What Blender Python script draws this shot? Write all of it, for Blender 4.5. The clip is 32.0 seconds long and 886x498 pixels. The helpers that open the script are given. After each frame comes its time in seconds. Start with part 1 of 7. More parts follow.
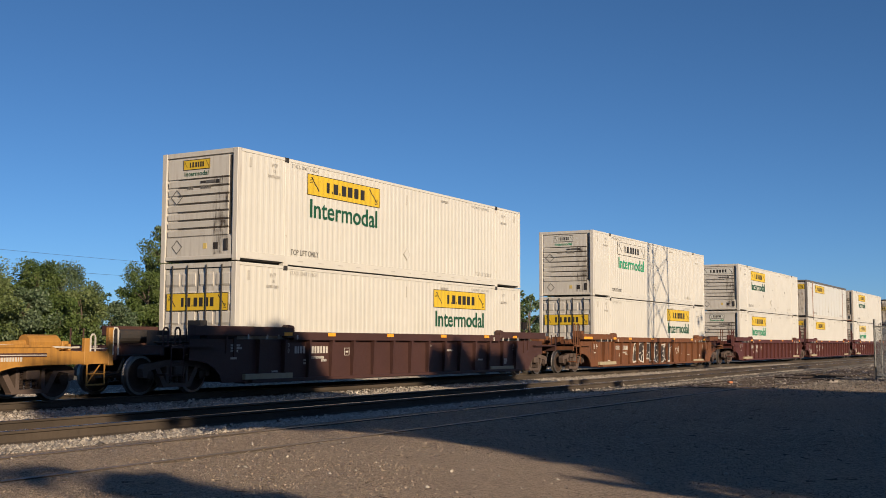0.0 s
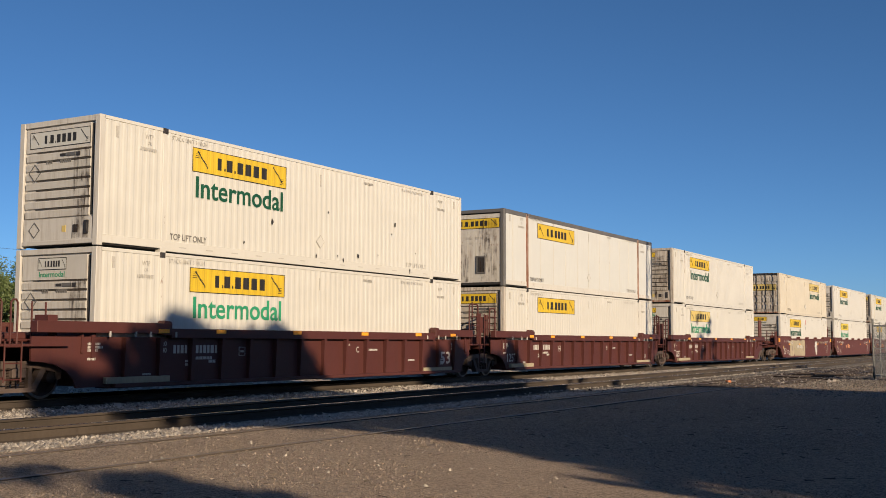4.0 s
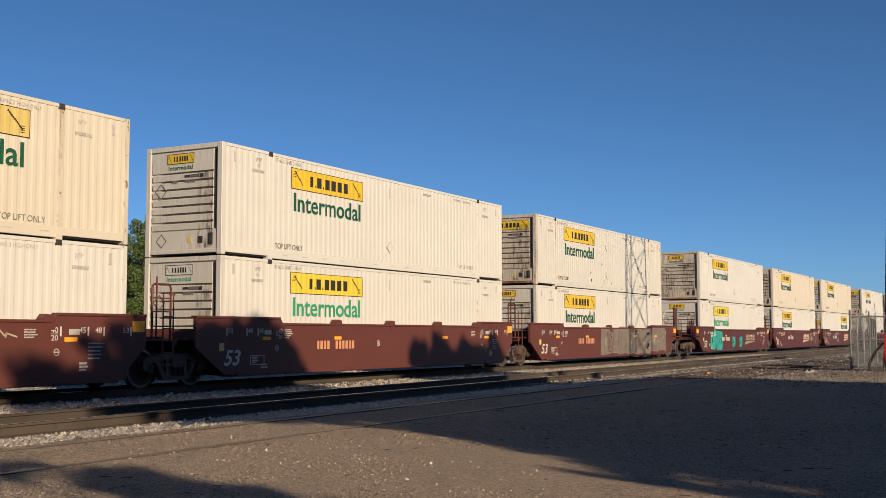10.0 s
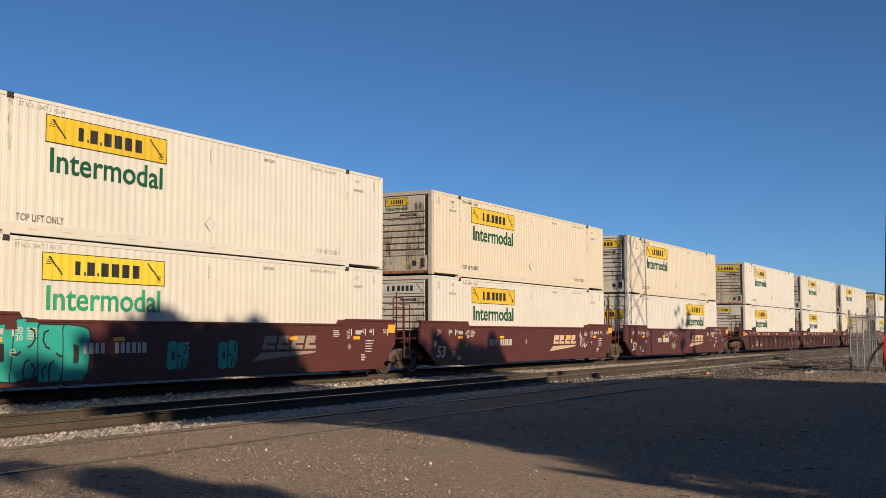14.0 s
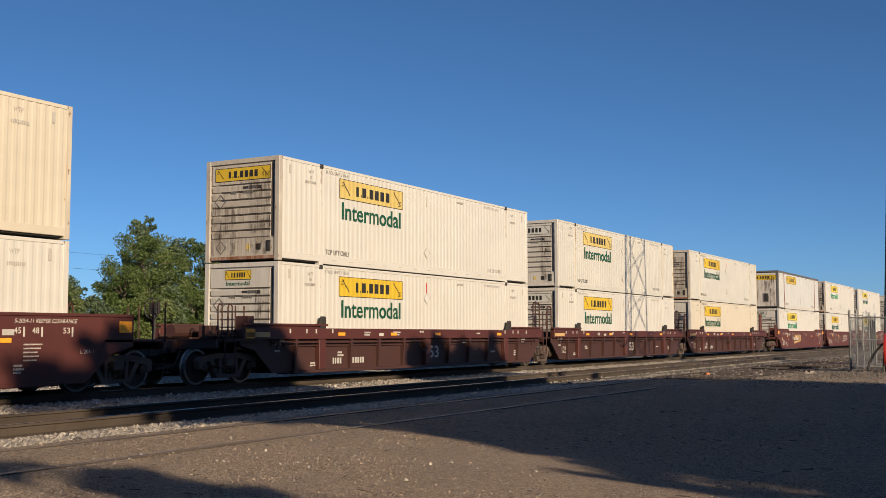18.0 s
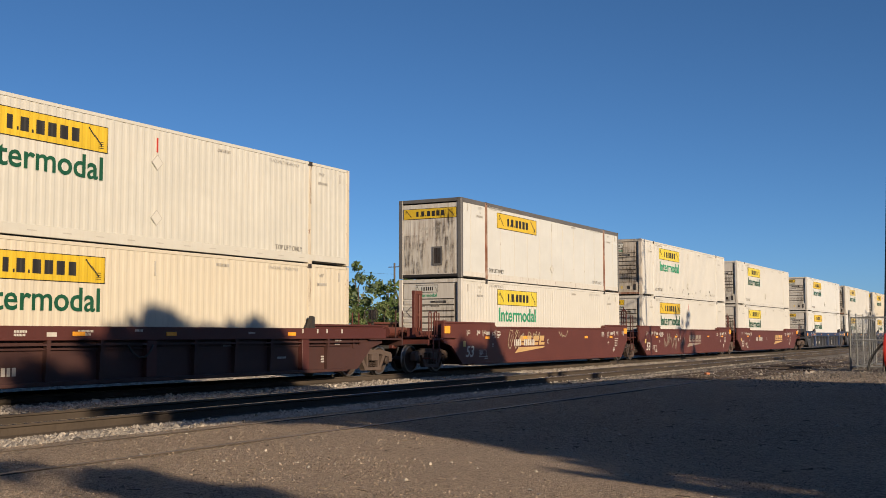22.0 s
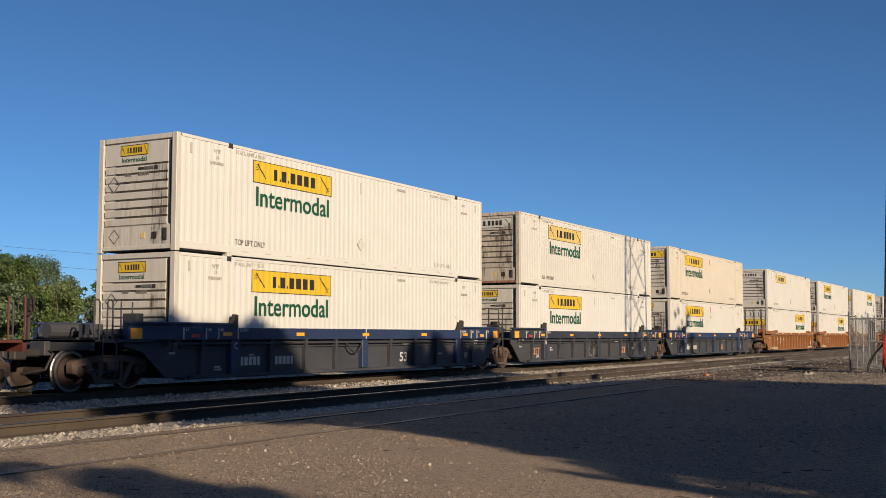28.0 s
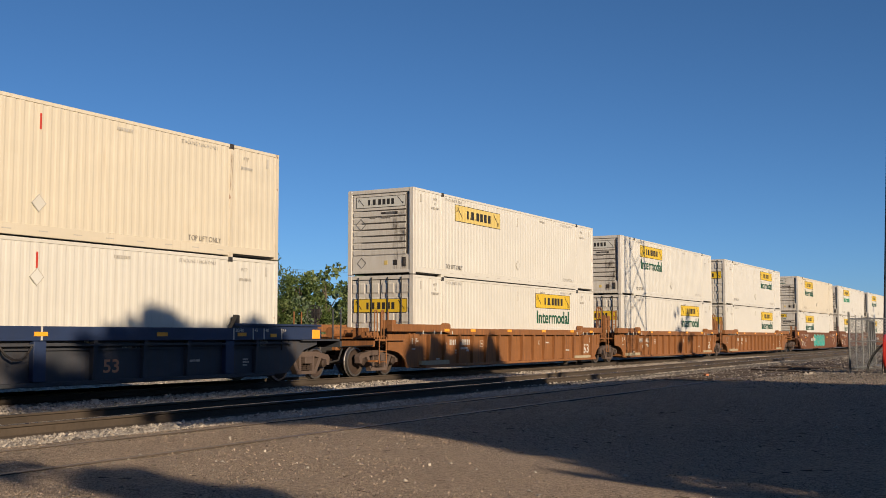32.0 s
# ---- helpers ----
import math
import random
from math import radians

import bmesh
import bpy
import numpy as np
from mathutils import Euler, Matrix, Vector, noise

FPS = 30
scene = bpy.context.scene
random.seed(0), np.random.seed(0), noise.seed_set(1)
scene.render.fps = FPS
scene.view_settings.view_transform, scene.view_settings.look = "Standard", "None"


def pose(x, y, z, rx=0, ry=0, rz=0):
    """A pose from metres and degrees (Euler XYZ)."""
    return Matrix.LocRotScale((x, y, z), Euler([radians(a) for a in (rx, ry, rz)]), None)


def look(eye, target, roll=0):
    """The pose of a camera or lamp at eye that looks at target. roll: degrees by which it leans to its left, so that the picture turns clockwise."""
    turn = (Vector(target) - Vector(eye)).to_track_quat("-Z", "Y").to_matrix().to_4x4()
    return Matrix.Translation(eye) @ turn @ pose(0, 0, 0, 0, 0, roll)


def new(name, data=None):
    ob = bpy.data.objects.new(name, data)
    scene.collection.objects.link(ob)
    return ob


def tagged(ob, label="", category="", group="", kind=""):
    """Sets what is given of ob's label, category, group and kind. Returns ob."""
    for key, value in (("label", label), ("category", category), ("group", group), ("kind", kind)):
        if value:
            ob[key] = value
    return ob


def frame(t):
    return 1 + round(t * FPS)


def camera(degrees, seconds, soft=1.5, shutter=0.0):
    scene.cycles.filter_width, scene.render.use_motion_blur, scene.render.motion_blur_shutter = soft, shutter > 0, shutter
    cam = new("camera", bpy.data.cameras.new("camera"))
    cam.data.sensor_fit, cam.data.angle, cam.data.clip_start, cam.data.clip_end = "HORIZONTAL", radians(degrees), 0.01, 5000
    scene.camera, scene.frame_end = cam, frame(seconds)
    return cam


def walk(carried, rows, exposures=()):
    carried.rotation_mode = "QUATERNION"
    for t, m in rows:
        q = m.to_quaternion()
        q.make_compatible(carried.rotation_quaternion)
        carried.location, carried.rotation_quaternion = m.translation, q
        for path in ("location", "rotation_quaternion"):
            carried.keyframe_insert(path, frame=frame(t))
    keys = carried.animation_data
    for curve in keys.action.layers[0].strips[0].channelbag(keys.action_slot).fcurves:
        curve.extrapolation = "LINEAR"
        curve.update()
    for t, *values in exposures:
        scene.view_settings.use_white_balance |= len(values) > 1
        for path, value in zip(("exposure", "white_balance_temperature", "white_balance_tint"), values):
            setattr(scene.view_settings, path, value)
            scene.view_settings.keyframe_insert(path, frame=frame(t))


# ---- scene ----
# ---------------------------------------------------------------- camera
EYE = Vector((0.0, 0.0, 1.23))
HEADINGS = [
    (0.0, 30.144, 4.851, 0.190), (1.5, 30.142, 4.849, 0.185), (3.0, 30.155, 4.831, 0.228), (3.5, 30.165, 4.814, 0.258),
    (5.5, 29.092, 4.597, 0.060), (6.0, 28.661, 4.507, 0.044), (6.5, 28.565, 4.489, 0.036), (7.0, 28.792, 4.524, -0.008),
    (7.5, 28.956, 4.528, -0.082), (8.0, 29.025, 4.489, -0.065), (8.5, 29.031, 4.488, -0.091), (10.0, 29.027, 4.456, -0.108),
    (12.0, 29.006, 4.429, -0.112), (14.0, 29.011, 4.460, -0.063), (17.0, 29.008, 4.482, -0.076), (20.0, 28.995, 4.488, -0.110),
    (23.0, 29.016, 4.484, -0.063), (25.5, 29.033, 4.492, 0.073), (28.0, 28.994, 4.515, 0.011), (30.0, 28.984, 4.517, -0.026),
    (32.0, 28.977, 4.527, -0.015),
]


def aim(yaw, pitch, lean):
    y, p = radians(yaw), radians(pitch)
    return look(EYE, EYE + 50 * Vector((math.cos(y) * math.cos(p), math.sin(y) * math.cos(p), math.sin(p))), lean)


cam = camera(43.75, 32.0, soft=0.7, shutter=0.0)
walk(cam, [(t, aim(y, p, r)) for t, y, p, r in HEADINGS], exposures=[(0.0, 0.3), (32.0, 0.3)])

# ---------------------------------------------------------------- daylight
SUN_UP = radians(16.7)
SUN_WAY = Vector((0.482 * math.cos(SUN_UP), 0.876 * math.cos(SUN_UP), -math.sin(SUN_UP)))
world = bpy.data.worlds.new("sky")
scene.world = world
world.use_nodes = True
wn, wl = world.node_tree.nodes, world.node_tree.links
wn.clear()
sky = wn.new("ShaderNodeTexSky")
sky.sky_type = "NISHITA"
sky.sun_disc = False
sky.sun_elevation = SUN_UP
sky.sun_rotation = math.atan2(-0.482, -0.876)
sky.air_density, sky.dust_density, sky.ozone_density = 0.53, 0.4, 5.1
back = wn.new("ShaderNodeBackground")
back.inputs["Strength"].default_value = 0.0796
wout = wn.new("ShaderNodeOutputWorld")
deep = wn.new("ShaderNodeHueSaturation")
deep.inputs["Hue"].default_value, deep.inputs["Saturation"].default_value = 0.495, 1.03
wl.new(sky.outputs[0], deep.inputs["Color"])
wl.new(deep.outputs[0], back.inputs[0])
wl.new(back.outputs[0], wout.inputs[0])
sun = new("sun", bpy.data.lights.new("sun", "SUN"))
sun.data.energy, sun.data.angle, sun.data.color = 5.0, radians(0.55), (1.0, 0.80, 0.56)
sun.matrix_world = look((-20, -30, 15), Vector((-20, -30, 15)) + SUN_WAY)


# ---------------------------------------------------------------- materials
def nodes_of(name):
    m = bpy.data.materials.new(name)
    m.use_nodes = True
    nt = m.node_tree
    return m, nt, nt.nodes["Principled BSDF"]


def noise_tex(nt, vec, scale, detail=4.0, rough=0.6):
    n = nt.nodes.new("ShaderNodeTexNoise")
    n.inputs["Scale"].default_value, n.inputs["Detail"].default_value, n.inputs["Roughness"].default_value = scale, detail, rough
    nt.links.new(vec, n.inputs["Vector"])
    return n.outputs["Fac"]


def ramp(nt, fac, a, b, ca=(0, 0, 0, 1), cb=(1, 1, 1, 1)):
    n = nt.nodes.new("ShaderNodeValToRGB")
    n.color_ramp.elements[0].position, n.color_ramp.elements[1].position = a, b
    n.color_ramp.elements[0].color, n.color_ramp.elements[1].color = ca, cb
    nt.links.new(fac, n.inputs[0])
    return n.outputs[0]


def mix(nt, fac, a, b, kind="MIX"):
    n = nt.nodes.new("ShaderNodeMix")
    n.data_type, n.blend_type = "RGBA", kind
    for v, s in ((fac, 0), (a, 6), (b, 7)):
        if isinstance(v, bpy.types.NodeSocket):
            nt.links.new(v, n.inputs[s])
        elif s == 0:
            n.inputs[0].default_value = v
        else:
            n.inputs[s].default_value = (*v, 1)
    return n.outputs[2]


def coords(nt, stretch=(1, 1, 1), world_space=False):
    if world_space:
        v = nt.nodes.new("ShaderNodeNewGeometry").outputs["Position"]
    else:
        v = nt.nodes.new("ShaderNodeTexCoord").outputs["Object"]
        shift = nt.nodes.new("ShaderNodeVectorMath")
        shift.operation = "MULTIPLY_ADD"
        nt.links.new(nt.nodes.new("ShaderNodeObjectInfo").outputs["Random"], shift.inputs[0])
        shift.inputs[1].default_value = (37.0, 23.0, 11.0)
        nt.links.new(v, shift.inputs[2])
        v = shift.outputs[0]
    m = nt.nodes.new("ShaderNodeMapping")
    m.inputs["Scale"].default_value = stretch
    nt.links.new(v, m.inputs["Vector"])
    return m.outputs[0]


def bump(nt, bsdf, height, strength, distance=0.02):
    b = nt.nodes.new("ShaderNodeBump")
    b.inputs["Strength"].default_value, b.inputs["Distance"].default_value = strength, distance
    nt.links.new(height, b.inputs["Height"])
    nt.links.new(b.outputs[0], bsdf.inputs["Normal"])


def paint(name, base, grime=(0.2, 0.14, 0.09), amount=0.5, rough=0.5, streak=0.5, metal=0.0, grain=30.0, vary=0.12, spots=0.0):
    """Weathered paint: patchy fading, vertical dirt streaks, small chips and fine grain."""
    m, nt, b = nodes_of(name)
    info = nt.nodes.new("ShaderNodeObjectInfo").outputs["Random"]
    big = noise_tex(nt, coords(nt, (0.5, 0.5, 0.9)), 1.3, 5)
    run = noise_tex(nt, coords(nt, (7, 7, 0.45)), 1.6, 4, 0.65)
    fine = noise_tex(nt, coords(nt), grain, 3)
    dark = tuple(c * (1 - vary * 2) for c in base)
    lite = tuple(min(1, c * (1 + vary)) for c in base)
    col = mix(nt, ramp(nt, big, 0.3, 0.7), dark, lite)
    col = mix(nt, ramp(nt, info, 0.0, 1.0, (0, 0, 0, 1), (0.5, 0.5, 0.5, 1)), col, base)
    dirt = nt.nodes.new("ShaderNodeMath")
    dirt.operation = "MULTIPLY"
    nt.links.new(ramp(nt, run, 0.62 - 0.22 * streak, 0.9 - 0.3 * max(0.0, streak - 0.5), (0, 0, 0, 1), (amount, amount, amount, 1)), dirt.inputs[0])
    nt.links.new(ramp(nt, big, 0.35, 0.65), dirt.inputs[1])
    col = mix(nt, dirt.outputs[0], col, grime)
    if spots:
        chip = noise_tex(nt, coords(nt, (1, 1, 0.6)), 8.0, 3, 0.6)
        col = mix(nt, ramp(nt, chip, 0.64, 0.70, (0, 0, 0, 1), (spots, spots, spots, 1)), col, (0.16, 0.06, 0.02))
    nt.links.new(col, b.inputs["Base Color"])
    nt.links.new(ramp(nt, fine, 0.2, 0.8, (rough * 0.8,) * 3 + (1,), (min(1, rough * 1.25),) * 3 + (1,)), b.inputs["Roughness"])
    b.inputs["Metallic"].default_value = metal
    bump(nt, b, fine, 0.15, 0.004)
    return m


def plain(name, base, rough=0.6, metal=0.0, grain=40.0, vary=0.15):
    m, nt, b = nodes_of(name)
    fine = noise_tex(nt, coords(nt), grain, 4)
    col = mix(nt, ramp(nt, fine, 0.3, 0.7), tuple(c * (1 - vary) for c in base), tuple(min(1, c * (1 + vary)) for c in base))
    nt.links.new(col, b.inputs["Base Color"])
    b.inputs["Roughness"].default_value, b.inputs["Metallic"].default_value = rough, metal
    bump(nt, b, fine, 0.2, 0.005)
    return m


WHITE = paint("white_container_paint", (0.566, 0.548, 0.502), (0.344, 0.271, 0.180), 0.35, 0.42, 0.5, vary=0.04)
BRIGHT = paint("new_white_container_paint", (0.585, 0.58, 0.555), (0.42, 0.37, 0.29), 0.25, 0.42, 0.4, vary=0.03)
COOL_WHITE = paint("smooth_panel_white_paint", (0.566, 0.566, 0.541), (0.369, 0.312, 0.230), 0.4, 0.4, 0.5, vary=0.04)
CREAM = paint("cream_container_paint", (0.570, 0.517, 0.418), (0.328, 0.230, 0.131), 0.45, 0.45, 0.6, vary=0.05)
AGED = paint("aged_container_paint", (0.540, 0.526, 0.476), (0.34, 0.262, 0.18), 0.45, 0.45, 0.65, vary=0.05)
END_WHITE = paint("grimy_end_paint", (0.508, 0.463, 0.402), (0.082, 0.0410, 0.0205), 0.95, 0.55, 1.05, vary=0.16, spots=0.6)
END_CLEAN = paint("grey_white_end_paint", (0.525, 0.504, 0.467), (0.164, 0.107, 0.070), 0.75, 0.48, 0.75, vary=0.07)
YELLOW = paint("logo_yellow", (0.607, 0.410, 0.0262), (0.410, 0.279, 0.082), 0.35, 0.4, 0.4, vary=0.06)
LEMON = paint("lemon_logo_yellow", (0.623, 0.492, 0.0451), (0.492, 0.410, 0.164), 0.3, 0.4, 0.4, vary=0.05)
PALE_YELLOW = paint("faded_logo_yellow", (0.574, 0.435, 0.139), (0.410, 0.328, 0.164), 0.4, 0.45, 0.4, vary=0.06)
PALE = paint("pale_logo_grey", (0.508, 0.508, 0.476), (0.328, 0.295, 0.246), 0.3, 0.45, 0.4, vary=0.05)
BLACK = plain("black_print", (0.022, 0.020, 0.018), 0.55)
GREY_PRINT = plain("faded_grey_print", (0.410, 0.389, 0.353), 0.6)
DARK_PRINT = plain("weathered_dark_print", (0.164, 0.152, 0.135), 0.6, vary=0.5)
GREEN = paint("dark_green_print", (0.0082, 0.075, 0.0369), (0.082, 0.164, 0.098), 0.3, 0.45, 0.4, vary=0.1)
TEAL_GREEN = paint("faded_green_print", (0.0246, 0.271, 0.139), (0.205, 0.344, 0.246), 0.5, 0.5, 0.5, vary=0.1)
RED_PRINT = plain("red_print", (0.451, 0.0410, 0.0246), 0.5)
DARK_STEEL = paint("dark_fitting_steel", (0.0369, 0.0344, 0.0344), (0.115, 0.057, 0.0246), 0.6, 0.6, 0.6, metal=0.2)
END_RUSTY = paint("rust_streaked_end_paint", (0.574, 0.549, 0.500), (0.139, 0.061, 0.0205), 0.95, 0.55, 0.95, vary=0.1, spots=0.4)
WHITE_EDGE = paint("rust_stained_white_edge", (0.566, 0.545, 0.500), (0.197, 0.098, 0.0410), 0.6, 0.5, 0.55, vary=0.05, spots=0.5)
CREAM_EDGE = paint("rust_stained_cream_edge", (0.541, 0.484, 0.389), (0.164, 0.070, 0.0246), 0.8, 0.55, 0.75, vary=0.08, spots=0.8)
# Near-black colour that imitates the shade below the end ribs.
RIB_SHADE = plain("dark_rib_shade", (0.05, 0.042, 0.036), 0.8)
RUST = paint("rusty_post_steel", (0.189, 0.059, 0.0213), (0.492, 0.451, 0.394), 0.95, 0.75, 1.15, vary=0.3, spots=0.9)
GREY_RAIL = paint("grey_rail_steel", (0.156, 0.148, 0.141), (0.098, 0.074, 0.0492), 0.5, 0.5, 0.6, metal=0.3)
MAROON = paint("maroon_car_paint", (0.081, 0.0225, 0.0184), (0.0328, 0.0246, 0.0213), 0.6, 0.55, 0.6, vary=0.10)
BRICKRED = paint("brick_red_car_paint", (0.103, 0.0295, 0.0217), (0.0410, 0.0262, 0.0213), 0.55, 0.55, 0.6, vary=0.10)
BROWN = paint("dark_brown_car_paint", (0.056, 0.0230, 0.0193), (0.0328, 0.0246, 0.0205), 0.6, 0.6, 0.6, vary=0.12)
RUSTRED = paint("rust_orange_car_paint", (0.176, 0.064, 0.0230), (0.0369, 0.0197, 0.0148), 1.0, 0.7, 1.25, vary=0.3)
ORANGE = paint("weathered_orange_car_paint", (0.271, 0.111, 0.0344), (0.066, 0.0328, 0.0205), 0.9, 0.65, 1.15, vary=0.2)
AMBER = paint("bright_amber_car_paint", (0.410, 0.201, 0.0394), (0.098, 0.0492, 0.0246), 0.75, 0.55, 1.0, vary=0.12)
GREYNAVY = paint("faded_grey_navy_car_paint", (0.030, 0.036, 0.052), (0.050, 0.046, 0.042), 0.8, 0.55, 0.7, vary=0.2)
NAVY = paint("navy_car_paint", (0.0197, 0.0344, 0.086), (0.0492, 0.0451, 0.0410), 0.6, 0.5, 0.5, vary=0.15)
GREYBLUE = paint("grimy_grey_blue_car_paint", (0.043, 0.048, 0.061), (0.061, 0.0400, 0.0270), 0.7, 0.65, 1.0, vary=0.25)
TRUCK = paint("dusty_truck_steel", (0.094, 0.066, 0.055), (0.0410, 0.0287, 0.0246), 0.6, 0.8, 0.5, vary=0.2)
WHEEL = paint("rusty_wheel_steel", (0.048, 0.031, 0.024), (0.03, 0.021, 0.018), 0.6, 0.7, 0.4, metal=0.2, vary=0.2)
TREAD = plain("polished_tread_steel", (0.26, 0.24, 0.225), 0.4, 0.85)
REFLECT = plain("amber_reflector", (0.85, 0.36, 0.03), 0.35)
STENCIL = paint("white_stencil", (0.508, 0.484, 0.443), (0.246, 0.164, 0.115), 0.5, 0.6, 0.6, vary=0.1)
SALMON = paint("salmon_stencil", (0.541, 0.246, 0.131), (0.246, 0.115, 0.082), 0.5, 0.6, 0.6, vary=0.1)
PEACH = paint("peach_emblem_paint", (0.541, 0.385, 0.271), (0.287, 0.164, 0.115), 0.4, 0.55, 0.5)
TAN = paint("tan_emblem_paint", (0.508, 0.328, 0.139), (0.246, 0.131, 0.082), 0.4, 0.55, 0.5)
SPRAY_CREAM = paint("cream_spray_paint", (0.385, 0.328, 0.221), (0.164, 0.131, 0.090), 0.7, 0.65, 1.0, vary=0.15)
SPRAY_GREY = paint("grey_spray_paint", (0.271, 0.221, 0.180), (0.115, 0.082, 0.066), 0.5, 0.6, 0.5)
SPRAY_TAUPE = paint("taupe_spray_paint", (0.160, 0.134, 0.111), (0.090, 0.064, 0.051), 0.6, 0.6, 0.7, vary=0.2)
SPRAY_TEAL = paint("teal_spray_paint", (0.0246, 0.312, 0.271), (0.0164, 0.164, 0.139), 0.4, 0.55, 0.4)
SPRAY_DARK = paint("black_spray_paint", (0.0369, 0.0287, 0.0246), (0.074, 0.0410, 0.0287), 0.6, 0.6, 0.8)
SPRAY_WHITE = paint("white_spray_paint", (0.541, 0.517, 0.476), (0.246, 0.205, 0.164), 0.3, 0.6, 0.4)
GALV = plain("galvanised_steel", (0.344, 0.353, 0.353), 0.45, 0.7)
TOWER_STEEL = plain("dark_tower_steel", (0.014, 0.018, 0.034), 0.55, 0.2)
RED_PLASTIC = plain("red_reel_paint", (0.344, 0.0205, 0.0164), 0.4)
HOSE = plain("black_rubber", (0.02, 0.02, 0.02), 0.7)
BARK = plain("grey_brown_bark", (0.107, 0.082, 0.061), 0.9, grain=12.0, vary=0.4)
TIE = plain("weathered_sleeper_wood", (0.070, 0.051, 0.0394), 0.9, grain=14.0, vary=0.35)
RAIL_SIDE = paint("rusty_rail_side", (0.056, 0.042, 0.031), (0.034, 0.024, 0.017), 0.7, 0.8, 0.6, vary=0.25)
RAIL_TOP = plain("worn_rail_head", (0.28, 0.255, 0.235), 0.24, 1.0, 20.0, 0.2)
YARD_RAIL_TOP = plain("rusty_worn_rail_head", (0.17, 0.128, 0.100), 0.5, 0.25, 20.0, 0.25)
WIRE = plain("dark_cable", (0.03, 0.03, 0.035), 0.6)


def stain_paint(name, tone, most):
    """Rust that has run down a wall in broken streaks; the paint shows between them."""
    m, nt, b = nodes_of(name)
    run = noise_tex(nt, coords(nt, (9, 9, 0.7)), 2.2, 4, 0.65)
    blot = noise_tex(nt, coords(nt), 3.5, 4)
    mul = nt.nodes.new("ShaderNodeMath")
    mul.operation = "MULTIPLY"
    nt.links.new(ramp(nt, run, 0.44, 0.66, (0, 0, 0, 1), (most, most, most, 1)), mul.inputs[0])
    nt.links.new(ramp(nt, blot, 0.36, 0.62), mul.inputs[1])
    nt.links.new(mul.outputs[0], b.inputs["Alpha"])
    nt.links.new(mix(nt, blot, tone, tuple(c * 0.55 for c in tone)), b.inputs["Base Color"])
    b.inputs["Roughness"].default_value = 0.85
    return m


RUST_RUN = stain_paint("rust_runs", (0.26, 0.13, 0.05), 0.7)
SOOT_RUN = stain_paint("dark_grime_runs", (0.055, 0.032, 0.02), 0.95)


def leaf_paint(name, a, b, c):
    m, nt, s = nodes_of(name)
    geo = nt.nodes.new("ShaderNodeNewGeometry")
    col = ramp(nt, geo.outputs["Random Per Island"], 0.0, 1.0, (*a, 1), (*b, 1))
    big = noise_tex(nt, coords(nt), 0.45, 3)
    col = mix(nt, ramp(nt, big, 0.4, 0.68), col, c)
    nt.links.new(col, s.inputs["Base Color"])
    s.inputs["Roughness"].default_value = 0.55
    if "Transmission Weight" in s.inputs:
        s.inputs["Subsurface Weight"].default_value = 0.0
    tr = nt.nodes.new("ShaderNodeBsdfTranslucent")
    nt.links.new(col, tr.inputs["Color"])
    ms = nt.nodes.new("ShaderNodeMixShader")
    ms.inputs[0].default_value = 0.3
    nt.links.new(s.outputs[0], ms.inputs[1])
    nt.links.new(tr.outputs[0], ms.inputs[2])
    nt.links.new(ms.outputs[0], nt.nodes["Material Output"].inputs["Surface"])
    return m


LEAF = leaf_paint("deep_green_leaves", (0.0445, 0.0857, 0.0189), (0.1041, 0.1524, 0.0394), (0.1248, 0.1660, 0.0458))
LEAF_PALE = leaf_paint("pale_green_leaves", (0.0788, 0.1199, 0.0334), (0.1715, 0.2090, 0.0740), (0.1551, 0.2007, 0.0728))
LEAF_GREY = leaf_paint("grey_green_leaves", (0.0497, 0.0907, 0.0400), (0.1317, 0.1809, 0.0941), (0.1493, 0.1976, 0.1117))


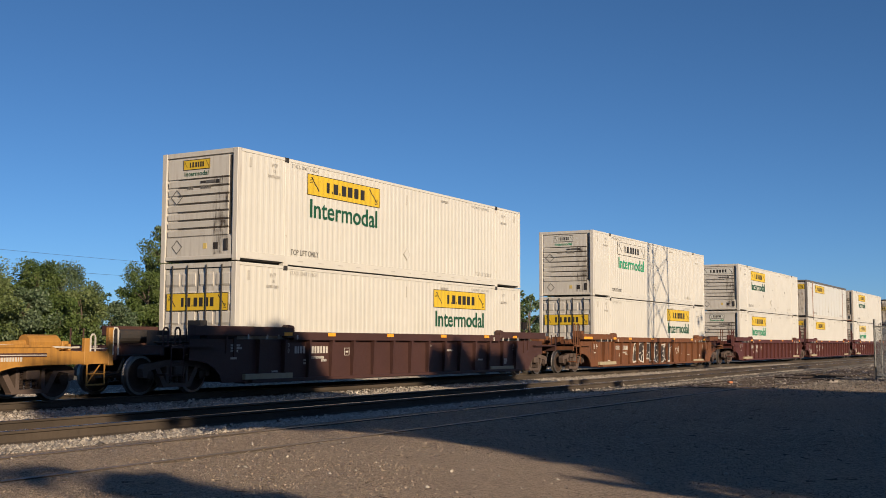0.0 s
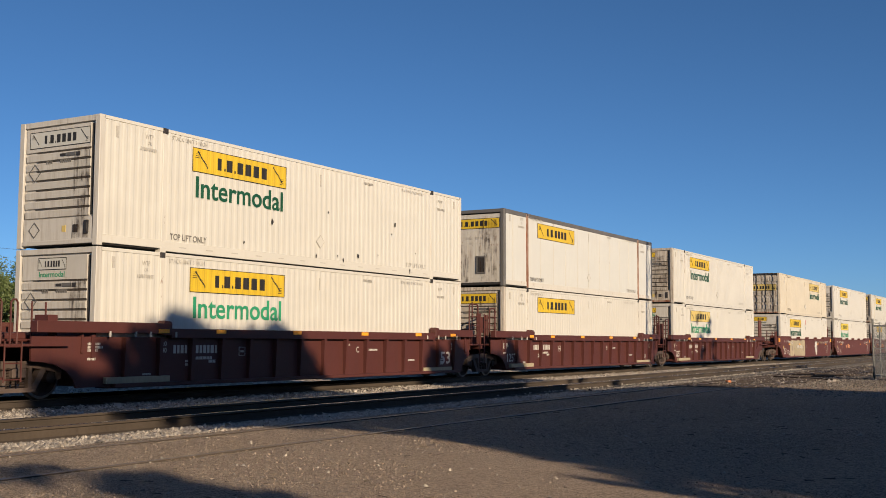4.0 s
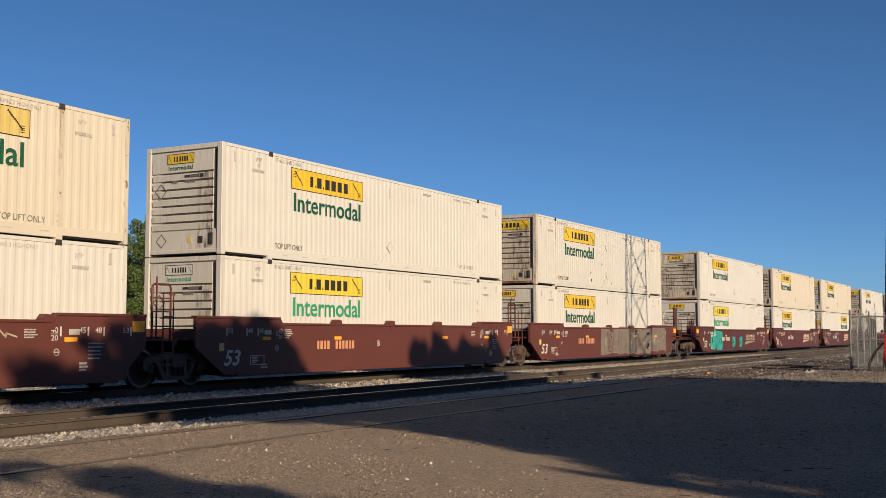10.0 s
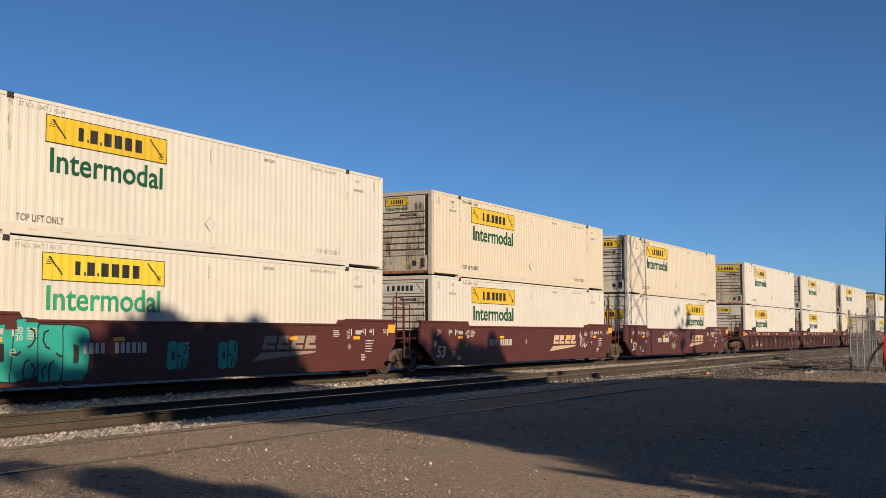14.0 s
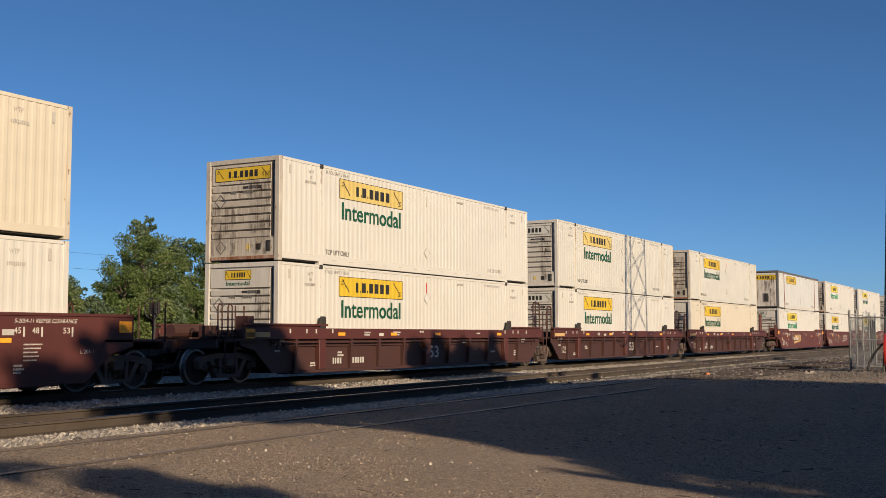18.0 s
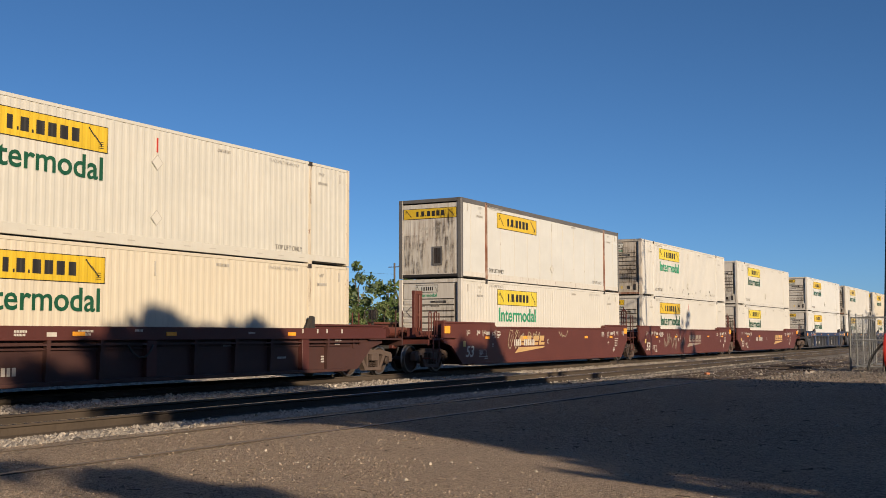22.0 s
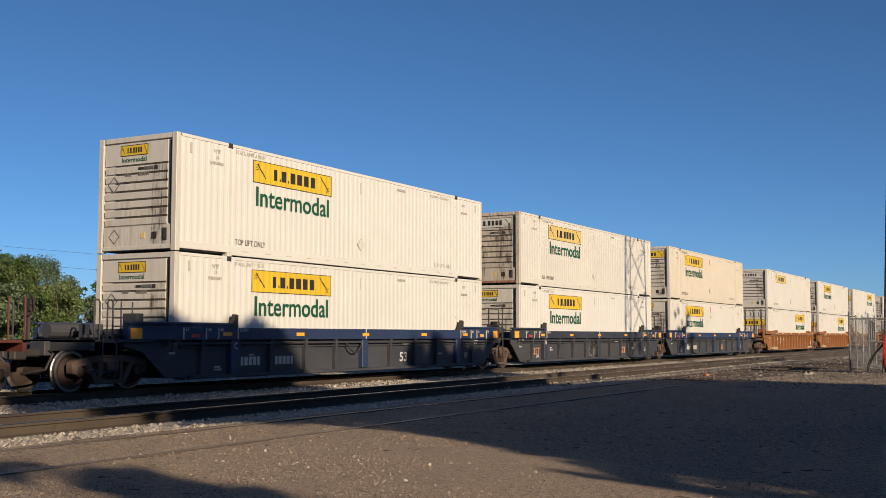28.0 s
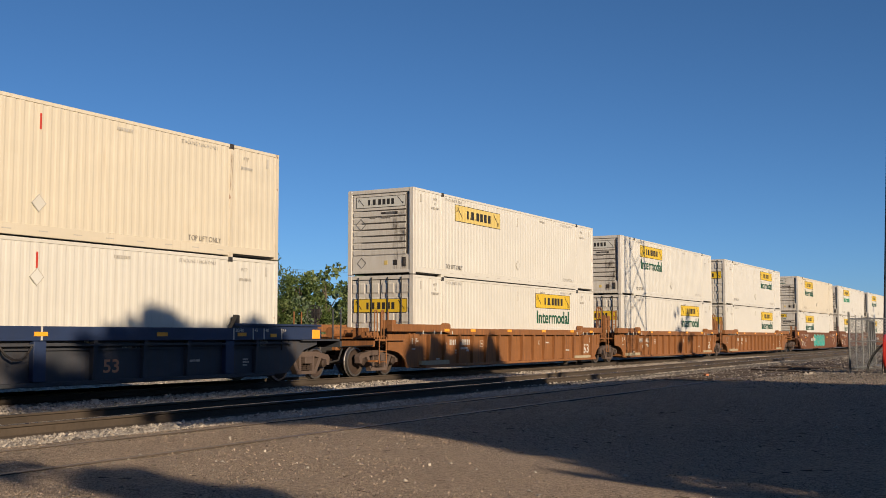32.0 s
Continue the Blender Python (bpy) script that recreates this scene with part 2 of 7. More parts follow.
def ground_paint():
    """Packed brown dirt and fine gravel, paler crushed stone between the tracks."""
    m, nt, b = nodes_of("dirt_and_gravel")
    p = coords(nt, world_space=True)
    big = noise_tex(nt, p, 0.35, 5)
    mid = noise_tex(nt, p, 4.0, 5)
    fine = noise_tex(nt, p, 42.0, 4, 0.7)
    cell = nt.nodes.new("ShaderNodeTexVoronoi")
    cell.inputs["Scale"].default_value = 34.0
    nt.links.new(p, cell.inputs["Vector"])
    dirt = mix(nt, ramp(nt, big, 0.35, 0.65), (0.50, 0.355, 0.255), (0.62, 0.458, 0.335))
    dirt = mix(nt, ramp(nt, mid, 0.4, 0.7, (0, 0, 0, 1), (0.5, 0.5, 0.5, 1)), dirt, (0.30, 0.212, 0.154))
    dirt = mix(nt, ramp(nt, fine, 0.38, 0.66, (0, 0, 0, 1), (0.75, 0.75, 0.75, 1)), dirt, (0.56, 0.432, 0.318))
    tint = nt.nodes.new("ShaderNodeSeparateColor")
    nt.links.new(cell.outputs["Color"], tint.inputs[0])
    dirt = mix(nt, ramp(nt, tint.outputs[0], 0.55, 0.95, (0, 0, 0, 1), (0.7, 0.7, 0.7, 1)), dirt, (0.60, 0.475, 0.362))
    dirt = mix(nt, ramp(nt, tint.outputs[1], 0.6, 0.95, (0, 0, 0, 1), (0.75, 0.75, 0.75, 1)), dirt, (0.085, 0.061, 0.045))
    grit = nt.nodes.new("ShaderNodeTexVoronoi")
    grit.inputs["Scale"].default_value = 78.0
    nt.links.new(p, grit.inputs["Vector"])
    shade = nt.nodes.new("ShaderNodeSeparateColor")
    nt.links.new(grit.outputs["Color"], shade.inputs[0])
    dirt = mix(nt, ramp(nt, shade.outputs[0], 0.5, 0.95, (0, 0, 0, 1), (0.8, 0.8, 0.8, 1)), dirt, (0.74, 0.60, 0.465))
    dirt = mix(nt, ramp(nt, shade.outputs[1], 0.55, 0.95, (0, 0, 0, 1), (0.85, 0.85, 0.85, 1)), dirt, (0.10, 0.071, 0.053))
    rock = mix(nt, ramp(nt, fine, 0.3, 0.7), (0.165, 0.142, 0.119), (0.33, 0.298, 0.261))
    # Smoother bare dirt, coloured paler where the sun falls to brighten lit ground.
    patch = nt.nodes.new("ShaderNodeVectorMath")
    patch.operation = "DISTANCE"
    nt.links.new(p, patch.inputs[0])
    patch.inputs[1].default_value = (8.6, 4.4, 0.09)
    worn = nt.nodes.new("ShaderNodeMapRange")
    worn.inputs[1].default_value, worn.inputs[2].default_value, worn.inputs[3].default_value, worn.inputs[4].default_value = 1.0, 4.6, 0.42, 0.0
    nt.links.new(patch.outputs["Value"], worn.inputs[0])
    dirt = mix(nt, worn.outputs[0], dirt, mix(nt, ramp(nt, fine, 0.3, 0.7), (0.56, 0.425, 0.315), (0.74, 0.575, 0.435)))
    sep = nt.nodes.new("ShaderNodeSeparateXYZ")
    nt.links.new(p, sep.inputs[0])
    edge = nt.nodes.new("ShaderNodeMath")
    edge.operation = "MULTIPLY_ADD"
    nt.links.new(mid, edge.inputs[0])
    edge.inputs[1].default_value = 0.8
    nt.links.new(sep.outputs["Y"], edge.inputs[2])
    m1 = nt.nodes.new("ShaderNodeMapRange")
    m1.inputs[1].default_value, m1.inputs[2].default_value = 9.7, 10.1
    nt.links.new(edge.outputs[0], m1.inputs[0])
    m2 = nt.nodes.new("ShaderNodeMapRange")
    m2.inputs[1].default_value, m2.inputs[2].default_value = 46.0, 42.0
    nt.links.new(edge.outputs[0], m2.inputs[0])
    both = nt.nodes.new("ShaderNodeMath")
    both.operation = "MULTIPLY"
    nt.links.new(m1.outputs[0], both.inputs[0])
    nt.links.new(m2.outputs[0], both.inputs[1])
    yard = nt.nodes.new("ShaderNodeMapRange")
    yard.inputs[1].default_value, yard.inputs[2].default_value = 29.0, 36.0
    nt.links.new(sep.outputs["X"], yard.inputs[0])
    dirt = mix(nt, yard.outputs[0], dirt, mix(nt, ramp(nt, fine, 0.3, 0.7), (0.129, 0.099, 0.077), (0.258, 0.211, 0.172)))
    far = nt.nodes.new("ShaderNodeMapRange")
    far.inputs[1].default_value, far.inputs[2].default_value = 42.0, 48.0
    nt.links.new(edge.outputs[0], far.inputs[0])
    grass = mix(nt, ramp(nt, mid, 0.35, 0.65), (0.052, 0.073, 0.0215), (0.112, 0.112, 0.0430))
    col = mix(nt, both.outputs[0], dirt, rock)
    col = mix(nt, far.outputs[0], col, grass)
    nt.links.new(col, b.inputs["Base Color"])
    b.inputs["Roughness"].default_value = 0.95
    add = nt.nodes.new("ShaderNodeMath")
    add.operation = "SUBTRACT"
    nt.links.new(fine, add.inputs[0])
    both_cells = nt.nodes.new("ShaderNodeMath")
    both_cells.operation = "ADD"
    nt.links.new(cell.outputs["Distance"], both_cells.inputs[0])
    nt.links.new(grit.outputs["Distance"], both_cells.inputs[1])
    nt.links.new(both_cells.outputs[0], add.inputs[1])
    bump(nt, b, add.outputs[0], 1.0, 0.05)
    return m


GROUND = ground_paint()


def stone_paint(name, a, b_):
    m, nt, s = nodes_of(name)
    r = nt.nodes.new("ShaderNodeNewGeometry").outputs["Random Per Island"]
    fine = noise_tex(nt, coords(nt), 60.0, 3)
    col = mix(nt, ramp(nt, fine, 0.3, 0.7, (0, 0, 0, 1), (0.35, 0.35, 0.35, 1)), ramp(nt, r, 0.0, 1.0, (*a, 1), (*b_, 1)), (0.12, 0.1, 0.08))
    nt.links.new(col, s.inputs["Base Color"])
    s.inputs["Roughness"].default_value = 0.9
    return m


STONE = stone_paint("pale_crushed_stone", (0.26, 0.222, 0.184), (0.66, 0.59, 0.51))
PEBBLE = stone_paint("brown_pebbles", (0.20, 0.148, 0.112), (0.58, 0.455, 0.355))
DULL_STONE = stone_paint("dull_crushed_stone", (0.07, 0.058, 0.048), (0.44, 0.385, 0.33))
# ---------------------------------------------------------------- mesh tools
def finish(bm, name, smooth=False):
    bmesh.ops.recalc_face_normals(bm, faces=bm.faces)
    me = bpy.data.meshes.new(name)
    bm.to_mesh(me)
    bm.free()
    if smooth:
        me.polygons.foreach_set("use_smooth", [True] * len(me.polygons))
    return me


def part(name, shape, material, parent, label="", at=None):
    """One mesh object under a thing or a part; shape is a bmesh or a mesh shared by alike parts."""
    me = finish(shape, name) if isinstance(shape, bmesh.types.BMesh) else shape
    if not me.materials:
        me.materials.append(material)
    elif me.materials[0] != material:
        me = me.copy()
        me.materials[0] = material
    ob = new(name, me)
    ob.parent = parent
    if at:
        ob.location = at
    if label:
        ob["label"] = label
    if name in PRINTS:
        tagged(ob, label, kind="stuff")
    return ob


PRINTS = ("stencil", "lettering", "print", "logo_mark", "end_mark", "logo_border", "end_border", "rail_slots", "spray_scrawl", "spray_paint", "repair_patch")


def thing(name, m, label, category, group="", kind=""):
    ob = new(name)
    ob.empty_display_size = 0.3
    ob.matrix_world = m
    return tagged(ob, label, category, group, kind)


SHARED = {}


def shared(key, make, smooth=False):
    if key not in SHARED:
        SHARED[key] = finish(make(), key.split(":")[0], smooth)
    return SHARED[key]


def box(bm, x0, x1, y0, y1, z0, z1):
    v = [bm.verts.new((x, y, z)) for x in (x0, x1) for y in (y0, y1) for z in (z0, z1)]
    for q in ((0, 1, 3, 2), (4, 6, 7, 5), (0, 4, 5, 1), (2, 3, 7, 6), (0, 2, 6, 4), (1, 5, 7, 3)):
        bm.faces.new([v[i] for i in q])


def boxes(*rows, bevel=0.0):
    bm = bmesh.new()
    for r in rows:
        box(bm, *r)
    if bevel:
        bmesh.ops.bevel(bm, geom=list(bm.edges), offset=bevel, segments=1, affect="EDGES")
    return bm


def prism(bm, pts, y0, y1):
    """A plate whose outline pts lies in the x-z plane."""
    a = [bm.verts.new((x, y0, z)) for x, z in pts]
    b = [bm.verts.new((x, y1, z)) for x, z in pts]
    n = len(pts)
    bm.faces.new(a)
    bm.faces.new(b[::-1])
    for i in range(n):
        bm.faces.new((a[i], b[i], b[(i + 1) % n], a[(i + 1) % n]))


def rod(bm, p, q, r, n=6, r2=None):
    p, q = Vector(p), Vector(q)
    t = (q - p).normalized()
    u = t.orthogonal().normalized()
    w = t.cross(u)
    rings = []
    for c, rad in ((p, r), (q, r if r2 is None else r2)):
        rings.append([bm.verts.new(c + rad * (math.cos(2 * math.pi * i / n) * u + math.sin(2 * math.pi * i / n) * w)) for i in range(n)])
    for i in range(n):
        j = (i + 1) % n
        bm.faces.new((rings[0][i], rings[0][j], rings[1][j], rings[1][i]))
    bm.faces.new(rings[0][::-1])
    bm.faces.new(rings[1])


def rods(*rows, n=6):
    bm = bmesh.new()
    for p, q, r in rows:
        rod(bm, p, q, r, n)
    return bm


def lathe(bm, profile, n=24, y=0.0):
    """Turn (radius, y) pairs round the y axis."""
    rings = [[bm.verts.new((r * math.cos(2 * math.pi * i / n), y + h, r * math.sin(2 * math.pi * i / n))) for i in range(n)] for r, h in profile]
    for a, b in zip(rings, rings[1:]):
        for i in range(n):
            j = (i + 1) % n
            bm.faces.new((a[i], a[j], b[j], b[i]))
    bm.faces.new(rings[0][::-1])
    bm.faces.new(rings[-1])


def raw_mesh(name, verts, faces, material):
    """A mesh from arrays; all faces have the same number of corners."""
    me = bpy.data.meshes.new(name)
    n, k = faces.shape
    me.vertices.add(len(verts))
    me.vertices.foreach_set("co", verts.astype(np.float32).ravel())
    me.loops.add(n * k)
    me.loops.foreach_set("vertex_index", faces.astype(np.int32).ravel())
    me.polygons.add(n)
    me.polygons.foreach_set("loop_start", np.arange(0, n * k, k, dtype=np.int32))
    me.update(calc_edges=True)
    me.validate()
    me.materials.append(material)
    return me


def lettering(body, height, bold=0.0, width=None, slant=0.0):
    """Letters in the x-z plane, facing -y, from x = 0 and z = 0."""
    key = f"lettering:{body}:{height}:{bold}:{width}:{slant}"
    if key in SHARED:
        return SHARED[key]
    cu = bpy.data.curves.new("lettering", "FONT")
    cu.body, cu.size, cu.offset, cu.shear, cu.resolution_u = body, 1.0, bold, slant, 3
    ob = bpy.data.objects.new("lettering", cu)
    scene.collection.objects.link(ob)
    me = bpy.data.meshes.new_from_object(ob.evaluated_get(bpy.context.evaluated_depsgraph_get()))
    bpy.data.objects.remove(ob)
    co = np.empty(len(me.vertices) * 3, dtype=np.float32)
    me.vertices.foreach_get("co", co)
    co = co.reshape(-1, 3)
    co -= co.min(0)
    co *= height / co[:, 1].max()
    if width:
        co[:, 0] *= width / co[:, 0].max()
    me.vertices.foreach_set("co", np.stack([co[:, 0], 0 * co[:, 0], co[:, 1]], 1).ravel())
    me.materials.clear()
    me.update()
    SHARED[key] = me
    return me


def ring_print(x, z, r):
    """A thin painted ring with a bar across it, facing -y."""
    def make():
        bm = boxes((x - r, x + r, -0.227, -0.224, z - 0.01, z + 0.01))
        n = 16
        v = [[bm.verts.new((x + q * math.cos(6.2832 * i / n), -0.226, z + q * math.sin(6.2832 * i / n))) for i in range(n)] for q in (r, r * 0.8)]
        for i in range(n):
            bm.faces.new((v[0][i], v[0][(i + 1) % n], v[1][(i + 1) % n], v[1][i]))
        return bm
    return shared(f"ring_print:{x}", make)


def bars(rows, y, tall):
    """Unreadable print: short upright bars of letter size."""
    bm = bmesh.new()
    rng = random.Random(len(rows) * 7 + int(tall * 1000))
    for x, z, n in rows:
        for _ in range(n):
            w = tall * rng.uniform(0.35, 0.6)
            box(bm, x, x + w, y, y + 0.002, z, z + tall)
            x += w + tall * 0.22
    return bm
# ---------------------------------------------------------------- ground and tracks
TRACKS = [(19.65, 0.0), (12.31, 0.11), (8.38, 0.105)]


def ground_height(y):
    steps = [(-4000, 0.0), (-40, 0.05), (-6, 0.09), (9.45, 0.09), (10.1, 0.02), (10.9, -0.05), (14.2, -0.06), (15.6, -0.2), (17.6, -0.18), (21.2, -0.18),
             (22.4, -0.38), (26.0, -0.55), (40, -0.55), (52, -0.35), (4000, -0.3)]
    for (a, za), (b, zb) in zip(steps, steps[1:]):
        if y <= b:
            return za + (zb - za) * (y - a) / (b - a)
    return -0.3


def build_ground():
    ys = [-4000, -400, -40, -6, 0] + [1 + 0.5 * i for i in range(17)] + [9.45, 9.7, 10.1, 10.5, 10.9, 11.6, 12.5, 13.4, 14.2, 14.9, 15.6, 16.6, 17.6, 19.6, 21.2, 22.4, 24, 26, 28, 30, 33, 40, 52, 60, 120, 400, 4000]
    xs = [-4000, -400, -60, -10] + [0.5 * i for i in range(0, 90)] + [46 + 4 * i for i in range(30)] + [200, 400, 4000]
    V = []
    for x in xs:
        for y in ys:
            z = ground_height(y)
            if 0 <= x <= 60 and 0 < y < 11:
                z += 0.02 * (noise.noise((x * 0.5, y * 0.5, 0.3))) + 0.012 * noise.noise((x * 1.7, y * 1.7, 5.0))
                if abs(y - 8.38) < 1.1:
                    z = min(z, 0.095)
            V.append((x, y, z))
    n = len(ys)
    F = [(i * n + j, (i + 1) * n + j, (i + 1) * n + j + 1, i * n + j + 1) for i in range(len(xs) - 1) for j in range(n - 1)]
    me = raw_mesh("ground", np.array(V), np.array(F), GROUND)
    tagged(new("ground", me), "packed brown dirt yard with gravel and crushed stone by the tracks", "ground", kind="structure")


build_ground()


def rail_mesh(height, head):
    """Flat-bottomed rail along x, head at z = 0; head and web are drawn as one profile."""
    h = height
    prof = [(-0.036, -0.004), (-0.030, 0.0), (0.030, 0.0), (0.036, -0.004), (0.036, -0.035), (0.010, -0.048), (0.010, -h + 0.03), (0.07, -h + 0.012),
            (0.07, -h), (-0.07, -h), (-0.07, -h + 0.012), (-0.010, -h + 0.03), (-0.010, -0.048), (-0.036, -0.035)]
    bm = bmesh.new()
    a = [bm.verts.new((-120, y, z)) for y, z in prof]
    b = [bm.verts.new((420, y, z)) for y, z in prof]
    n = len(prof)
    for i in range(n):
        f = bm.faces.new((a[i], a[(i + 1) % n], b[(i + 1) % n], b[i]))
        f.material_index = 1 if i in (0, 1, 2) else 0
    bmesh.ops.recalc_face_normals(bm, faces=bm.faces)
    me = bpy.data.meshes.new("rail")
    bm.to_mesh(me)
    bm.free()
    me.materials.append(RAIL_SIDE)
    me.materials.append(head)
    return me


def build_tracks():
    main, yard = rail_mesh(0.17, RAIL_TOP), rail_mesh(0.17, YARD_RAIL_TOP)
    names = ("main_track", "second_track", "yard_track")
    labels = ("straight railway track on pale crushed stone under the train", "empty rusty railway track with worn bright rail heads", "old siding with rails sunk into the dirt")
    for (y, z), name, label in zip(TRACKS, names, labels):
        t = thing(name, pose(0, y, z, 0, 0, 0.9 if name == "second_track" else 0), label, "railway track", kind="structure")
        for s in (-1, 1):
            ob = new("rail", yard if name == "yard_track" else main)
            ob.parent = t
            ob.location = (0, s * 0.753, 0)


build_tracks()


def rocks(name, label, n, x0, x1, y0, y1, size, material, seed, near=1.0, gap=None):
    """Loose angular stones lying on the ground, denser near the camera."""
    g = np.random.default_rng(seed)
    u = g.random(n)
    x = x0 + (x1 - x0) * u ** near
    y = y0 + (y1 - y0) * g.random(n)
    if gap is not None:
        keep = np.ones(n, bool)
        for c, w in gap:
            keep &= np.abs(y - c) > w
        x, y = x[keep], y[keep]
        n = len(x)
    s = size * np.exp(g.normal(0, 0.38, n))
    base = np.array([(1, 0, -0.45), (-1, 0, -0.45), (0, 1, -0.45), (0, -1, -0.45), (0, 0, 1)], float)
    v = base[None] * g.uniform(0.55, 1.1, (n, 5, 1)) + g.normal(0, 0.16, (n, 5, 3))
    v[:, :, 2] *= 0.65
    a = g.random(n) * 6.283
    c, d = np.cos(a)[:, None], np.sin(a)[:, None]
    tilt = g.normal(0, 0.35, n)[:, None]
    X, Y, Z = v[:, :, 0], v[:, :, 1], v[:, :, 2]
    X, Z = X * np.cos(tilt) - Z * np.sin(tilt), X * np.sin(tilt) + Z * np.cos(tilt)
    w = np.stack([X * c - Y * d, X * d + Y * c, Z], 2) * s[:, None, None]
    gz = np.array([ground_height(q) for q in y])
    w += np.stack([x, y, gz + 0.35 * s], 1)[:, None, :]
    f = np.array([(0, 2, 4), (2, 1, 4), (1, 3, 4), (3, 0, 4)])
    F = (f[None] + 5 * np.arange(n)[:, None, None]).reshape(-1, 3)
    ob = new(name, raw_mesh(name, w.reshape(-1, 3), F, material))
    tagged(ob, label, "gravel", kind="stuff")


rocks("ballast", "pale angular crushed stone beside the second track", 46000, 8, 36, 9.55, 11.45, 0.0195, STONE, 1, 1.5, [(9.13, 0.06)])
rocks("ballast", "pale angular crushed stone between the two main tracks", 46000, 12, 80, 13.4, 18.6, 0.026, STONE, 2, 1.3)
rocks("ballast", "crushed stone between the rails of the second track", 14000, 9, 60, 11.9, 13.1, 0.024, STONE, 3, 1.3)
rocks("ballast", "pale crushed stone beyond the train", 9000, 24, 70, 28.2, 33.0, 0.036, STONE, 9, 1.1)
rocks("gravel", "small brown and tan pebbles on the dirt yard", 112000, 4.5, 28, 1.2, 9.6, 0.0062, PEBBLE, 4, 1.8, [(9.13, 0.04), (7.63, 0.04)])
rocks("gravel", "pale gravel spread round the tower fence", 7000, 24.5, 46, 1.5, 6.7, 0.02, DULL_STONE, 6, 1.0, [(9.13, 0.06), (7.63, 0.06)])
rocks("ballast", "crushed stone spread between the second track and the siding", 5500, 26, 85, 9.6, 11.3, 0.036, DULL_STONE, 7, 1.2)
rocks("gravel", "stones and clinker lying between the siding's rails", 2200, 28, 70, 6.4, 9.6, 0.034, DULL_STONE, 8, 1.1, [(9.13, 0.1), (7.63, 0.1)])
rocks("gravel", "scattered larger stones on the dirt yard", 1300, 4.5, 34, 1.5, 9.6, 0.013, STONE, 5, 1.4, [(9.13, 0.06), (7.63, 0.06)])
# ---------------------------------------------------------------- shipping containers (local: x 0..16.15 along, y 0..2.59 deep, z 0..2.896)
CL, CW, CHT = 16.15, 2.59, 2.896
PITCH, DEEP = 0.236, 0.0082
POST_A, POST_B = 1.98, 14.17


def ribs(x0, x1):
    """Break points (x, depth) of the side wall's corrugation between x0 and x1."""
    out = [x0]
    k = math.floor(x0 / PITCH)
    while k * PITCH < x1:
        for o in (0.0, 0.075, 0.118, 0.193):
            x = k * PITCH + o
            if x0 + 1e-4 < x < x1 - 1e-4:
                out.append(x)
        k += 1
    out.append(x1)
    return [(x, rib_depth(x)) for x in out]


def rib_depth(x):
    o = x % PITCH
    if o <= 0.075:
        return 0.0
    if o < 0.118:
        return DEEP * (o - 0.075) / 0.043
    if o <= 0.193:
        return DEEP
    return DEEP * (PITCH - o) / 0.043


def sheet(bm, x0, x1, z0, z1, off, flat=False):
    """A strip of side wall, off metres in front of the wall's outer plane."""
    pts = [(x0, 0.0), (x1, 0.0)] if flat else ribs(x0, x1)
    lo = [bm.verts.new((x, d - off, z0)) for x, d in pts]
    hi = [bm.verts.new((x, d - off, z1)) for x, d in pts]
    for i in range(len(pts) - 1):
        bm.faces.new((lo[i], lo[i + 1], hi[i + 1], hi[i]))


def slab(x0, x1, flat):
    """One stretch of side wall between two posts, 25 mm thick."""
    def make():
        bm = bmesh.new()
        pts = [(x0, 0.0), (x1, 0.0)] if flat else ribs(x0, x1)
        z0, z1 = 0.15, CHT - 0.07
        rows = [[bm.verts.new((x, d + 0.012 + e, z)) for x, d in pts] for e, z in ((0, z0), (0, z1), (0.025, z1), (0.025, z0))]
        for r in range(4):
            a, b = rows[r], rows[(r + 1) % 4]
            for i in range(len(pts) - 1):
                bm.faces.new((a[i], a[i + 1], b[i + 1], b[i]))
        for i in (0, len(pts) - 1):
            bm.faces.new([r[i] for r in rows])
        return bm
    return shared(f"side_panel:{x0}:{flat}", make)


SLABS = ((0.10, POST_A - 0.05), (POST_A + 0.05, POST_B - 0.05), (POST_B + 0.05, CL - 0.10))
SEAMS = [0.75 + i * 1.22 for i in range(13) if abs(0.75 + i * 1.22 - POST_A) > 0.2 and abs(0.75 + i * 1.22 - POST_B) > 0.2]


def drape(me, x0, flat):
    """Cut letters along the wall's creases and lay them on the corrugation."""
    if flat:
        return me
    bm = bmesh.new()
    bm.from_mesh(me)
    x1 = max(v.co.x for v in bm.verts)
    for x, _ in ribs(x0, x0 + x1)[1:-1]:
        bmesh.ops.bisect_plane(bm, geom=bm.verts[:] + bm.edges[:] + bm.faces[:], plane_co=(x - x0, 0, 0), plane_no=(1, 0, 0))
    for v in bm.verts:
        v.co.y += rib_depth(v.co.x + x0)
    out = bpy.data.meshes.new("lettering")
    bm.to_mesh(out)
    bm.free()
    return out


def draped(body, height, width, x0, flat, bold):
    key = f"draped:{body}:{height}:{x0}:{flat}:{bold}"
    if key not in SHARED:
        SHARED[key] = drape(lettering(body, height, bold, width), x0, flat)
    return SHARED[key]


GLYPHS = [(0.0, 0.7, "b"), (0.95, 0.2, "d"), (1.3, 0.95, "b"), (2.4, 0.2, "d"), (2.8, 1.0, "b"), (4.0, 1.0, "b"), (5.2, 1.0, "b"), (6.4, 0.95, "b")]


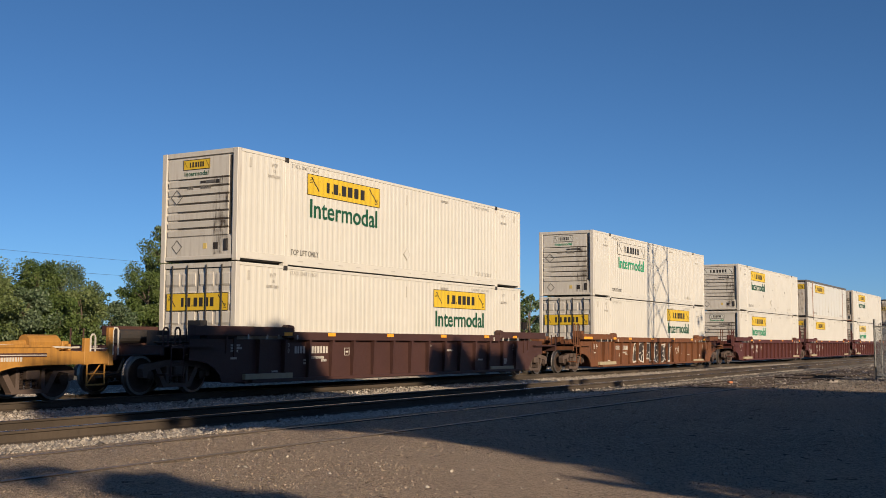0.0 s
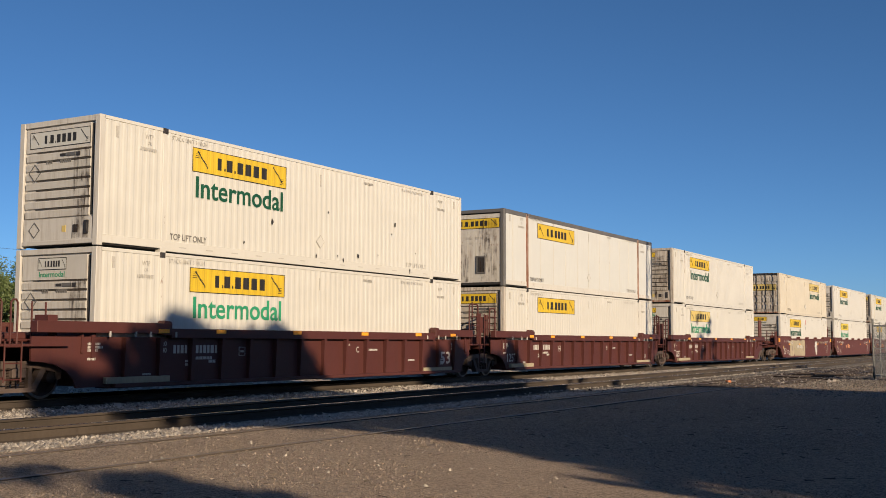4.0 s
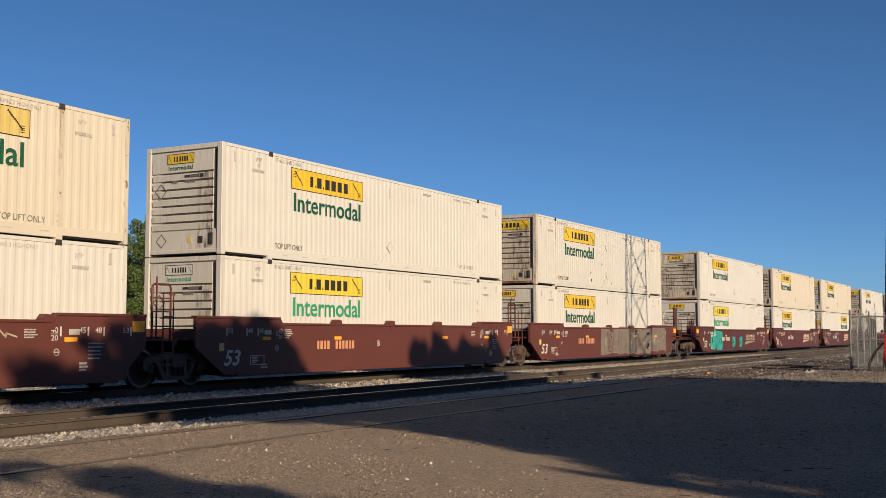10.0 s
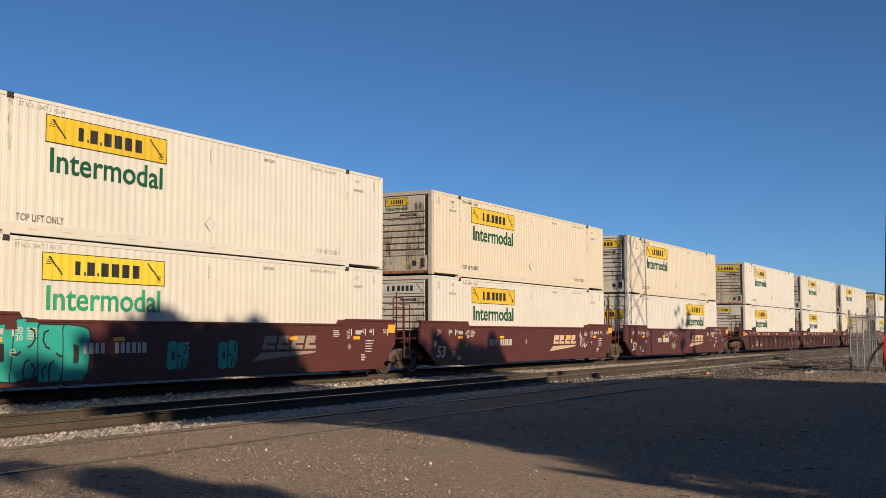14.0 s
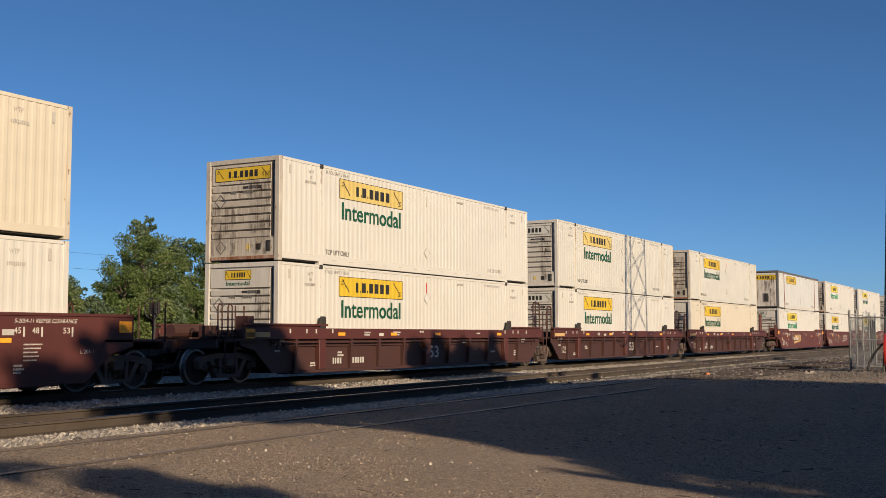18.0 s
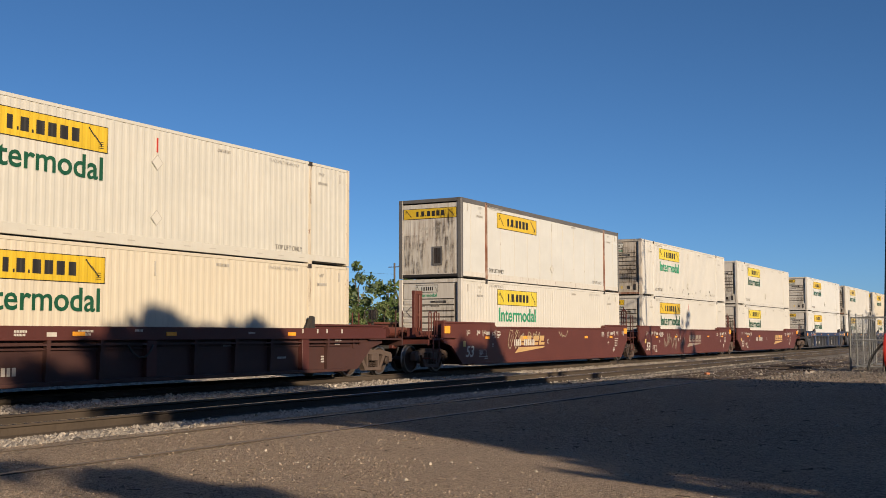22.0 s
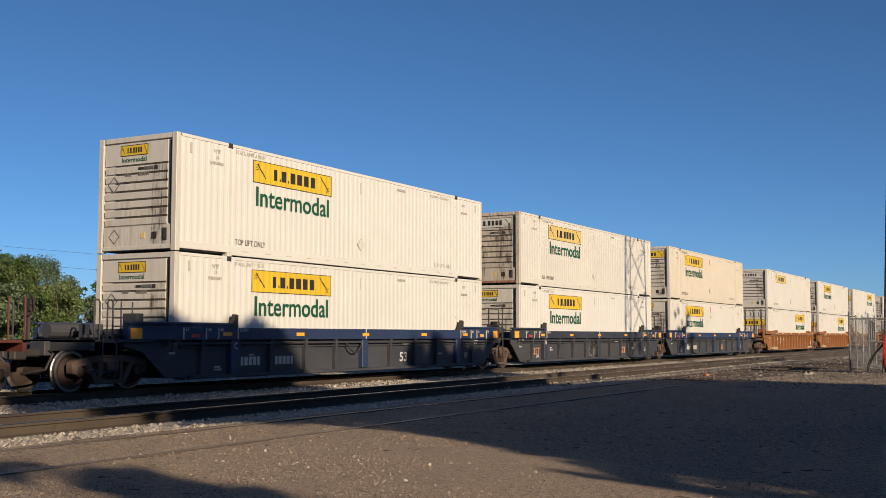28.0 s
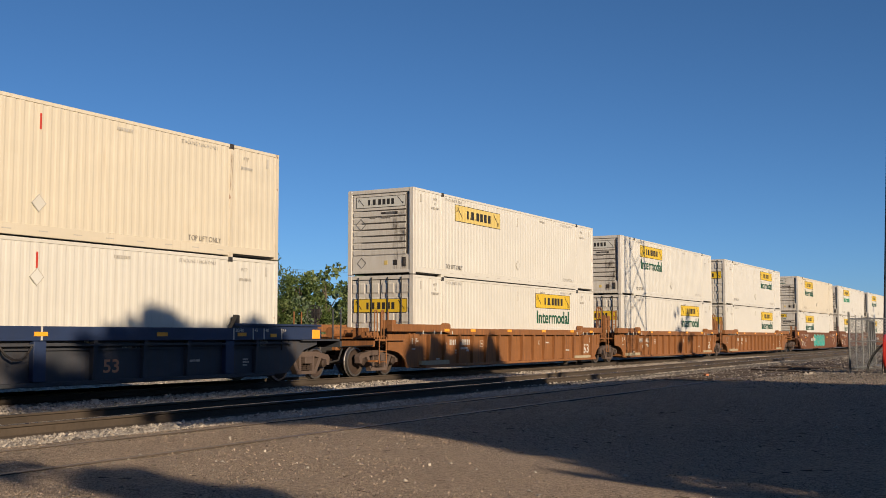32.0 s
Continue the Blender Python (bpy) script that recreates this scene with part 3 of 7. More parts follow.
def emblem(x0, x1, z0, z1, flat, off):
    """Plain dark blocks that stand for the painted name on a logo panel."""
    bm = bmesh.new()
    w, h = x1 - x0, z1 - z0
    s = w * 0.54 / 7.4
    bx = x0 + w * 0.245
    lo, hi = z0 + 0.24 * h, z0 + 0.74 * h
    for o, g, kind in GLYPHS:
        a, b = bx + o * s, bx + (o + g * 0.86) * s
        if kind == "d":
            sheet(bm, a, b, lo, lo + 0.12 * h, off, flat)
            continue
        sheet(bm, a, b - 0.04 * (b - a), lo, hi, off, flat)
    return bm


def emblem_lines(x0, x1, z0, z1, flat, off):
    """Thin painted frame with slanting lines and a small curl at either side."""
    bm = bmesh.new()
    w, h, e = x1 - x0, z1 - z0, 0.016
    sheet(bm, x0, x1, z0, z0 + e, off, flat)
    sheet(bm, x0, x1, z1 - e, z1, off, flat)
    sheet(bm, x0, x0 + e, z0 + e, z1 - e, off, flat)
    sheet(bm, x1 - e, x1, z0 + e, z1 - e, off, flat)
    n = 12
    for i in range(n):
        f = i / n
        for a, b in ((x0 + (0.05 + 0.10 * f) * w, z1 - (0.14 + 0.62 * f) * h), (x1 - (0.16 - 0.11 * f) * w, z1 - (0.12 + 0.62 * f) * h)):
            sheet(bm, a, a + 0.011 * w, b - 0.075 * h, b, off, flat)
    for sx, zc in ((x0 + 0.05 * w, 0.70), (x1 - 0.055 * w, 0.27)):
        for i in range(4):
            sheet(bm, sx - 0.022 * w + 0.004 * w * i, sx + 0.018 * w, z0 + (zc - 0.12 + 0.075 * i) * h, z0 + (zc - 0.095 + 0.075 * i) * h, off, flat)
    return bm


def end_wall():
    """Louvred closed end: recessed panel, horizontal ribs, flat top and bottom boards (faces -x)."""
    bm = bmesh.new()
    box(bm, 0.075, 0.10, 0.16, CW - 0.16, 0.14, CHT - 0.10)
    box(bm, 0.035, 0.075, 0.32, CW - 0.20, 2.20, CHT - 0.16)
    box(bm, 0.030, 0.075, 0.20, CW - 0.20, 0.16, 0.66)
    return bm


def end_rib():
    bm = bmesh.new()
    pts = [(0.075, -0.005), (0.030, 0.012), (0.020, 0.150), (0.075, 0.192)]
    a = [bm.verts.new((x, 0.32, q)) for x, q in pts]
    b = [bm.verts.new((x, CW - 0.22, q)) for x, q in pts]
    for k in range(4):
        bm.faces.new((a[k], a[(k + 1) % 4], b[(k + 1) % 4], b[k]))
    bm.faces.new(a)
    bm.faces.new(b[::-1])
    return bm


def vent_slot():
    """Dark wedge that stands for shade under a louvre, wider towards the near post."""
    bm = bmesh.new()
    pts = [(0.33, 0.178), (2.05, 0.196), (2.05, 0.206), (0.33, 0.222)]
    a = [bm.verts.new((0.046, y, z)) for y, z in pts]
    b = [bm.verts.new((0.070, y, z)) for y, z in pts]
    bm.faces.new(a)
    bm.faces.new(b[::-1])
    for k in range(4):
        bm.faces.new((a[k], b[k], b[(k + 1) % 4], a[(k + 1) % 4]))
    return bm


def smooth_end():
    bm = bmesh.new()
    box(bm, 0.03, 0.08, 0.12, CW - 0.12, 0.14, CHT - 0.18)
    for i in range(4):
        y = 0.5 + i * 0.53
        box(bm, 0.026, 0.03, y - 0.02, y + 0.02, 0.16, CHT - 0.2)
    return bm


def door_leaf(y0, y1):
    """One corrugated door leaf with a pressed edge (faces -x)."""
    bm = bmesh.new()
    box(bm, 0.05, 0.09, y0, y1, 0.16, CHT - 0.13)
    for i in range(5):
        z = 0.32 + i * 0.49
        for a, b in ((y0 + 0.07, (y0 + y1) / 2 - 0.06), ((y0 + y1) / 2 + 0.06, y1 - 0.07)):
            pts = [(0.05, z), (0.018, z + 0.06), (0.018, z + 0.32), (0.05, z + 0.38)]
            p = [bm.verts.new((x, a, q)) for x, q in pts]
            r = [bm.verts.new((x, b, q)) for x, q in pts]
            for k in range(4):
                bm.faces.new((p[k], p[(k + 1) % 4], r[(k + 1) % 4], r[k]))
            bm.faces.new(p)
            bm.faces.new(r[::-1])
    return bm


def turned(me):
    """A decal of the side wall turned to face -x, so that it reads along -y."""
    key = f"turned:{me.name}"
    if key not in SHARED:
        out = me.copy()
        out.transform(Matrix(((0, 1, 0, 0), (-1, 0, 0, 0), (0, 0, 1, 0), (0, 0, 0, 1))))
        SHARED[key] = out
    return SHARED[key]


def container(m, label, skin, ends, logo, end, sign, word, faded=False, low=False, spots=0, red=False):
    """skin: wall paint; logo: 'f' or 'r' part of the side; end: L louvres, D doors, S smooth; sign: small/big + y/w on the end; word: print colour."""
    flat = end == "S"
    rail_tone = skin
    if flat:
        skin = COOL_WHITE
    edge = WHITE_EDGE if skin in (WHITE, COOL_WHITE, BRIGHT) else CREAM_EDGE
    worn_doors = end == "D" and ends is END_WHITE
    frame_tone = DARK_STEEL if worn_doors else ends
    c = thing("shipping_container", m, label, "shipping container", "double-stacked containers of the train")
    for a, b in SLABS:
        part("side_panel", slab(a, b, flat), skin, c)
        part("side_panel", slab(a, b, flat), skin, c).matrix_basis = pose(CL, CW, 0, 0, 0, 180)
    if flat:
        for x in SEAMS:
            part("seam", shared("seam:", lambda: boxes((-0.03, 0.03, 0.006, 0.013, 0.17, CHT - 0.18))), edge, c, at=(x, 0, 0))
    rail = GREY_RAIL if flat else skin
    part("roof", shared("roof:", lambda: boxes((0.08, CL - 0.08, 0.06, CW - 0.06, CHT - 0.05, CHT - 0.012))), skin, c)
    part("floor", shared("floor:", lambda: boxes((0.08, CL - 0.08, 0.06, CW - 0.06, 0.06, 0.14))), DARK_STEEL, c)
    for k, y in enumerate((0.0, CW - 0.09)):
        part("top_rail", shared("top_rail:%d" % flat, lambda: boxes((0.12, CL - 0.12, 0, 0.09, CHT - (0.17 if flat else 0.085), CHT - 0.004), bevel=0.008)), rail, c, at=(0, y, 0))
        part("bottom_rail", shared("bottom_rail:", lambda: boxes((POST_A, POST_B, 0, 0.09, 0.03, 0.262), bevel=0.008)), edge if flat else rail_tone, c, at=(0, y, 0))
        part("bottom_rail", shared("bottom_rail:a", lambda: boxes((0.14, POST_A, 0, 0.09, 0.085, 0.262), bevel=0.008)), edge if flat else rail_tone, c, at=(0, y, 0))
        part("bottom_rail", shared("bottom_rail:b", lambda: boxes((POST_B, CL - 0.14, 0, 0.09, 0.085, 0.262), bevel=0.008)), edge if flat else rail_tone, c, at=(0, y, 0))
        for x in (POST_A, POST_B):
            part("lift_post", shared("lift_post:%d" % flat, lambda: boxes((-0.055 - 0.03 * flat, 0.055 + 0.03 * flat, 0.002 - 0.012 * flat, 0.09, 0.04, CHT - 0.02), bevel=0.006)), RUST if flat else edge, c, at=(x, y, 0))
            part("lift_casting", shared("lift_casting:", lambda: boxes((-0.085, 0.085, -0.008, 0.16, CHT - 0.125, CHT + 0.004), (-0.05, 0.05, -0.012, 0.0, CHT - 0.09, CHT - 0.03), bevel=0.006)), DARK_STEEL, c, at=(x, y if not k else CW - 0.152, 0))
            part("lift_casting", shared("lift_foot:", lambda: boxes((-0.09, 0.09, -0.006, 0.16, -0.012, 0.11), bevel=0.006)), DARK_STEEL if flat else edge, c, at=(x, y if not k else CW - 0.154, 0))
        for x in (0.0, CL - 0.16):
            part("corner_post", shared("corner_post:", lambda: boxes((0, 0.16, 0, 0.16, 0.02, CHT - 0.0), bevel=0.012)), GREY_RAIL if flat else edge if x or worn_doors else frame_tone, c, at=(x, y if not k else CW - 0.16, 0))
    part("header", shared("header:", lambda: boxes((0.01, 0.14, 0.16, CW - 0.16, CHT - 0.13, CHT - 0.004), bevel=0.006)), GREY_RAIL if flat else frame_tone, c)
    part("sill", shared("sill:", lambda: boxes((0.01, 0.14, 0.16, CW - 0.16, 0.075, 0.17), bevel=0.006)), DARK_STEEL if flat else RUST if ends is END_WHITE else frame_tone, c)
    part("rear_wall", shared("rear_wall:", lambda: boxes((CL - 0.06, CL - 0.03, 0.15, CW - 0.15, 0.02, CHT - 0.01))), skin, c)
    if end == "L":
        part("end_wall", shared("end_wall:", end_wall), ends, c, "louvred end wall with horizontal ribs")
        for i in range(7):
            part("end_rib", shared("end_rib:", end_rib), ends, c, at=(0, 0, 0.685 + i * 0.216))
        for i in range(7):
            part("vent_slot", shared("vent_slot:", vent_slot), RIB_SHADE, c, at=(0, 0, 0.685 + i * 0.216))
        part("rib_gap", shared("rib_gap:", lambda: boxes((0.066, 0.0745, 0.32, CW - 0.22, 0.67, 2.19))), ends, c)
        part("vent_strip", shared("vent_strip:", lambda: boxes((0.060, 0.074, 0.245, 0.30, 0.70, 2.72))), DARK_STEEL, c)
        part("plug_box", shared("plug_box:", lambda: boxes((0.006, 0.03, 0.30, 0.44, 0.28, 0.58), (-0.004, 0.006, 0.33, 0.41, 0.33, 0.53), bevel=0.005)), DARK_STEEL, c)
        part("document_box", shared("document_box:", lambda: boxes((0.018, 0.03, 0.64, 0.79, 0.33, 0.50))), DARK_STEEL, c)
        part("data_plate", shared("data_plate:", lambda: boxes((0.022, 0.03, 1.02, 1.14, 0.35, 0.49))), PALE_YELLOW, c)
        part("number_holder", shared("number_holder:", lambda: boxes((0.008, 0.022, 0.62, 0.74, 2.03, 2.12), (0.008, 0.022, 1.08, 1.26, 2.05, 2.11), bevel=0.003)), DARK_STEEL, c)
        part("number_slot", shared("number_slot:", lambda: boxes((0.010, 0.022, 0.76, 1.06, 2.04, 2.12), bevel=0.003)), GREY_RAIL, c)
        part("placard_holder", shared("placard:", lambda: diamond(0.022, CW - 0.55, 0.42, 0.19)), GREY_RAIL, c)
        part("placard_holder", shared("placard:b", lambda: diamond(0.014, CW - 0.52, 1.72, 0.21)), GREY_RAIL, c)
        part("print", turned(shared("end_print:", lambda: bars([(-1.7, 1.90, 4), (-1.25, 1.90, 6)], 0, 0.085))), DARK_PRINT, c, at=(0.013, 0, 0))
    elif end == "S":
        part("end_wall", shared("smooth_end:", smooth_end), END_RUSTY, c, "rust-streaked smooth end wall")
        part("hatch_frame", shared("hatch:", lambda: boxes((0.0, 0.03, 0.78, 0.84, 0.55, 1.1), (0.0, 0.03, 1.12, 1.18, 0.55, 1.1), (0.0, 0.03, 0.78, 1.18, 0.49, 0.55), (0.0, 0.03, 0.78, 1.18, 1.1, 1.16))), GREY_RAIL, c)
        part("hatch", shared("hatch_in:", lambda: boxes((0.012, 0.026, 0.84, 1.12, 0.55, 1.1))), DARK_STEEL, c)
        part("print", turned(shared("end_print2:", lambda: bars([(-1.62, 1.78, 4), (-1.2, 1.78, 6), (-1.45, 1.58, 2)], 0, 0.09))), GREY_PRINT, c, at=(0.022, 0, 0))
    else:
        for y0, y1 in ((0.15, CW / 2 - 0.012), (CW / 2 + 0.012, CW - 0.15)):
            d = part("door", shared("door:%.2f" % y0, lambda: door_leaf(y0, y1)), ends, c, "corrugated door leaf")
            for f in (0.27, 0.73):
                y = y0 + (y1 - y0) * f
                part("lock_rod", shared("lock_rod:", lambda: rods(((-0.012, 0, 0.1), (-0.012, 0, CHT - 0.06), 0.02))), DARK_STEEL, d, at=(0, y, 0))
        part("gasket", shared("gasket:", lambda: boxes((0.042, 0.05, CW / 2 - 0.012, CW / 2 + 0.012, 0.16, CHT - 0.13), (0.046, 0.075, 0.145, 0.172, 0.15, CHT - 0.1), (0.046, 0.075, CW - 0.172, CW - 0.145, 0.15, CHT - 0.1), (0.046, 0.075, 0.172, CW - 0.172, CHT - 0.155, CHT - 0.13))), BLACK, c)
    # side print
    if logo:
        x0 = 2.89 if logo == "f" else 9.73
        x1, z0, z1 = x0 + 3.62, 2.02, 2.61
        tone = YELLOW if not faded else PALE_YELLOW if faded == "y" else LEMON if faded == "l" else skin
        sign_ob = part("logo_panel", shared(f"logo:{x0}:{flat}", lambda: panel_sheet(x0, x1, z0, z1, flat)), tone, c, "painted logo panel with dark blocks")
        part("logo_mark", shared(f"mark:{x0}:{flat}", lambda: emblem(x0, x1, z0, z1, flat, 0.004)), BLACK, sign_ob)
        part("logo_border", shared(f"border:{x0}:{flat}", lambda: emblem_lines(x0, x1, z0, z1, flat, 0.0045)), BLACK, sign_ob)
        if word:
            part("lettering", draped("Intermodal", 0.52, 3.34, x0 + 0.14, flat, 0.014), word, c, "painted green word", at=(x0 + 0.14, -0.004, 1.395))
    dark = GREY_PRINT if low else DARK_PRINT
    part("lettering", draped("TOP LIFT ONLY", 0.15, 1.25, 2.2, flat, 0.012), dark, c, at=(2.2, -0.003, 0.31))
    part("lettering", draped("TOP LIFT ONLY", 0.13, 1.2, 12.6, flat, 0.0), GREY_PRINT if skin in (WHITE, BRIGHT) else DARK_PRINT, c, at=(12.6, -0.003, 0.31))
    part("lettering", draped("STACK LIMIT 3 HIGH", 0.10, 1.2, 2.2, flat, 0.004), DARK_PRINT if skin is CREAM else GREY_PRINT, c, at=(2.2, -0.003, 2.67))
    part("lettering", draped("WTP", 0.11, 0.25, 1.35, flat, 0.008), DARK_PRINT if skin is CREAM else GREY_PRINT, c, at=(1.35, -0.003, 2.56))
    part("lettering", draped("OR", 0.08, 0.13, 1.42, flat, 0.004), GREY_PRINT, c, at=(1.42, -0.003, 2.42))
    part("print", shared("side_print:", lambda: bars([(1.2, 2.28, 10), (10.2, 2.62, 10), (14.55, 2.3, 9)], -0.002, 0.075)), GREY_PRINT, c)
    part("lettering", draped("STACKING 3 HIGH ONLY", 0.085, 1.35, 12.3, flat, 0.0), GREY_PRINT, c, at=(12.3, -0.003, 2.66))
    part("lettering", draped("WTP", 0.10, 0.26, 14.6, flat, 0.0), GREY_PRINT, c, at=(14.6, -0.003, 2.54))
    if not flat:
        part("rail_slots", shared("rail_slots:", lambda: boxes(*[(x, x + 0.24, -0.004, 0.004, 0.135, 0.158) for x in (2.5 + 0.93 * i for i in range(13))])), GREY_PRINT, c)
    part("slot_plate", shared("slot_plate:", lambda: boxes((0.46, 0.54, -0.002, 0.01, 2.45, 2.70), (15.6, 15.68, -0.002, 0.01, 2.45, 2.70))), GREY_PRINT, c)
    for z in ((2.1,) if red else ()) if low else (0.73, 2.04) if skin is AGED else (0.73,):
        plate = part("placard_holder", shared("side_diamond:", lambda: side_diamond(0.19, 0.0, -0.011, 0.004)), BRIGHT if low else WHITE, c, "bare diamond-shaped placard plate", at=(8.06, 0, z))
        part("rim", shared("side_diamond_rim:", lambda: side_diamond(0.19, 0.165, -0.013, -0.0112)), GREY_PRINT, plate)
    if spots:
        part("repair_patch", shared(f"patches:{spots}", lambda: patches(spots)), DARK_STEEL, c, "scattered rusty dents and patches")
    part("stripe", shared("stripe:", lambda: boxes((8.04, 8.08, -0.004, 0.012, 2.28, 2.62))), RED_PRINT if red else GREY_PRINT, c)
    if skin in (CREAM, AGED, COOL_WHITE) or ends is END_WHITE:
        for x in (POST_A, POST_B):
            part("rust_stain", shared(f"rust_run:{x}:{flat}", lambda: panel_sheet(x - 0.06, x + 0.06, 1.7, CHT - 0.12, True)), RUST_RUN, c, "rust run down from a lifting point", at=(0, -0.004 - 0.011 * flat, 0))
    if ends is END_WHITE:
        part("grime_stain", turned(shared("soot:a", lambda: panel_sheet(-1.05, -0.30, 0.2, 2.5, True))), SOOT_RUN, c, "dark runs down the end wall", at=(0.012, 0, 0))
        part("grime_stain", turned(shared("soot:b", lambda: panel_sheet(-2.35, -1.5, 0.2, 1.6, True))), SOOT_RUN, c, "dark runs down the end wall", at=(0.012, 0, 0))
    elif end == "L":
        part("grime_stain", turned(shared("soot:c", lambda: panel_sheet(-0.8, -0.30, 0.2, 2.2, True))), SOOT_RUN, c, "dark runs down the end wall", at=(0.012, 0, 0))
    # end sign
    if sign:
        big = sign[0] == "b"
        tone = PALE_YELLOW if worn_doors else YELLOW if sign[1] == "y" else PALE
        if end == "D":
            w, z0, h, off = 2.1, 1.66, 0.46, 0.012
        elif end == "S":
            w, z0, h, off = 2.2, 2.18, 0.38, 0.022
        elif big:
            w, z0, h, off = 1.95, 2.28, 0.38, 0.03
        else:
            w, z0, h, off = 0.92, 2.42, 0.27, 0.03
        key = f"endsign:{w}:{z0}"
        p = part("end_sign", turned(shared(key, lambda: panel_sheet(-w / 2, w / 2, z0, z0 + h, True))), tone, c, "logo panel on the end", at=(off, CW / 2 + (0.0 if big or end != "L" else 0.12), 0))
        part("end_mark", turned(shared(key + "m", lambda: emblem(-w / 2, w / 2, z0, z0 + h, True, 0.004))), BLACK, p)
        part("end_border", turned(shared(key + "b", lambda: emblem_lines(-w / 2, w / 2, z0, z0 + h, True, 0.0045))), BLACK, p)
        if not big and end == "L":
            part("lettering", turned(lettering("Intermodal", 0.12, 0.012, 0.82)), word or GREY_PRINT, c, at=(off - 0.004, CW / 2 + 0.53, 2.26))
    return c


def panel_sheet(x0, x1, z0, z1, flat):
    bm = bmesh.new()
    sheet(bm, x0, x1, z0, z1, 0.0015 if not flat else 0.002, flat)
    return bm


def diamond(x, y, z, r):
    bm = bmesh.new()
    for s, e in ((r, r - 0.035),):
        ring = [[bm.verts.new((x, y + q * a, z + q * b)) for a, b in ((1, 0), (0, 1), (-1, 0), (0, -1))] for q in (s, e)]
        for i in range(4):
            j = (i + 1) % 4
            bm.faces.new((ring[0][i], ring[0][j], ring[1][j], ring[1][i]))
    return bm


def side_diamond(r, hole, y0, y1):
    """A diamond plate on the side wall, or its rim when it has a hole."""
    bm = bmesh.new()
    outer = [[bm.verts.new((r * a, y, r * b)) for a, b in ((1, 0), (0, 1), (-1, 0), (0, -1))] for y in (y0, y1)]
    inner = [bm.verts.new((hole * a, y0, hole * b)) for a, b in ((1, 0), (0, 1), (-1, 0), (0, -1))] if hole else None
    if not hole:
        bm.faces.new(outer[0])
    for i in range(4):
        j = (i + 1) % 4
        bm.faces.new((outer[0][i], outer[0][j], outer[1][j], outer[1][i]))
        if hole:
            bm.faces.new((outer[0][i], outer[0][j], inner[j], inner[i]))
    bmesh.ops.recalc_face_normals(bm, faces=bm.faces)
    return bm


def patches(seed):
    rng = random.Random(seed)
    bm = bmesh.new()
    for _ in range(12):
        x, z = rng.uniform(4.5, 13.2), rng.uniform(0.3, 0.6) if seed == 23 else rng.choice((rng.uniform(0.18, 0.5), rng.uniform(0.2, 1.6)))
        n, r = 7, rng.uniform(0.025, 0.075)
        vs = [bm.verts.new((x + r * rng.uniform(0.4, 1) * math.cos(2 * math.pi * i / n), -0.003, z + r * rng.uniform(0.5, 1.6) * math.sin(2 * math.pi * i / n))) for i in range(n)]
        bm.faces.new(vs)
    return bm


# ---------------------------------------------------------------- well cars (local: x as the container's, y = 0 container face, z = 0 rail head)
FRONT_TRUCK, JOINT_TRUCK, REAR_TRUCK = -1.80, -1.35, CL + 1.60
OUT = 0.22


END_F, END_R = -1.70, CL + 1.70
ART = {"smooth": (-1.13, CL + 0.40), "ribbed": (-1.18, CL + 0.42), "band": (-1.0, CL + 0.85)}


def skirt(over, kind):
    """Lower outline of a side plate at one end, outwards from the well: (distance past the container's end, height)."""
    if kind == "ribbed":
        return [(over - 1.17, 0.23), (over - 1.08, 0.42), (over - 0.90, 0.58), (over - 0.62, 0.72), (over - 0.30, 0.78), (over, 0.80)] if over > 1.0 else [(over - 0.62, 0.22), (over - 0.50, 0.40), (over - 0.30, 0.62), (over, 0.76)]
    if over > 1.4:
        return [(over - 1.38, 0.24), (over - 0.60, 0.86), (over, 1.00)]
    if over > 0.7:
        return [(over - 1.08 if kind == "smooth" else over - 0.85, 0.24), (over - 0.12, 0.86), (over, 0.93)]
    return [(over - 0.78, 0.24), (over - 0.15, 0.84), (over, 0.95)]


BAND_RIBS = (0.8, 3.5, 5.04, 6.5, 9.5, 11.0, 12.45, 15.04)


def well_side(kind, f, r):
    def make():
        bm = bmesh.new()
        low = [(CL + d, z) for d, z in skirt(r - CL, kind)][::-1] + [(-d, z) for d, z in skirt(-f, kind)]
        if kind == "smooth":
            prism(bm, [(f, 1.69), (2.18, 1.69), (2.30, 1.54), (13.85, 1.54), (13.97, 1.69), (r, 1.69)] + low, -OUT, -OUT + 0.09)
        else:
            prism(bm, [(f, 1.30), (r, 1.30)] + low, -OUT + 0.13, -OUT + 0.18)
        return bm
    return shared(f"well_side:{kind}:{f}:{r}", make)


def top_chord(kind, f, r):
    def make():
        if kind == "smooth":
            return boxes((2.32, 13.83, -OUT - 0.03, -0.04, 1.50, 1.56), (f, 2.17, -OUT - 0.03, -0.04, 1.645, 1.71), (13.98, r, -OUT - 0.03, -0.04, 1.645, 1.71), bevel=0.01)
        if kind == "band":
            return boxes((f, r, -OUT - 0.02, -0.05, 1.14, 1.44), (f, 2.0, -OUT - 0.03, -0.06, 1.50, 1.56), (14.1, r, -OUT - 0.03, -0.06, 1.50, 1.56), (f + 0.1, 1.9, -OUT + 0.03, -0.08, 1.43, 1.51), (14.2, r - 0.1, -OUT + 0.03, -0.08, 1.43, 1.51), bevel=0.01)
        return boxes((f, 2.1, -OUT - 0.03, -0.05, 1.38, 1.62), (2.1, 14.05, -OUT - 0.02, -0.05, 1.28, 1.50), (14.05, r, -OUT - 0.03, -0.05, 1.38, 1.62), bevel=0.012)
    return shared(f"top_chord:{kind}:{f}:{r}", make)


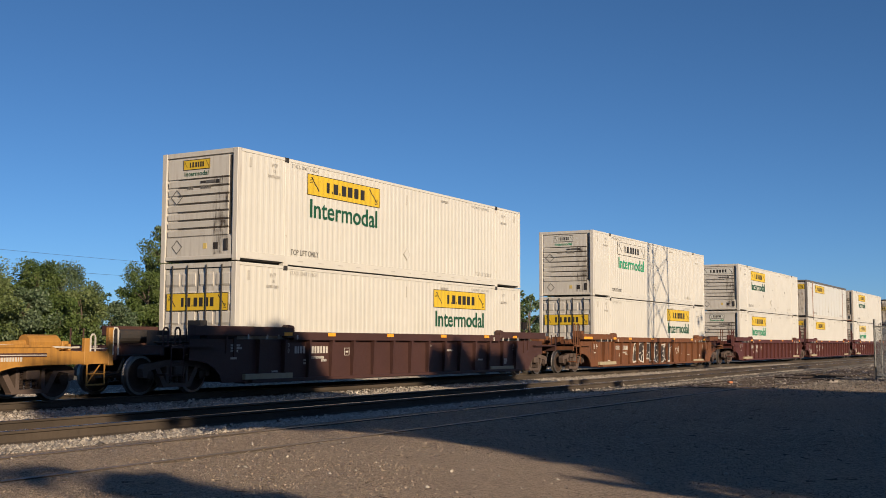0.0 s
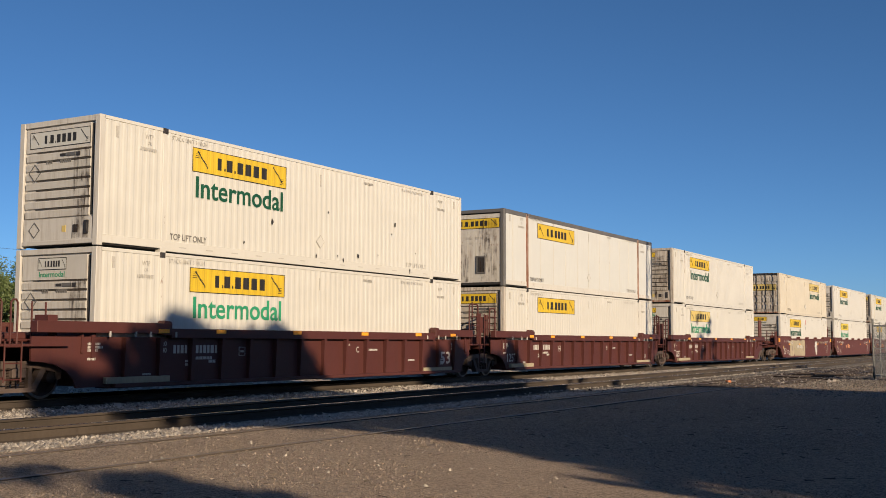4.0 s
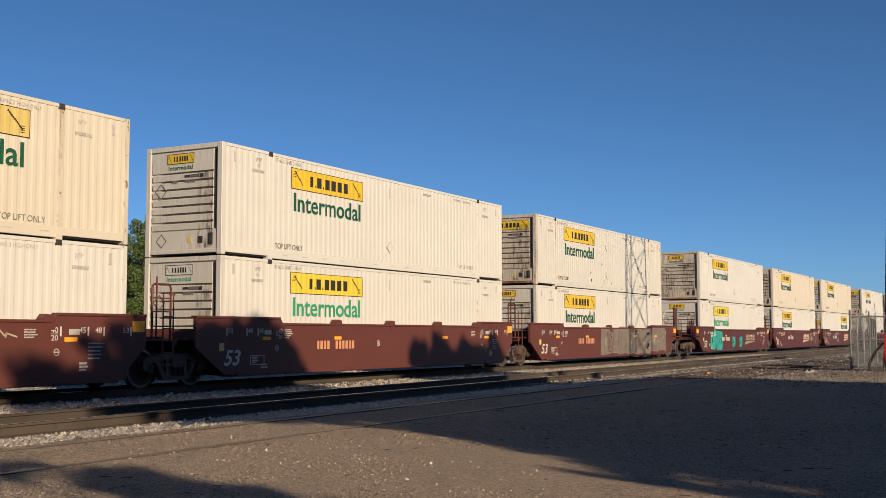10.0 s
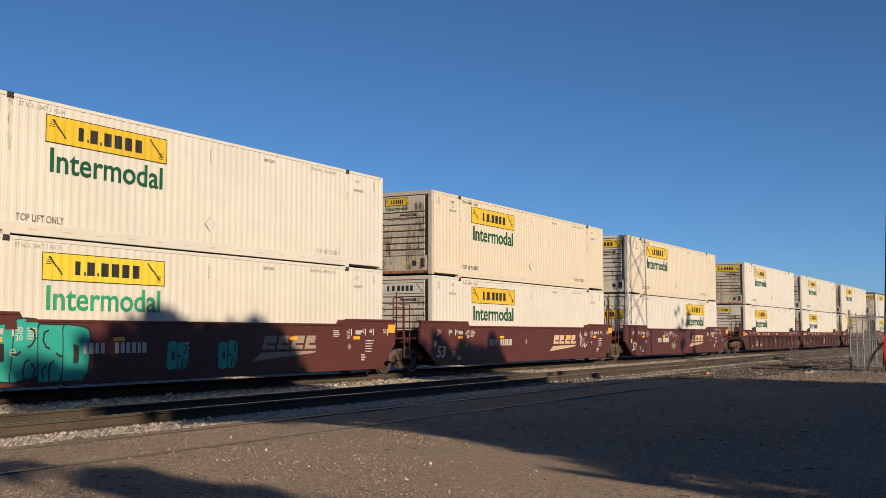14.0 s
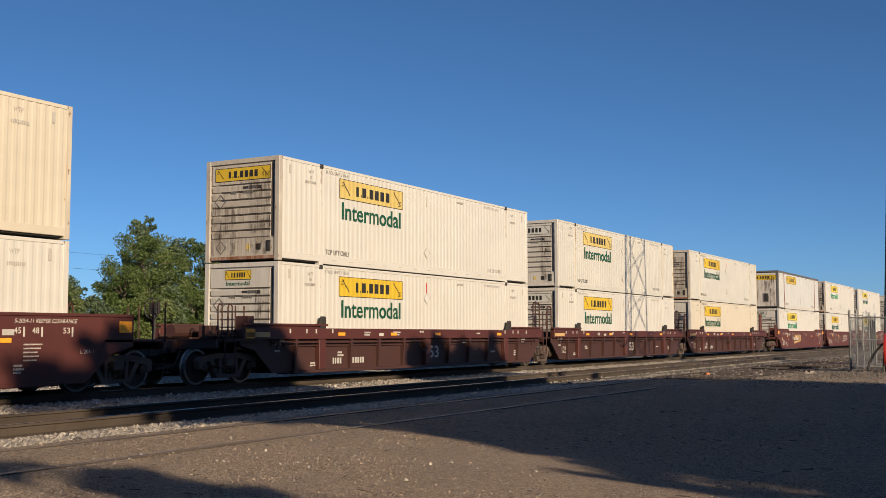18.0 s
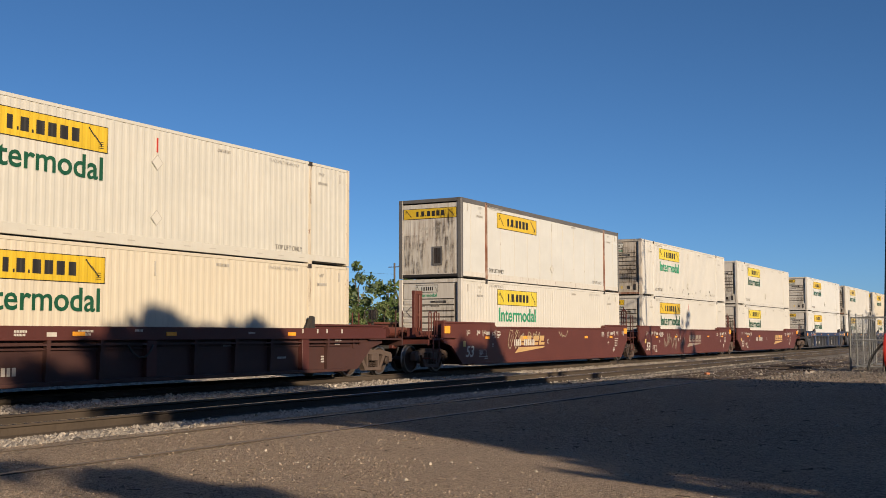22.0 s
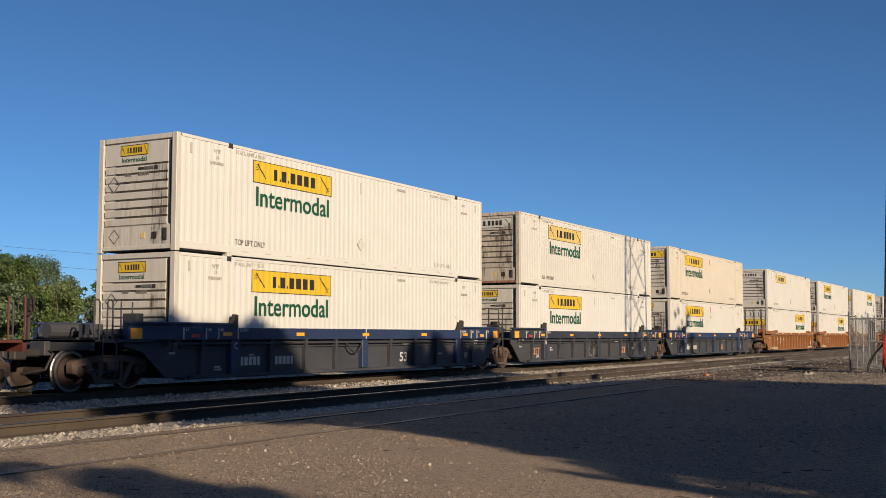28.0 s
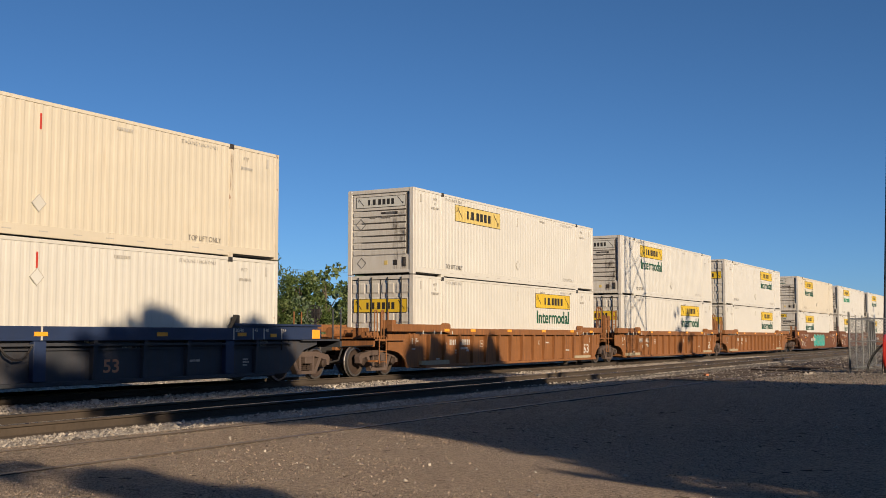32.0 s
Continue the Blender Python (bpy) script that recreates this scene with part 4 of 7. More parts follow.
def rib_plate(z0, z1):
    def make():
        bm = bmesh.new()
        a = [bm.verts.new(p) for p in ((-0.05, -OUT + 0.13, z1), (0.05, -OUT + 0.13, z1), (0.05, -OUT - 0.015, z1), (-0.05, -OUT - 0.015, z1))]
        b = [bm.verts.new(p) for p in ((-0.035, -OUT + 0.13, z0), (0.035, -OUT + 0.13, z0), (0.035, -OUT + 0.04, z0), (-0.035, -OUT + 0.04, z0))]
        bm.faces.new(a)
        bm.faces.new(b[::-1])
        for i in range(4):
            bm.faces.new((a[i], a[(i + 1) % 4], b[(i + 1) % 4], b[i]))
        return bm
    return shared(f"rib:{z0}:{z1}", make)


def truck_frame():
    """Cast side frame of a truck, centred on the bolster, in the x-z plane."""
    bm = bmesh.new()
    y0, y1 = -0.09, 0.09
    prism(bm, [(-1.12, 0.62), (-1.05, 0.70), (-0.45, 0.80), (0.45, 0.80), (1.05, 0.70), (1.12, 0.62), (1.10, 0.42), (0.98, 0.40), (0.94, 0.56), (0.40, 0.66), (-0.40, 0.66), (-0.94, 0.56), (-0.98, 0.40), (-1.10, 0.42)], y0, y1)
    prism(bm, [(-0.72, 0.62), (-0.58, 0.64), (-0.34, 0.24), (-0.46, 0.20)], y0, y1)
    prism(bm, [(0.72, 0.62), (0.58, 0.64), (0.34, 0.24), (0.46, 0.20)], y0, y1)
    box(bm, -0.46, 0.46, y0, y1, 0.17, 0.26)
    box(bm, -0.36, -0.27, y0, y1, 0.26, 0.68)
    box(bm, 0.27, 0.36, y0, y1, 0.26, 0.68)
    return bm


def wheelset():
    bm = bmesh.new()
    r = 0.457
    for s in (-1, 1):
        lathe(bm, [(0.09, s * 0.62), (0.12, s * 0.66), (0.30, s * 0.70), (r - 0.06, s * 0.66), (r - 0.03, s * 0.655), (r + 0.025, s * 0.675), (r + 0.025, s * 0.70), (r, s * 0.715), (r - 0.004, s * 0.80), (r - 0.06, s * 0.805), (0.32, s * 0.765), (0.13, s * 0.79), (0.10, s * 0.81)], 22)
        lathe(bm, [(0.07, s * 0.80), (0.11, s * 0.90), (0.12, s * 0.93), (0.12, s * 1.10), (0.08, s * 1.12), (0.05, s * 1.13)], 12)
    rod(bm, (0, -0.66, 0), (0, 0.66, 0), 0.085, 10)
    return bm


def wheel_mesh():
    """Wheelset with rusty plates and polished treads."""
    if "wheels" not in SHARED:
        me = finish(wheelset(), "wheelset")
        me.materials.append(WHEEL)
        me.materials.append(TREAD)
        for p in me.polygons:
            if min(math.hypot(me.vertices[i].co.x, me.vertices[i].co.z) for i in p.vertices) > 0.39:
                p.material_index = 1
        SHARED["wheels"] = me
    return SHARED["wheels"]


def spring():
    bm = bmesh.new()
    prof = []
    for i in range(7):
        prof += [(0.055, i * 0.056), (0.078, i * 0.056 + 0.018), (0.055, i * 0.056 + 0.036)]
    n = 6
    rings = [[bm.verts.new((q * math.cos(2 * math.pi * k / n), q * math.sin(2 * math.pi * k / n), 0.27 + h)) for k in range(n)] for q, h in prof]
    for a, b in zip(rings, rings[1:]):
        for k in range(n):
            bm.faces.new((a[k], a[(k + 1) % n], b[(k + 1) % n], b[k]))
    return bm


WHEELSETS = []


def truck(car, x, x_world):
    t = part("truck", shared("truck:", lambda: boxes((-0.17, 0.17, -1.2, 1.2, 0.46, 0.66), (-0.3, 0.3, -0.35, 0.35, 0.6, 0.80), bevel=0.02)), TRUCK, car, "dusty cast-steel truck with two wheelsets", at=(x, CW / 2, 0))
    for y in (-1.03, 1.03):
        f = part("side_frame", shared("side_frame:", truck_frame), TRUCK, t, at=(0, y, 0))
        for sx in (-0.18, 0.0, 0.18):
            part("spring", shared("spring:", spring), WHEEL, t, at=(sx, y, 0))
    for dx in (-0.86, 0.86):
        w = part("wheelset", wheel_mesh(), WHEEL, t, at=(dx, 0, 0.457))
        WHEELSETS.append((w, dx, x_world + x + dx))
    return t


def well_car(x0, label, kind, coat, band=None, front_end=True, rear_end=True, mark="53", mark_x=1.25, rear_truck=False, tall_frame=False, letter="", number_tone=None, grab_top=2.02, numbered=False):
    """One platform of a well car. front_end/rear_end: a coupled end with platform and ladder, else an articulated joint."""
    band = band or coat
    number_tone = number_tone or STENCIL
    c = thing("well_car", pose(x0, NEAR_FACE, 0), label, "well car", "well cars of the train")
    for s in (0, 1):
        flip = pose(CL, CW, 0, 0, 0, 180)
        f, r = END_F if front_end else ART[kind][0], END_R if rear_end else ART[kind][1]
        if s:
            f, r = CL - r, CL - f
        o = part("side_plate", well_side(kind, f, r), coat, c)
        q = part("top_chord", top_chord(kind, f, r), band, c)
        b = part("side_sill", shared("side_sill:", lambda: boxes((0.42, CL - 0.42, -OUT - 0.03, 0.0, 0.205, 0.29), bevel=0.01)), coat, c)
        if s:
            for e in (o, q, b):
                e.matrix_basis = flip
        if kind != "smooth":
            z1 = 1.15 if kind == "band" else 1.29
            for x in [v - (0.24 if band is MAROON else 0) for v in BAND_RIBS] if kind == "band" else [0.75 + (CL - 1.5) * i / 14 for i in range(15)]:
                e = part("rib", rib_plate(0.27, z1), coat, c, at=(x, 0, 0))
                if s:
                    e.matrix_basis = pose(CL - x, CW, 0, 0, 0, 180)
            if kind == "band":
                e = part("side_rail", shared("side_rail:", lambda: boxes((-0.4, CL + 0.4, -OUT - 0.005, -OUT + 0.13, 1.03, 1.07), (0.1, CL - 0.1, -OUT + 0.07, -OUT + 0.13, 0.94, 0.97))), coat, c)
                if s:
                    e.matrix_basis = flip
    for x in ((POST_A, POST_B) if kind != "smooth" else (1.97, 4.96, 7.9, 10.93, 13.78) if x0 < 190 else (1.97, 13.78)):
        tall = 1.76 if kind == "band" else 1.66
        for s in (0, 1):
            e = part("container_guide", shared(f"guide:{kind}", lambda: guide_block(tall, kind == "band")), band if kind != "band" else DARK_STEEL, c, at=(x - (0.18 if band is MAROON and kind == "band" else 0), 0, 0))
            if s:
                e.matrix_basis = pose(x, CW, 0, 0, 0, 180)
    part("well_floor", shared("well_floor:", lambda: boxes((0.3, CL - 0.3, -0.1, 0.25, 0.19, 0.30), (0.3, CL - 0.3, CW - 0.25, CW + 0.1, 0.19, 0.30), *[(x, x + 0.3, -0.1, CW + 0.1, 0.21, 0.31) for x in (0.4, 3.8, 7.9, 12.0, CL - 0.7)])), coat, c)
    for x in (-0.16, CL + 0.06):
        part("bulkhead", shared("bulkhead:", lambda: boxes((0, 0.10, -0.12, CW + 0.12, 0.86, 1.40))), coat, c, at=(x, 0, 0))
    for x in (-0.024, CL + 0.004):
        part("well_corner", shared("well_corner:", lambda: boxes((-0.03, 0.5, -0.038, -0.008, 0.24, 1.0))), coat, c, at=(0 if x < 0 else CL - 0.47, 0, 0))
        part("well_end", shared("well_end:", lambda: boxes((0, 0.02, 0.0, CW, 0.28, 0.86))), coat, c, at=(x, 0, 0))
    # reflectors and stencils on the near side
    zr = {"band": 1.28, "smooth": 1.15, "ribbed": 1.38}[kind]
    for x in (1.50, 4.55, 7.83, 11.33, 14.2) if coat is GREYBLUE else (1.42, 4.7, 11.08, 14.18) if kind == "smooth" else (2.52, 5.4, 8.2, 12.86) if kind == "band" else (1.66, 3.6, 6.6, 9.8, 12.8, 15.0):
        part("reflector", shared("reflector:", lambda: boxes((0, 0.34, -OUT - 0.034, -OUT - 0.02, -0.045, 0.045))), REFLECT, c, at=(x, 0.016 if kind == "smooth" else 0, zr + (0.06 if kind == "ribbed" else 0)))
    if kind != "ribbed":
        zb = 1.43 if kind == "smooth" else 1.29
        for x in (([END_F + 0.06] if front_end else [ART[kind][0] + 0.06] if coat is GREYBLUE else []) + [(END_R if rear_end else ART[kind][1]) - 0.44] * (band is not MAROON or kind == "smooth")):
            part("reflector", shared("end_reflector:", lambda: boxes((0, 0.36, -OUT - 0.034, -OUT + 0.002, -0.125, 0.125), bevel=0.004)), REFLECT, c, "large orange reflector plate", at=(x, 0, zb))
    front = -OUT - 0.006 if kind == "smooth" else -OUT + 0.124
    if x0 > 60 and mark:
        part("stencil", lettering(mark, 0.30 if mark == "125T" or coat is GREYBLUE else 0.40, 0.02, 0.47 if coat is GREYBLUE else 0.64 if len(mark) < 3 else 0.80, 0.25 if kind == "smooth" else 0.0), SALMON if x0 > 390 and coat is GREYBLUE else STENCIL, c, "stencilled number", at=(mark_x, front, 0.47 if kind == "smooth" else 0.43 if coat is GREYBLUE else 0.50))
    dx = -0.25
    rows = [(dx, 1.12, 9), (dx, 1.05, 11), (dx, 0.98, 8), (dx, 0.80, 6), (2.7, 0.72, 6), (2.7, 0.64, 8), (9.3, 1.10, 4), (10.4, 0.95, 12), (12.6, 0.62, 10), (15.3, 1.12, 8), (15.3, 1.04, 9), (15.3, 0.96, 7)]
    if kind != "smooth":
        part("stencil", shared(f"data_print:{kind}", lambda: bars(rows, front, 0.055)), STENCIL, c, "small unreadable white print")
    near = -0.55
    if coat is not GREYBLUE and kind != "smooth":
        part("stencil", shared(f"scale_print:{kind}", lambda: boxes(*[(x, x + 0.05, -OUT - 0.036, -OUT - 0.015, 1.30, 1.42) for x in (0.75 + near, 1.5 + near, 1.95 + near, 2.75 + near, 13.5, 14.2, 14.65, 15.4)])), STENCIL, c)
    part("stencil", shared(f"foot_print:{kind}", lambda: bars([(1.35, 0.45, 8), (1.35, 0.38, 9), (14.6, 0.62, 7), (14.6, 0.55, 9), (14.6, 0.48, 6)], front, 0.045)), STENCIL, c)
    text_y = -OUT - 0.006 if kind == "smooth" else -OUT - 0.037
    if kind == "smooth":
        part("stencil", shared("gauge_lines:smooth", lambda: boxes(*[(x, x + 0.04, -OUT - 0.008, -OUT - 0.002, 1.22, 1.42) for x in (-0.02, 0.76, 1.21, 2.0, 14.06, 14.81, 15.26, 16.06)], *[(x, x + 0.2, -OUT - 0.008, -OUT - 0.002, 1.262, 1.272) for x in (2.07, 13.82)])), STENCIL, c, "white upright gauge lines")
        for x, word in ((0.05, "53"), (0.83, "48"), (1.28, "45"), (2.08, "40"), (13.83, "40"), (14.58, "45"), (15.03, "48"), (15.83, "53")):
            part("stencil", lettering(word, 0.125, 0.01, 0.18), STENCIL, c, at=(x, text_y, 1.285))
        for x in (2.08, 13.83):
            part("stencil", lettering("20", 0.115, 0.01, 0.18), STENCIL, c, at=(x, text_y, 1.13))
        part("stencil", shared("line_print:", lambda: bars([(2.36, 1.36 - 0.052 * i, n) for i, n in enumerate((15, 16, 17, 14, 9))] + [(13.15, 1.34 - 0.052 * i, n) for i, n in enumerate((14, 13, 16, 13))] + [(14.83, 1.05 - 0.08 * i, n) for i, n in enumerate((22, 21, 17, 19, 16))] + [(1.0, 0.655 - 0.045 * i, n) for i, n in enumerate((11, 10, 12, 9))], -OUT - 0.006, 0.03)), STENCIL, c, "small unreadable white print")
        part("stencil", ring_print(2.03, 0.89, 0.075), STENCIL, c, "round white mark")
        part("stencil", ring_print(13.98, 0.89, 0.075), STENCIL, c, "round white mark")
        for x in (1.50, 14.30):
            part("plate", shared("grey_plate:", lambda: boxes((0, 0.29, -OUT - 0.010, -OUT, 1.25, 1.37), bevel=0.003)), GREY_PRINT, c, "small grey plate", at=(x, 0, 0))
        if x0 < 330 or x0 > 340:
            part("stencil", shared("car_number:", lambda: bars([(3.85, 0.84, 4), (4.75, 0.84, 6)], -OUT - 0.012, 0.235)), number_tone, c, "row of large stencilled bars")
        if coat is not MAROON:
            part("stencil", shared("rule_box:", lambda: boxes((0.93, 1.50, -OUT - 0.006, -OUT, 0.47, 0.485), (0.93, 1.50, -OUT - 0.006, -OUT, 0.70, 0.715), (0.93, 0.945, -OUT - 0.006, -OUT, 0.485, 0.70), (1.485, 1.50, -OUT - 0.006, -OUT, 0.485, 0.70))), STENCIL, c)
        part("warning_plate", shared("warning_plate:", lambda: boxes((-0.28, -0.10, -OUT - 0.008, -OUT, 0.84, 1.04))), PALE_YELLOW, c, "small pale yellow plate")
    elif kind == "ribbed":
        part("stencil", shared("ribbed_number:", lambda: bars([(2.3, 0.93, 4), (3.05, 0.93, 6)], -OUT + 0.122, 0.19)), STENCIL, c, "row of large stencilled bars")
        part("stencil", shared("ribbed_limit:", lambda: bars([(3.05, 0.78, 12), (3.5, 0.70, 5)], -OUT + 0.122, 0.07)), STENCIL, c)
        part("stencil", shared("ribbed_box:", lambda: boxes(*[(4.6 + a, 4.6 + b, -OUT + 0.122, -OUT + 0.13, 0.86 + e, 0.86 + g) for a, b, e, g in ((0, 0.24, 0, 0.015), (0, 0.24, 0.2, 0.215), (0, 0.015, 0.015, 0.2), (0.225, 0.24, 0.015, 0.2), (0.06, 0.18, 0.08, 0.13))])), STENCIL, c)
        part("sill_patch", shared("sill_patch:", lambda: boxes((0.2, 2.1, -OUT + 0.02, -OUT + 0.128, 0.295, 0.43))), SPRAY_CREAM, c, "pale worn patch along the sill")
        part("sill_patch", shared("sill_patch:b", lambda: boxes((13.4, 15.2, -OUT + 0.02, -OUT + 0.128, 0.295, 0.40))), SPRAY_CREAM, c, "pale worn patch along the sill")
        for word, z in (("20", 1.10), ("40", 0.95)):
            part("stencil", lettering(word, 0.11, 0.01, 0.16), STENCIL, c, at=(1.92, -OUT + 0.122, z))
    elif kind == "band":
        if band is MAROON:
            part("warning_stripe", shared(f"warning_stripe:{front_end}", lambda: boxes(((END_F if front_end else -1.0) + 0.05, (END_F if front_end else -1.0) + 1.05, -OUT - 0.034, -OUT - 0.018, 1.20, 1.33), bevel=0.003)), TAN, c, "long yellow stripe on the chord")
            part("stencil", shared("chord_print:", lambda: bars([(3.9, 1.30, 9), (3.9, 1.23, 8), (5.55, 1.31, 12), (5.55, 1.24, 11), (7.2, 1.33, 7), (11.2, 1.28, 8)], -OUT - 0.024, 0.05)), STENCIL, c, "small unreadable white print")
            part("stencil", shared("chord_mark:", lambda: boxes((4.72, 4.98, -OUT - 0.024, -OUT - 0.018, 1.22, 1.31))), STENCIL, c, "white painted block")
        else:
            part("stencil", shared("gauge_lines:", lambda: boxes(*[(x, x + 0.045, -OUT - 0.030, -OUT - 0.018, 1.15, 1.435) for x in (0.06, 0.86, 1.31, 2.06, 8.0, 14.03, 14.80, 15.25, 16.0)])), STENCIL, c, "white upright gauge lines")
            for x, word in ((0.14, "53"), (0.94, "48"), (1.39, "45"), (2.14, "20/40"), (14.11, "20/40"), (14.88, "45"), (15.33, "48"), (16.08, "53")):
                part("stencil", lettering(word, 0.085, 0.01, 0.34 if "/" in word else 0.13), STENCIL, c, at=(x, -OUT - 0.026, 1.345))
            part("reflector", shared("small_reflector:", lambda: boxes((15.54, 15.80, -OUT - 0.034, -OUT - 0.018, 1.21, 1.30), bevel=0.003)), REFLECT, c)
            part("reflector", shared("red_reflector:", lambda: boxes((0.35, 0.65, -OUT - 0.034, -OUT - 0.018, 1.20, 1.28), bevel=0.003)), RED_PRINT, c, "red reflector plate")
        for x in (1.76, 7.76, 13.69) if band is MAROON else (2.0, 8.0, 13.93):
            part("post_plate", shared("post_plate:", lambda: boxes((-0.16, 0.16, -OUT - 0.016, -OUT + 0.128, 0.30, 1.13), bevel=0.01)), band, c, "broad upright plate on the side", at=(x, 0, 0))
        if numbered:
            part("stencil", shared(f"band_number:{coat.name}", lambda: bars([(2.38, 0.48, 5), (3.80, 0.48, 5)], -OUT + 0.122, 0.22) if coat is GREYBLUE else bars([(2.45, 0.43, 4), (3.36, 0.43, 6)], -OUT + 0.122, 0.17)), number_tone, c, "row of large stencilled bars")
        hose = bmesh.new()
        limb(hose, [(7.0, -OUT - 0.02, 1.02), (7.12, -OUT - 0.05, 0.86), (7.3, -OUT - 0.06, 0.76), (7.5, -OUT - 0.06, 0.76), (7.66, -OUT - 0.05, 0.88), (7.78, -OUT - 0.02, 1.02)], 0.025, 0.025, 6)
        part("hose", hose, DARK_STEEL, c, "dark looped air hose")
    if letter:
        part("stencil", lettering(letter, 0.17, 0.01, 0.13), STENCIL, c, "white stencilled letter", at=(5.3 if 330 < x0 < 340 else 7.0 if kind == "smooth" else 9.75 if kind != "band" else 1.95, text_y if kind == "smooth" else front - 0.142 if kind == "band" else front, 0.9))
    # ends
    for rear in (False, True):
        coupled = rear_end if rear else front_end
        turn = pose(CL, CW, 0, 0, 0, 180) if rear else pose(0, 0, 0)

        def put(name, me, mat, label=""):
            o = part(name, me, mat, c, label)
            o.matrix_basis = turn
            return o
        put("centre_sill", shared("centre_sill:%d" % coupled, lambda: boxes((-2.9 if coupled else -1.45, 0.0, CW / 2 - 0.24, CW / 2 + 0.24, 0.80, 1.12), bevel=0.015)), coat)
        put("end_plate", shared("end_plate:", lambda: boxes((-0.44, -0.38, -OUT + 0.1, CW + OUT - 0.1, 0.95, 1.4))), coat)
        if coupled:
            put("end_platform", shared("end_platform:", lambda: boxes((-2.75, -0.85, -OUT, CW + OUT, 1.10, 1.15), (-2.75, -2.66, -OUT, CW + OUT, 0.92, 1.15), (-2.6, -2.4, -OUT + 0.02, -OUT + 0.3, 0.45, 0.50))), coat)
            put("coupler", shared("coupler:", coupler), DARK_STEEL, "dark cast coupler")
            put("ladder", shared("ladder:", lambda: ladder()), coat)
            for gx in (-2.70, -2.32):
                put("grab_iron", shared(f"grab:{gx}:{grab_top}", lambda: hoop(gx, -OUT, 1.15, grab_top, 0.16)), coat, "upright grab iron")
            for gx, gy, gz in ((-1.35, 0.35, grab_top), (-1.0, 0.35, grab_top), (-2.7, CW + OUT, grab_top), (-2.3, CW + OUT, grab_top)):
                put("post", shared(f"post:{gx}:{gy}:{gz}", lambda: rods(((gx, gy, 1.15), (gx, gy, gz), 0.022))), coat)
            if tall_frame and not rear:
                put("tall_bracket", shared("tall_bracket:", lambda: boxes((-1.30, -1.10, 1.14, 1.26, 1.15, 2.70), (-0.98, -0.78, 1.14, 1.26, 1.15, 2.70), (-1.30, -0.78, 1.13, 1.27, 2.66, 2.80), (-1.10, -0.98, 1.16, 1.24, 1.9, 2.0), bevel=0.012)), coat, "tall steel bracket")
            if kind == "smooth" and not rear and 190 < x0 < 200:
                rail = bmesh.new()
                limb(rail, [(-2.1, 1.6, 1.15), (-2.1, 1.6, 2.16), (-2.02, 1.6, 2.30), (-1.66, 1.6, 2.56), (-1.55, 1.6, 2.60), (-1.30, 1.24, 2.62)], 0.022, 0.022, 6)
                put("handrail", rail, STENCIL, "bent white handrail")
            # First car's gear is dark steel to imitate the shade over its platform.
            put("brake_gear", shared("brake_gear:", brake_gear), DARK_STEEL if x0 < 30 else coat, "brake reservoir and pipes on the platform")
            if not rear and x0 > 30:
                put("brake_wheel", shared("brake_wheel:", brake_wheel), DARK_STEEL, "hand brake wheel on a stand")
        else:
            put("joint_deck", shared("joint_deck:%d" % rear, lambda: boxes((-1.15, -0.38, 0.0, CW, 1.10, 1.15), (-1.5, -1.1, CW / 2 - 0.4, CW / 2 + 0.4, 1.12, 1.2)) if not rear else boxes((-1.82, -0.38, 0.12, CW - 0.12, 1.10, 1.15), (-1.78, -1.66, 0.12, CW - 0.12, 0.98, 1.10))), coat)
            if rear:
                put("ladder", shared("ladder2:", lambda: rods(*[((-0.94, -OUT - 0.01, 0.55 + 0.28 * i), (-1.28, -OUT - 0.01, 0.55 + 0.28 * i), 0.014) for i in range(5)], ((-0.94, -OUT - 0.01, 0.5), (-0.94, -OUT - 0.01, 2.2), 0.02), ((-1.28, -OUT - 0.01, 0.5), (-1.28, -OUT - 0.01, 2.2), 0.02))), coat)
                put("ladder", shared("ladder3:", lambda: rods(*[((-0.94, CW + OUT, 0.55 + 0.28 * i), (-1.28, CW + OUT, 0.55 + 0.28 * i), 0.014) for i in range(5)], ((-0.94, CW + OUT, 0.5), (-0.94, CW + OUT, 2.2), 0.02), ((-1.28, CW + OUT, 0.5), (-1.28, CW + OUT, 2.2), 0.02))), coat)
            if coat is GREYBLUE:
                if rear:
                    put("post", shared("pole:b", lambda: rods(((-0.75, CW - 0.10, 1.12), (-0.75, CW - 0.10, 2.25), 0.03), ((-0.75, CW - 0.10, 1.5), (-1.2, CW - 0.10, 1.5), 0.018), ((-1.2, CW - 0.10, 1.5), (-1.2, CW - 0.10, 1.15), 0.018))), DARK_STEEL, "dark upright post")
                    put("brake_valve", shared("brake_valve:", lambda: boxes((-1.45, -1.05, CW - 0.35, CW + 0.02, 1.40, 1.66), (-1.36, -1.16, CW - 0.25, CW + 0.08, 1.60, 1.78), (-1.75, -1.5, CW - 0.3, CW, 1.38, 1.58), (-1.4, -1.2, CW - 0.2, CW - 0.05, 1.15, 1.42), bevel=0.03)), DARK_STEEL, "dark brake valve with fittings")
                    put("pipe", shared("joint_pipe:", lambda: rods(((-0.5, CW - 0.02, 1.5), (-1.9, CW - 0.02, 1.5), 0.025), ((-1.9, CW - 0.02, 1.5), (-1.9, CW - 0.2, 1.12), 0.025))), DARK_STEEL, "dark pipe")
            elif rear:
                # near side of the joint: turned half round, the near side is y = CW
                put("guard_frame", shared(f"guard:{kind}", lambda: guard_frame(-1.72, CW - 0.28, 0.62, 2.55 if kind != "smooth" else 2.45)), coat, "upright guard frame at the joint")
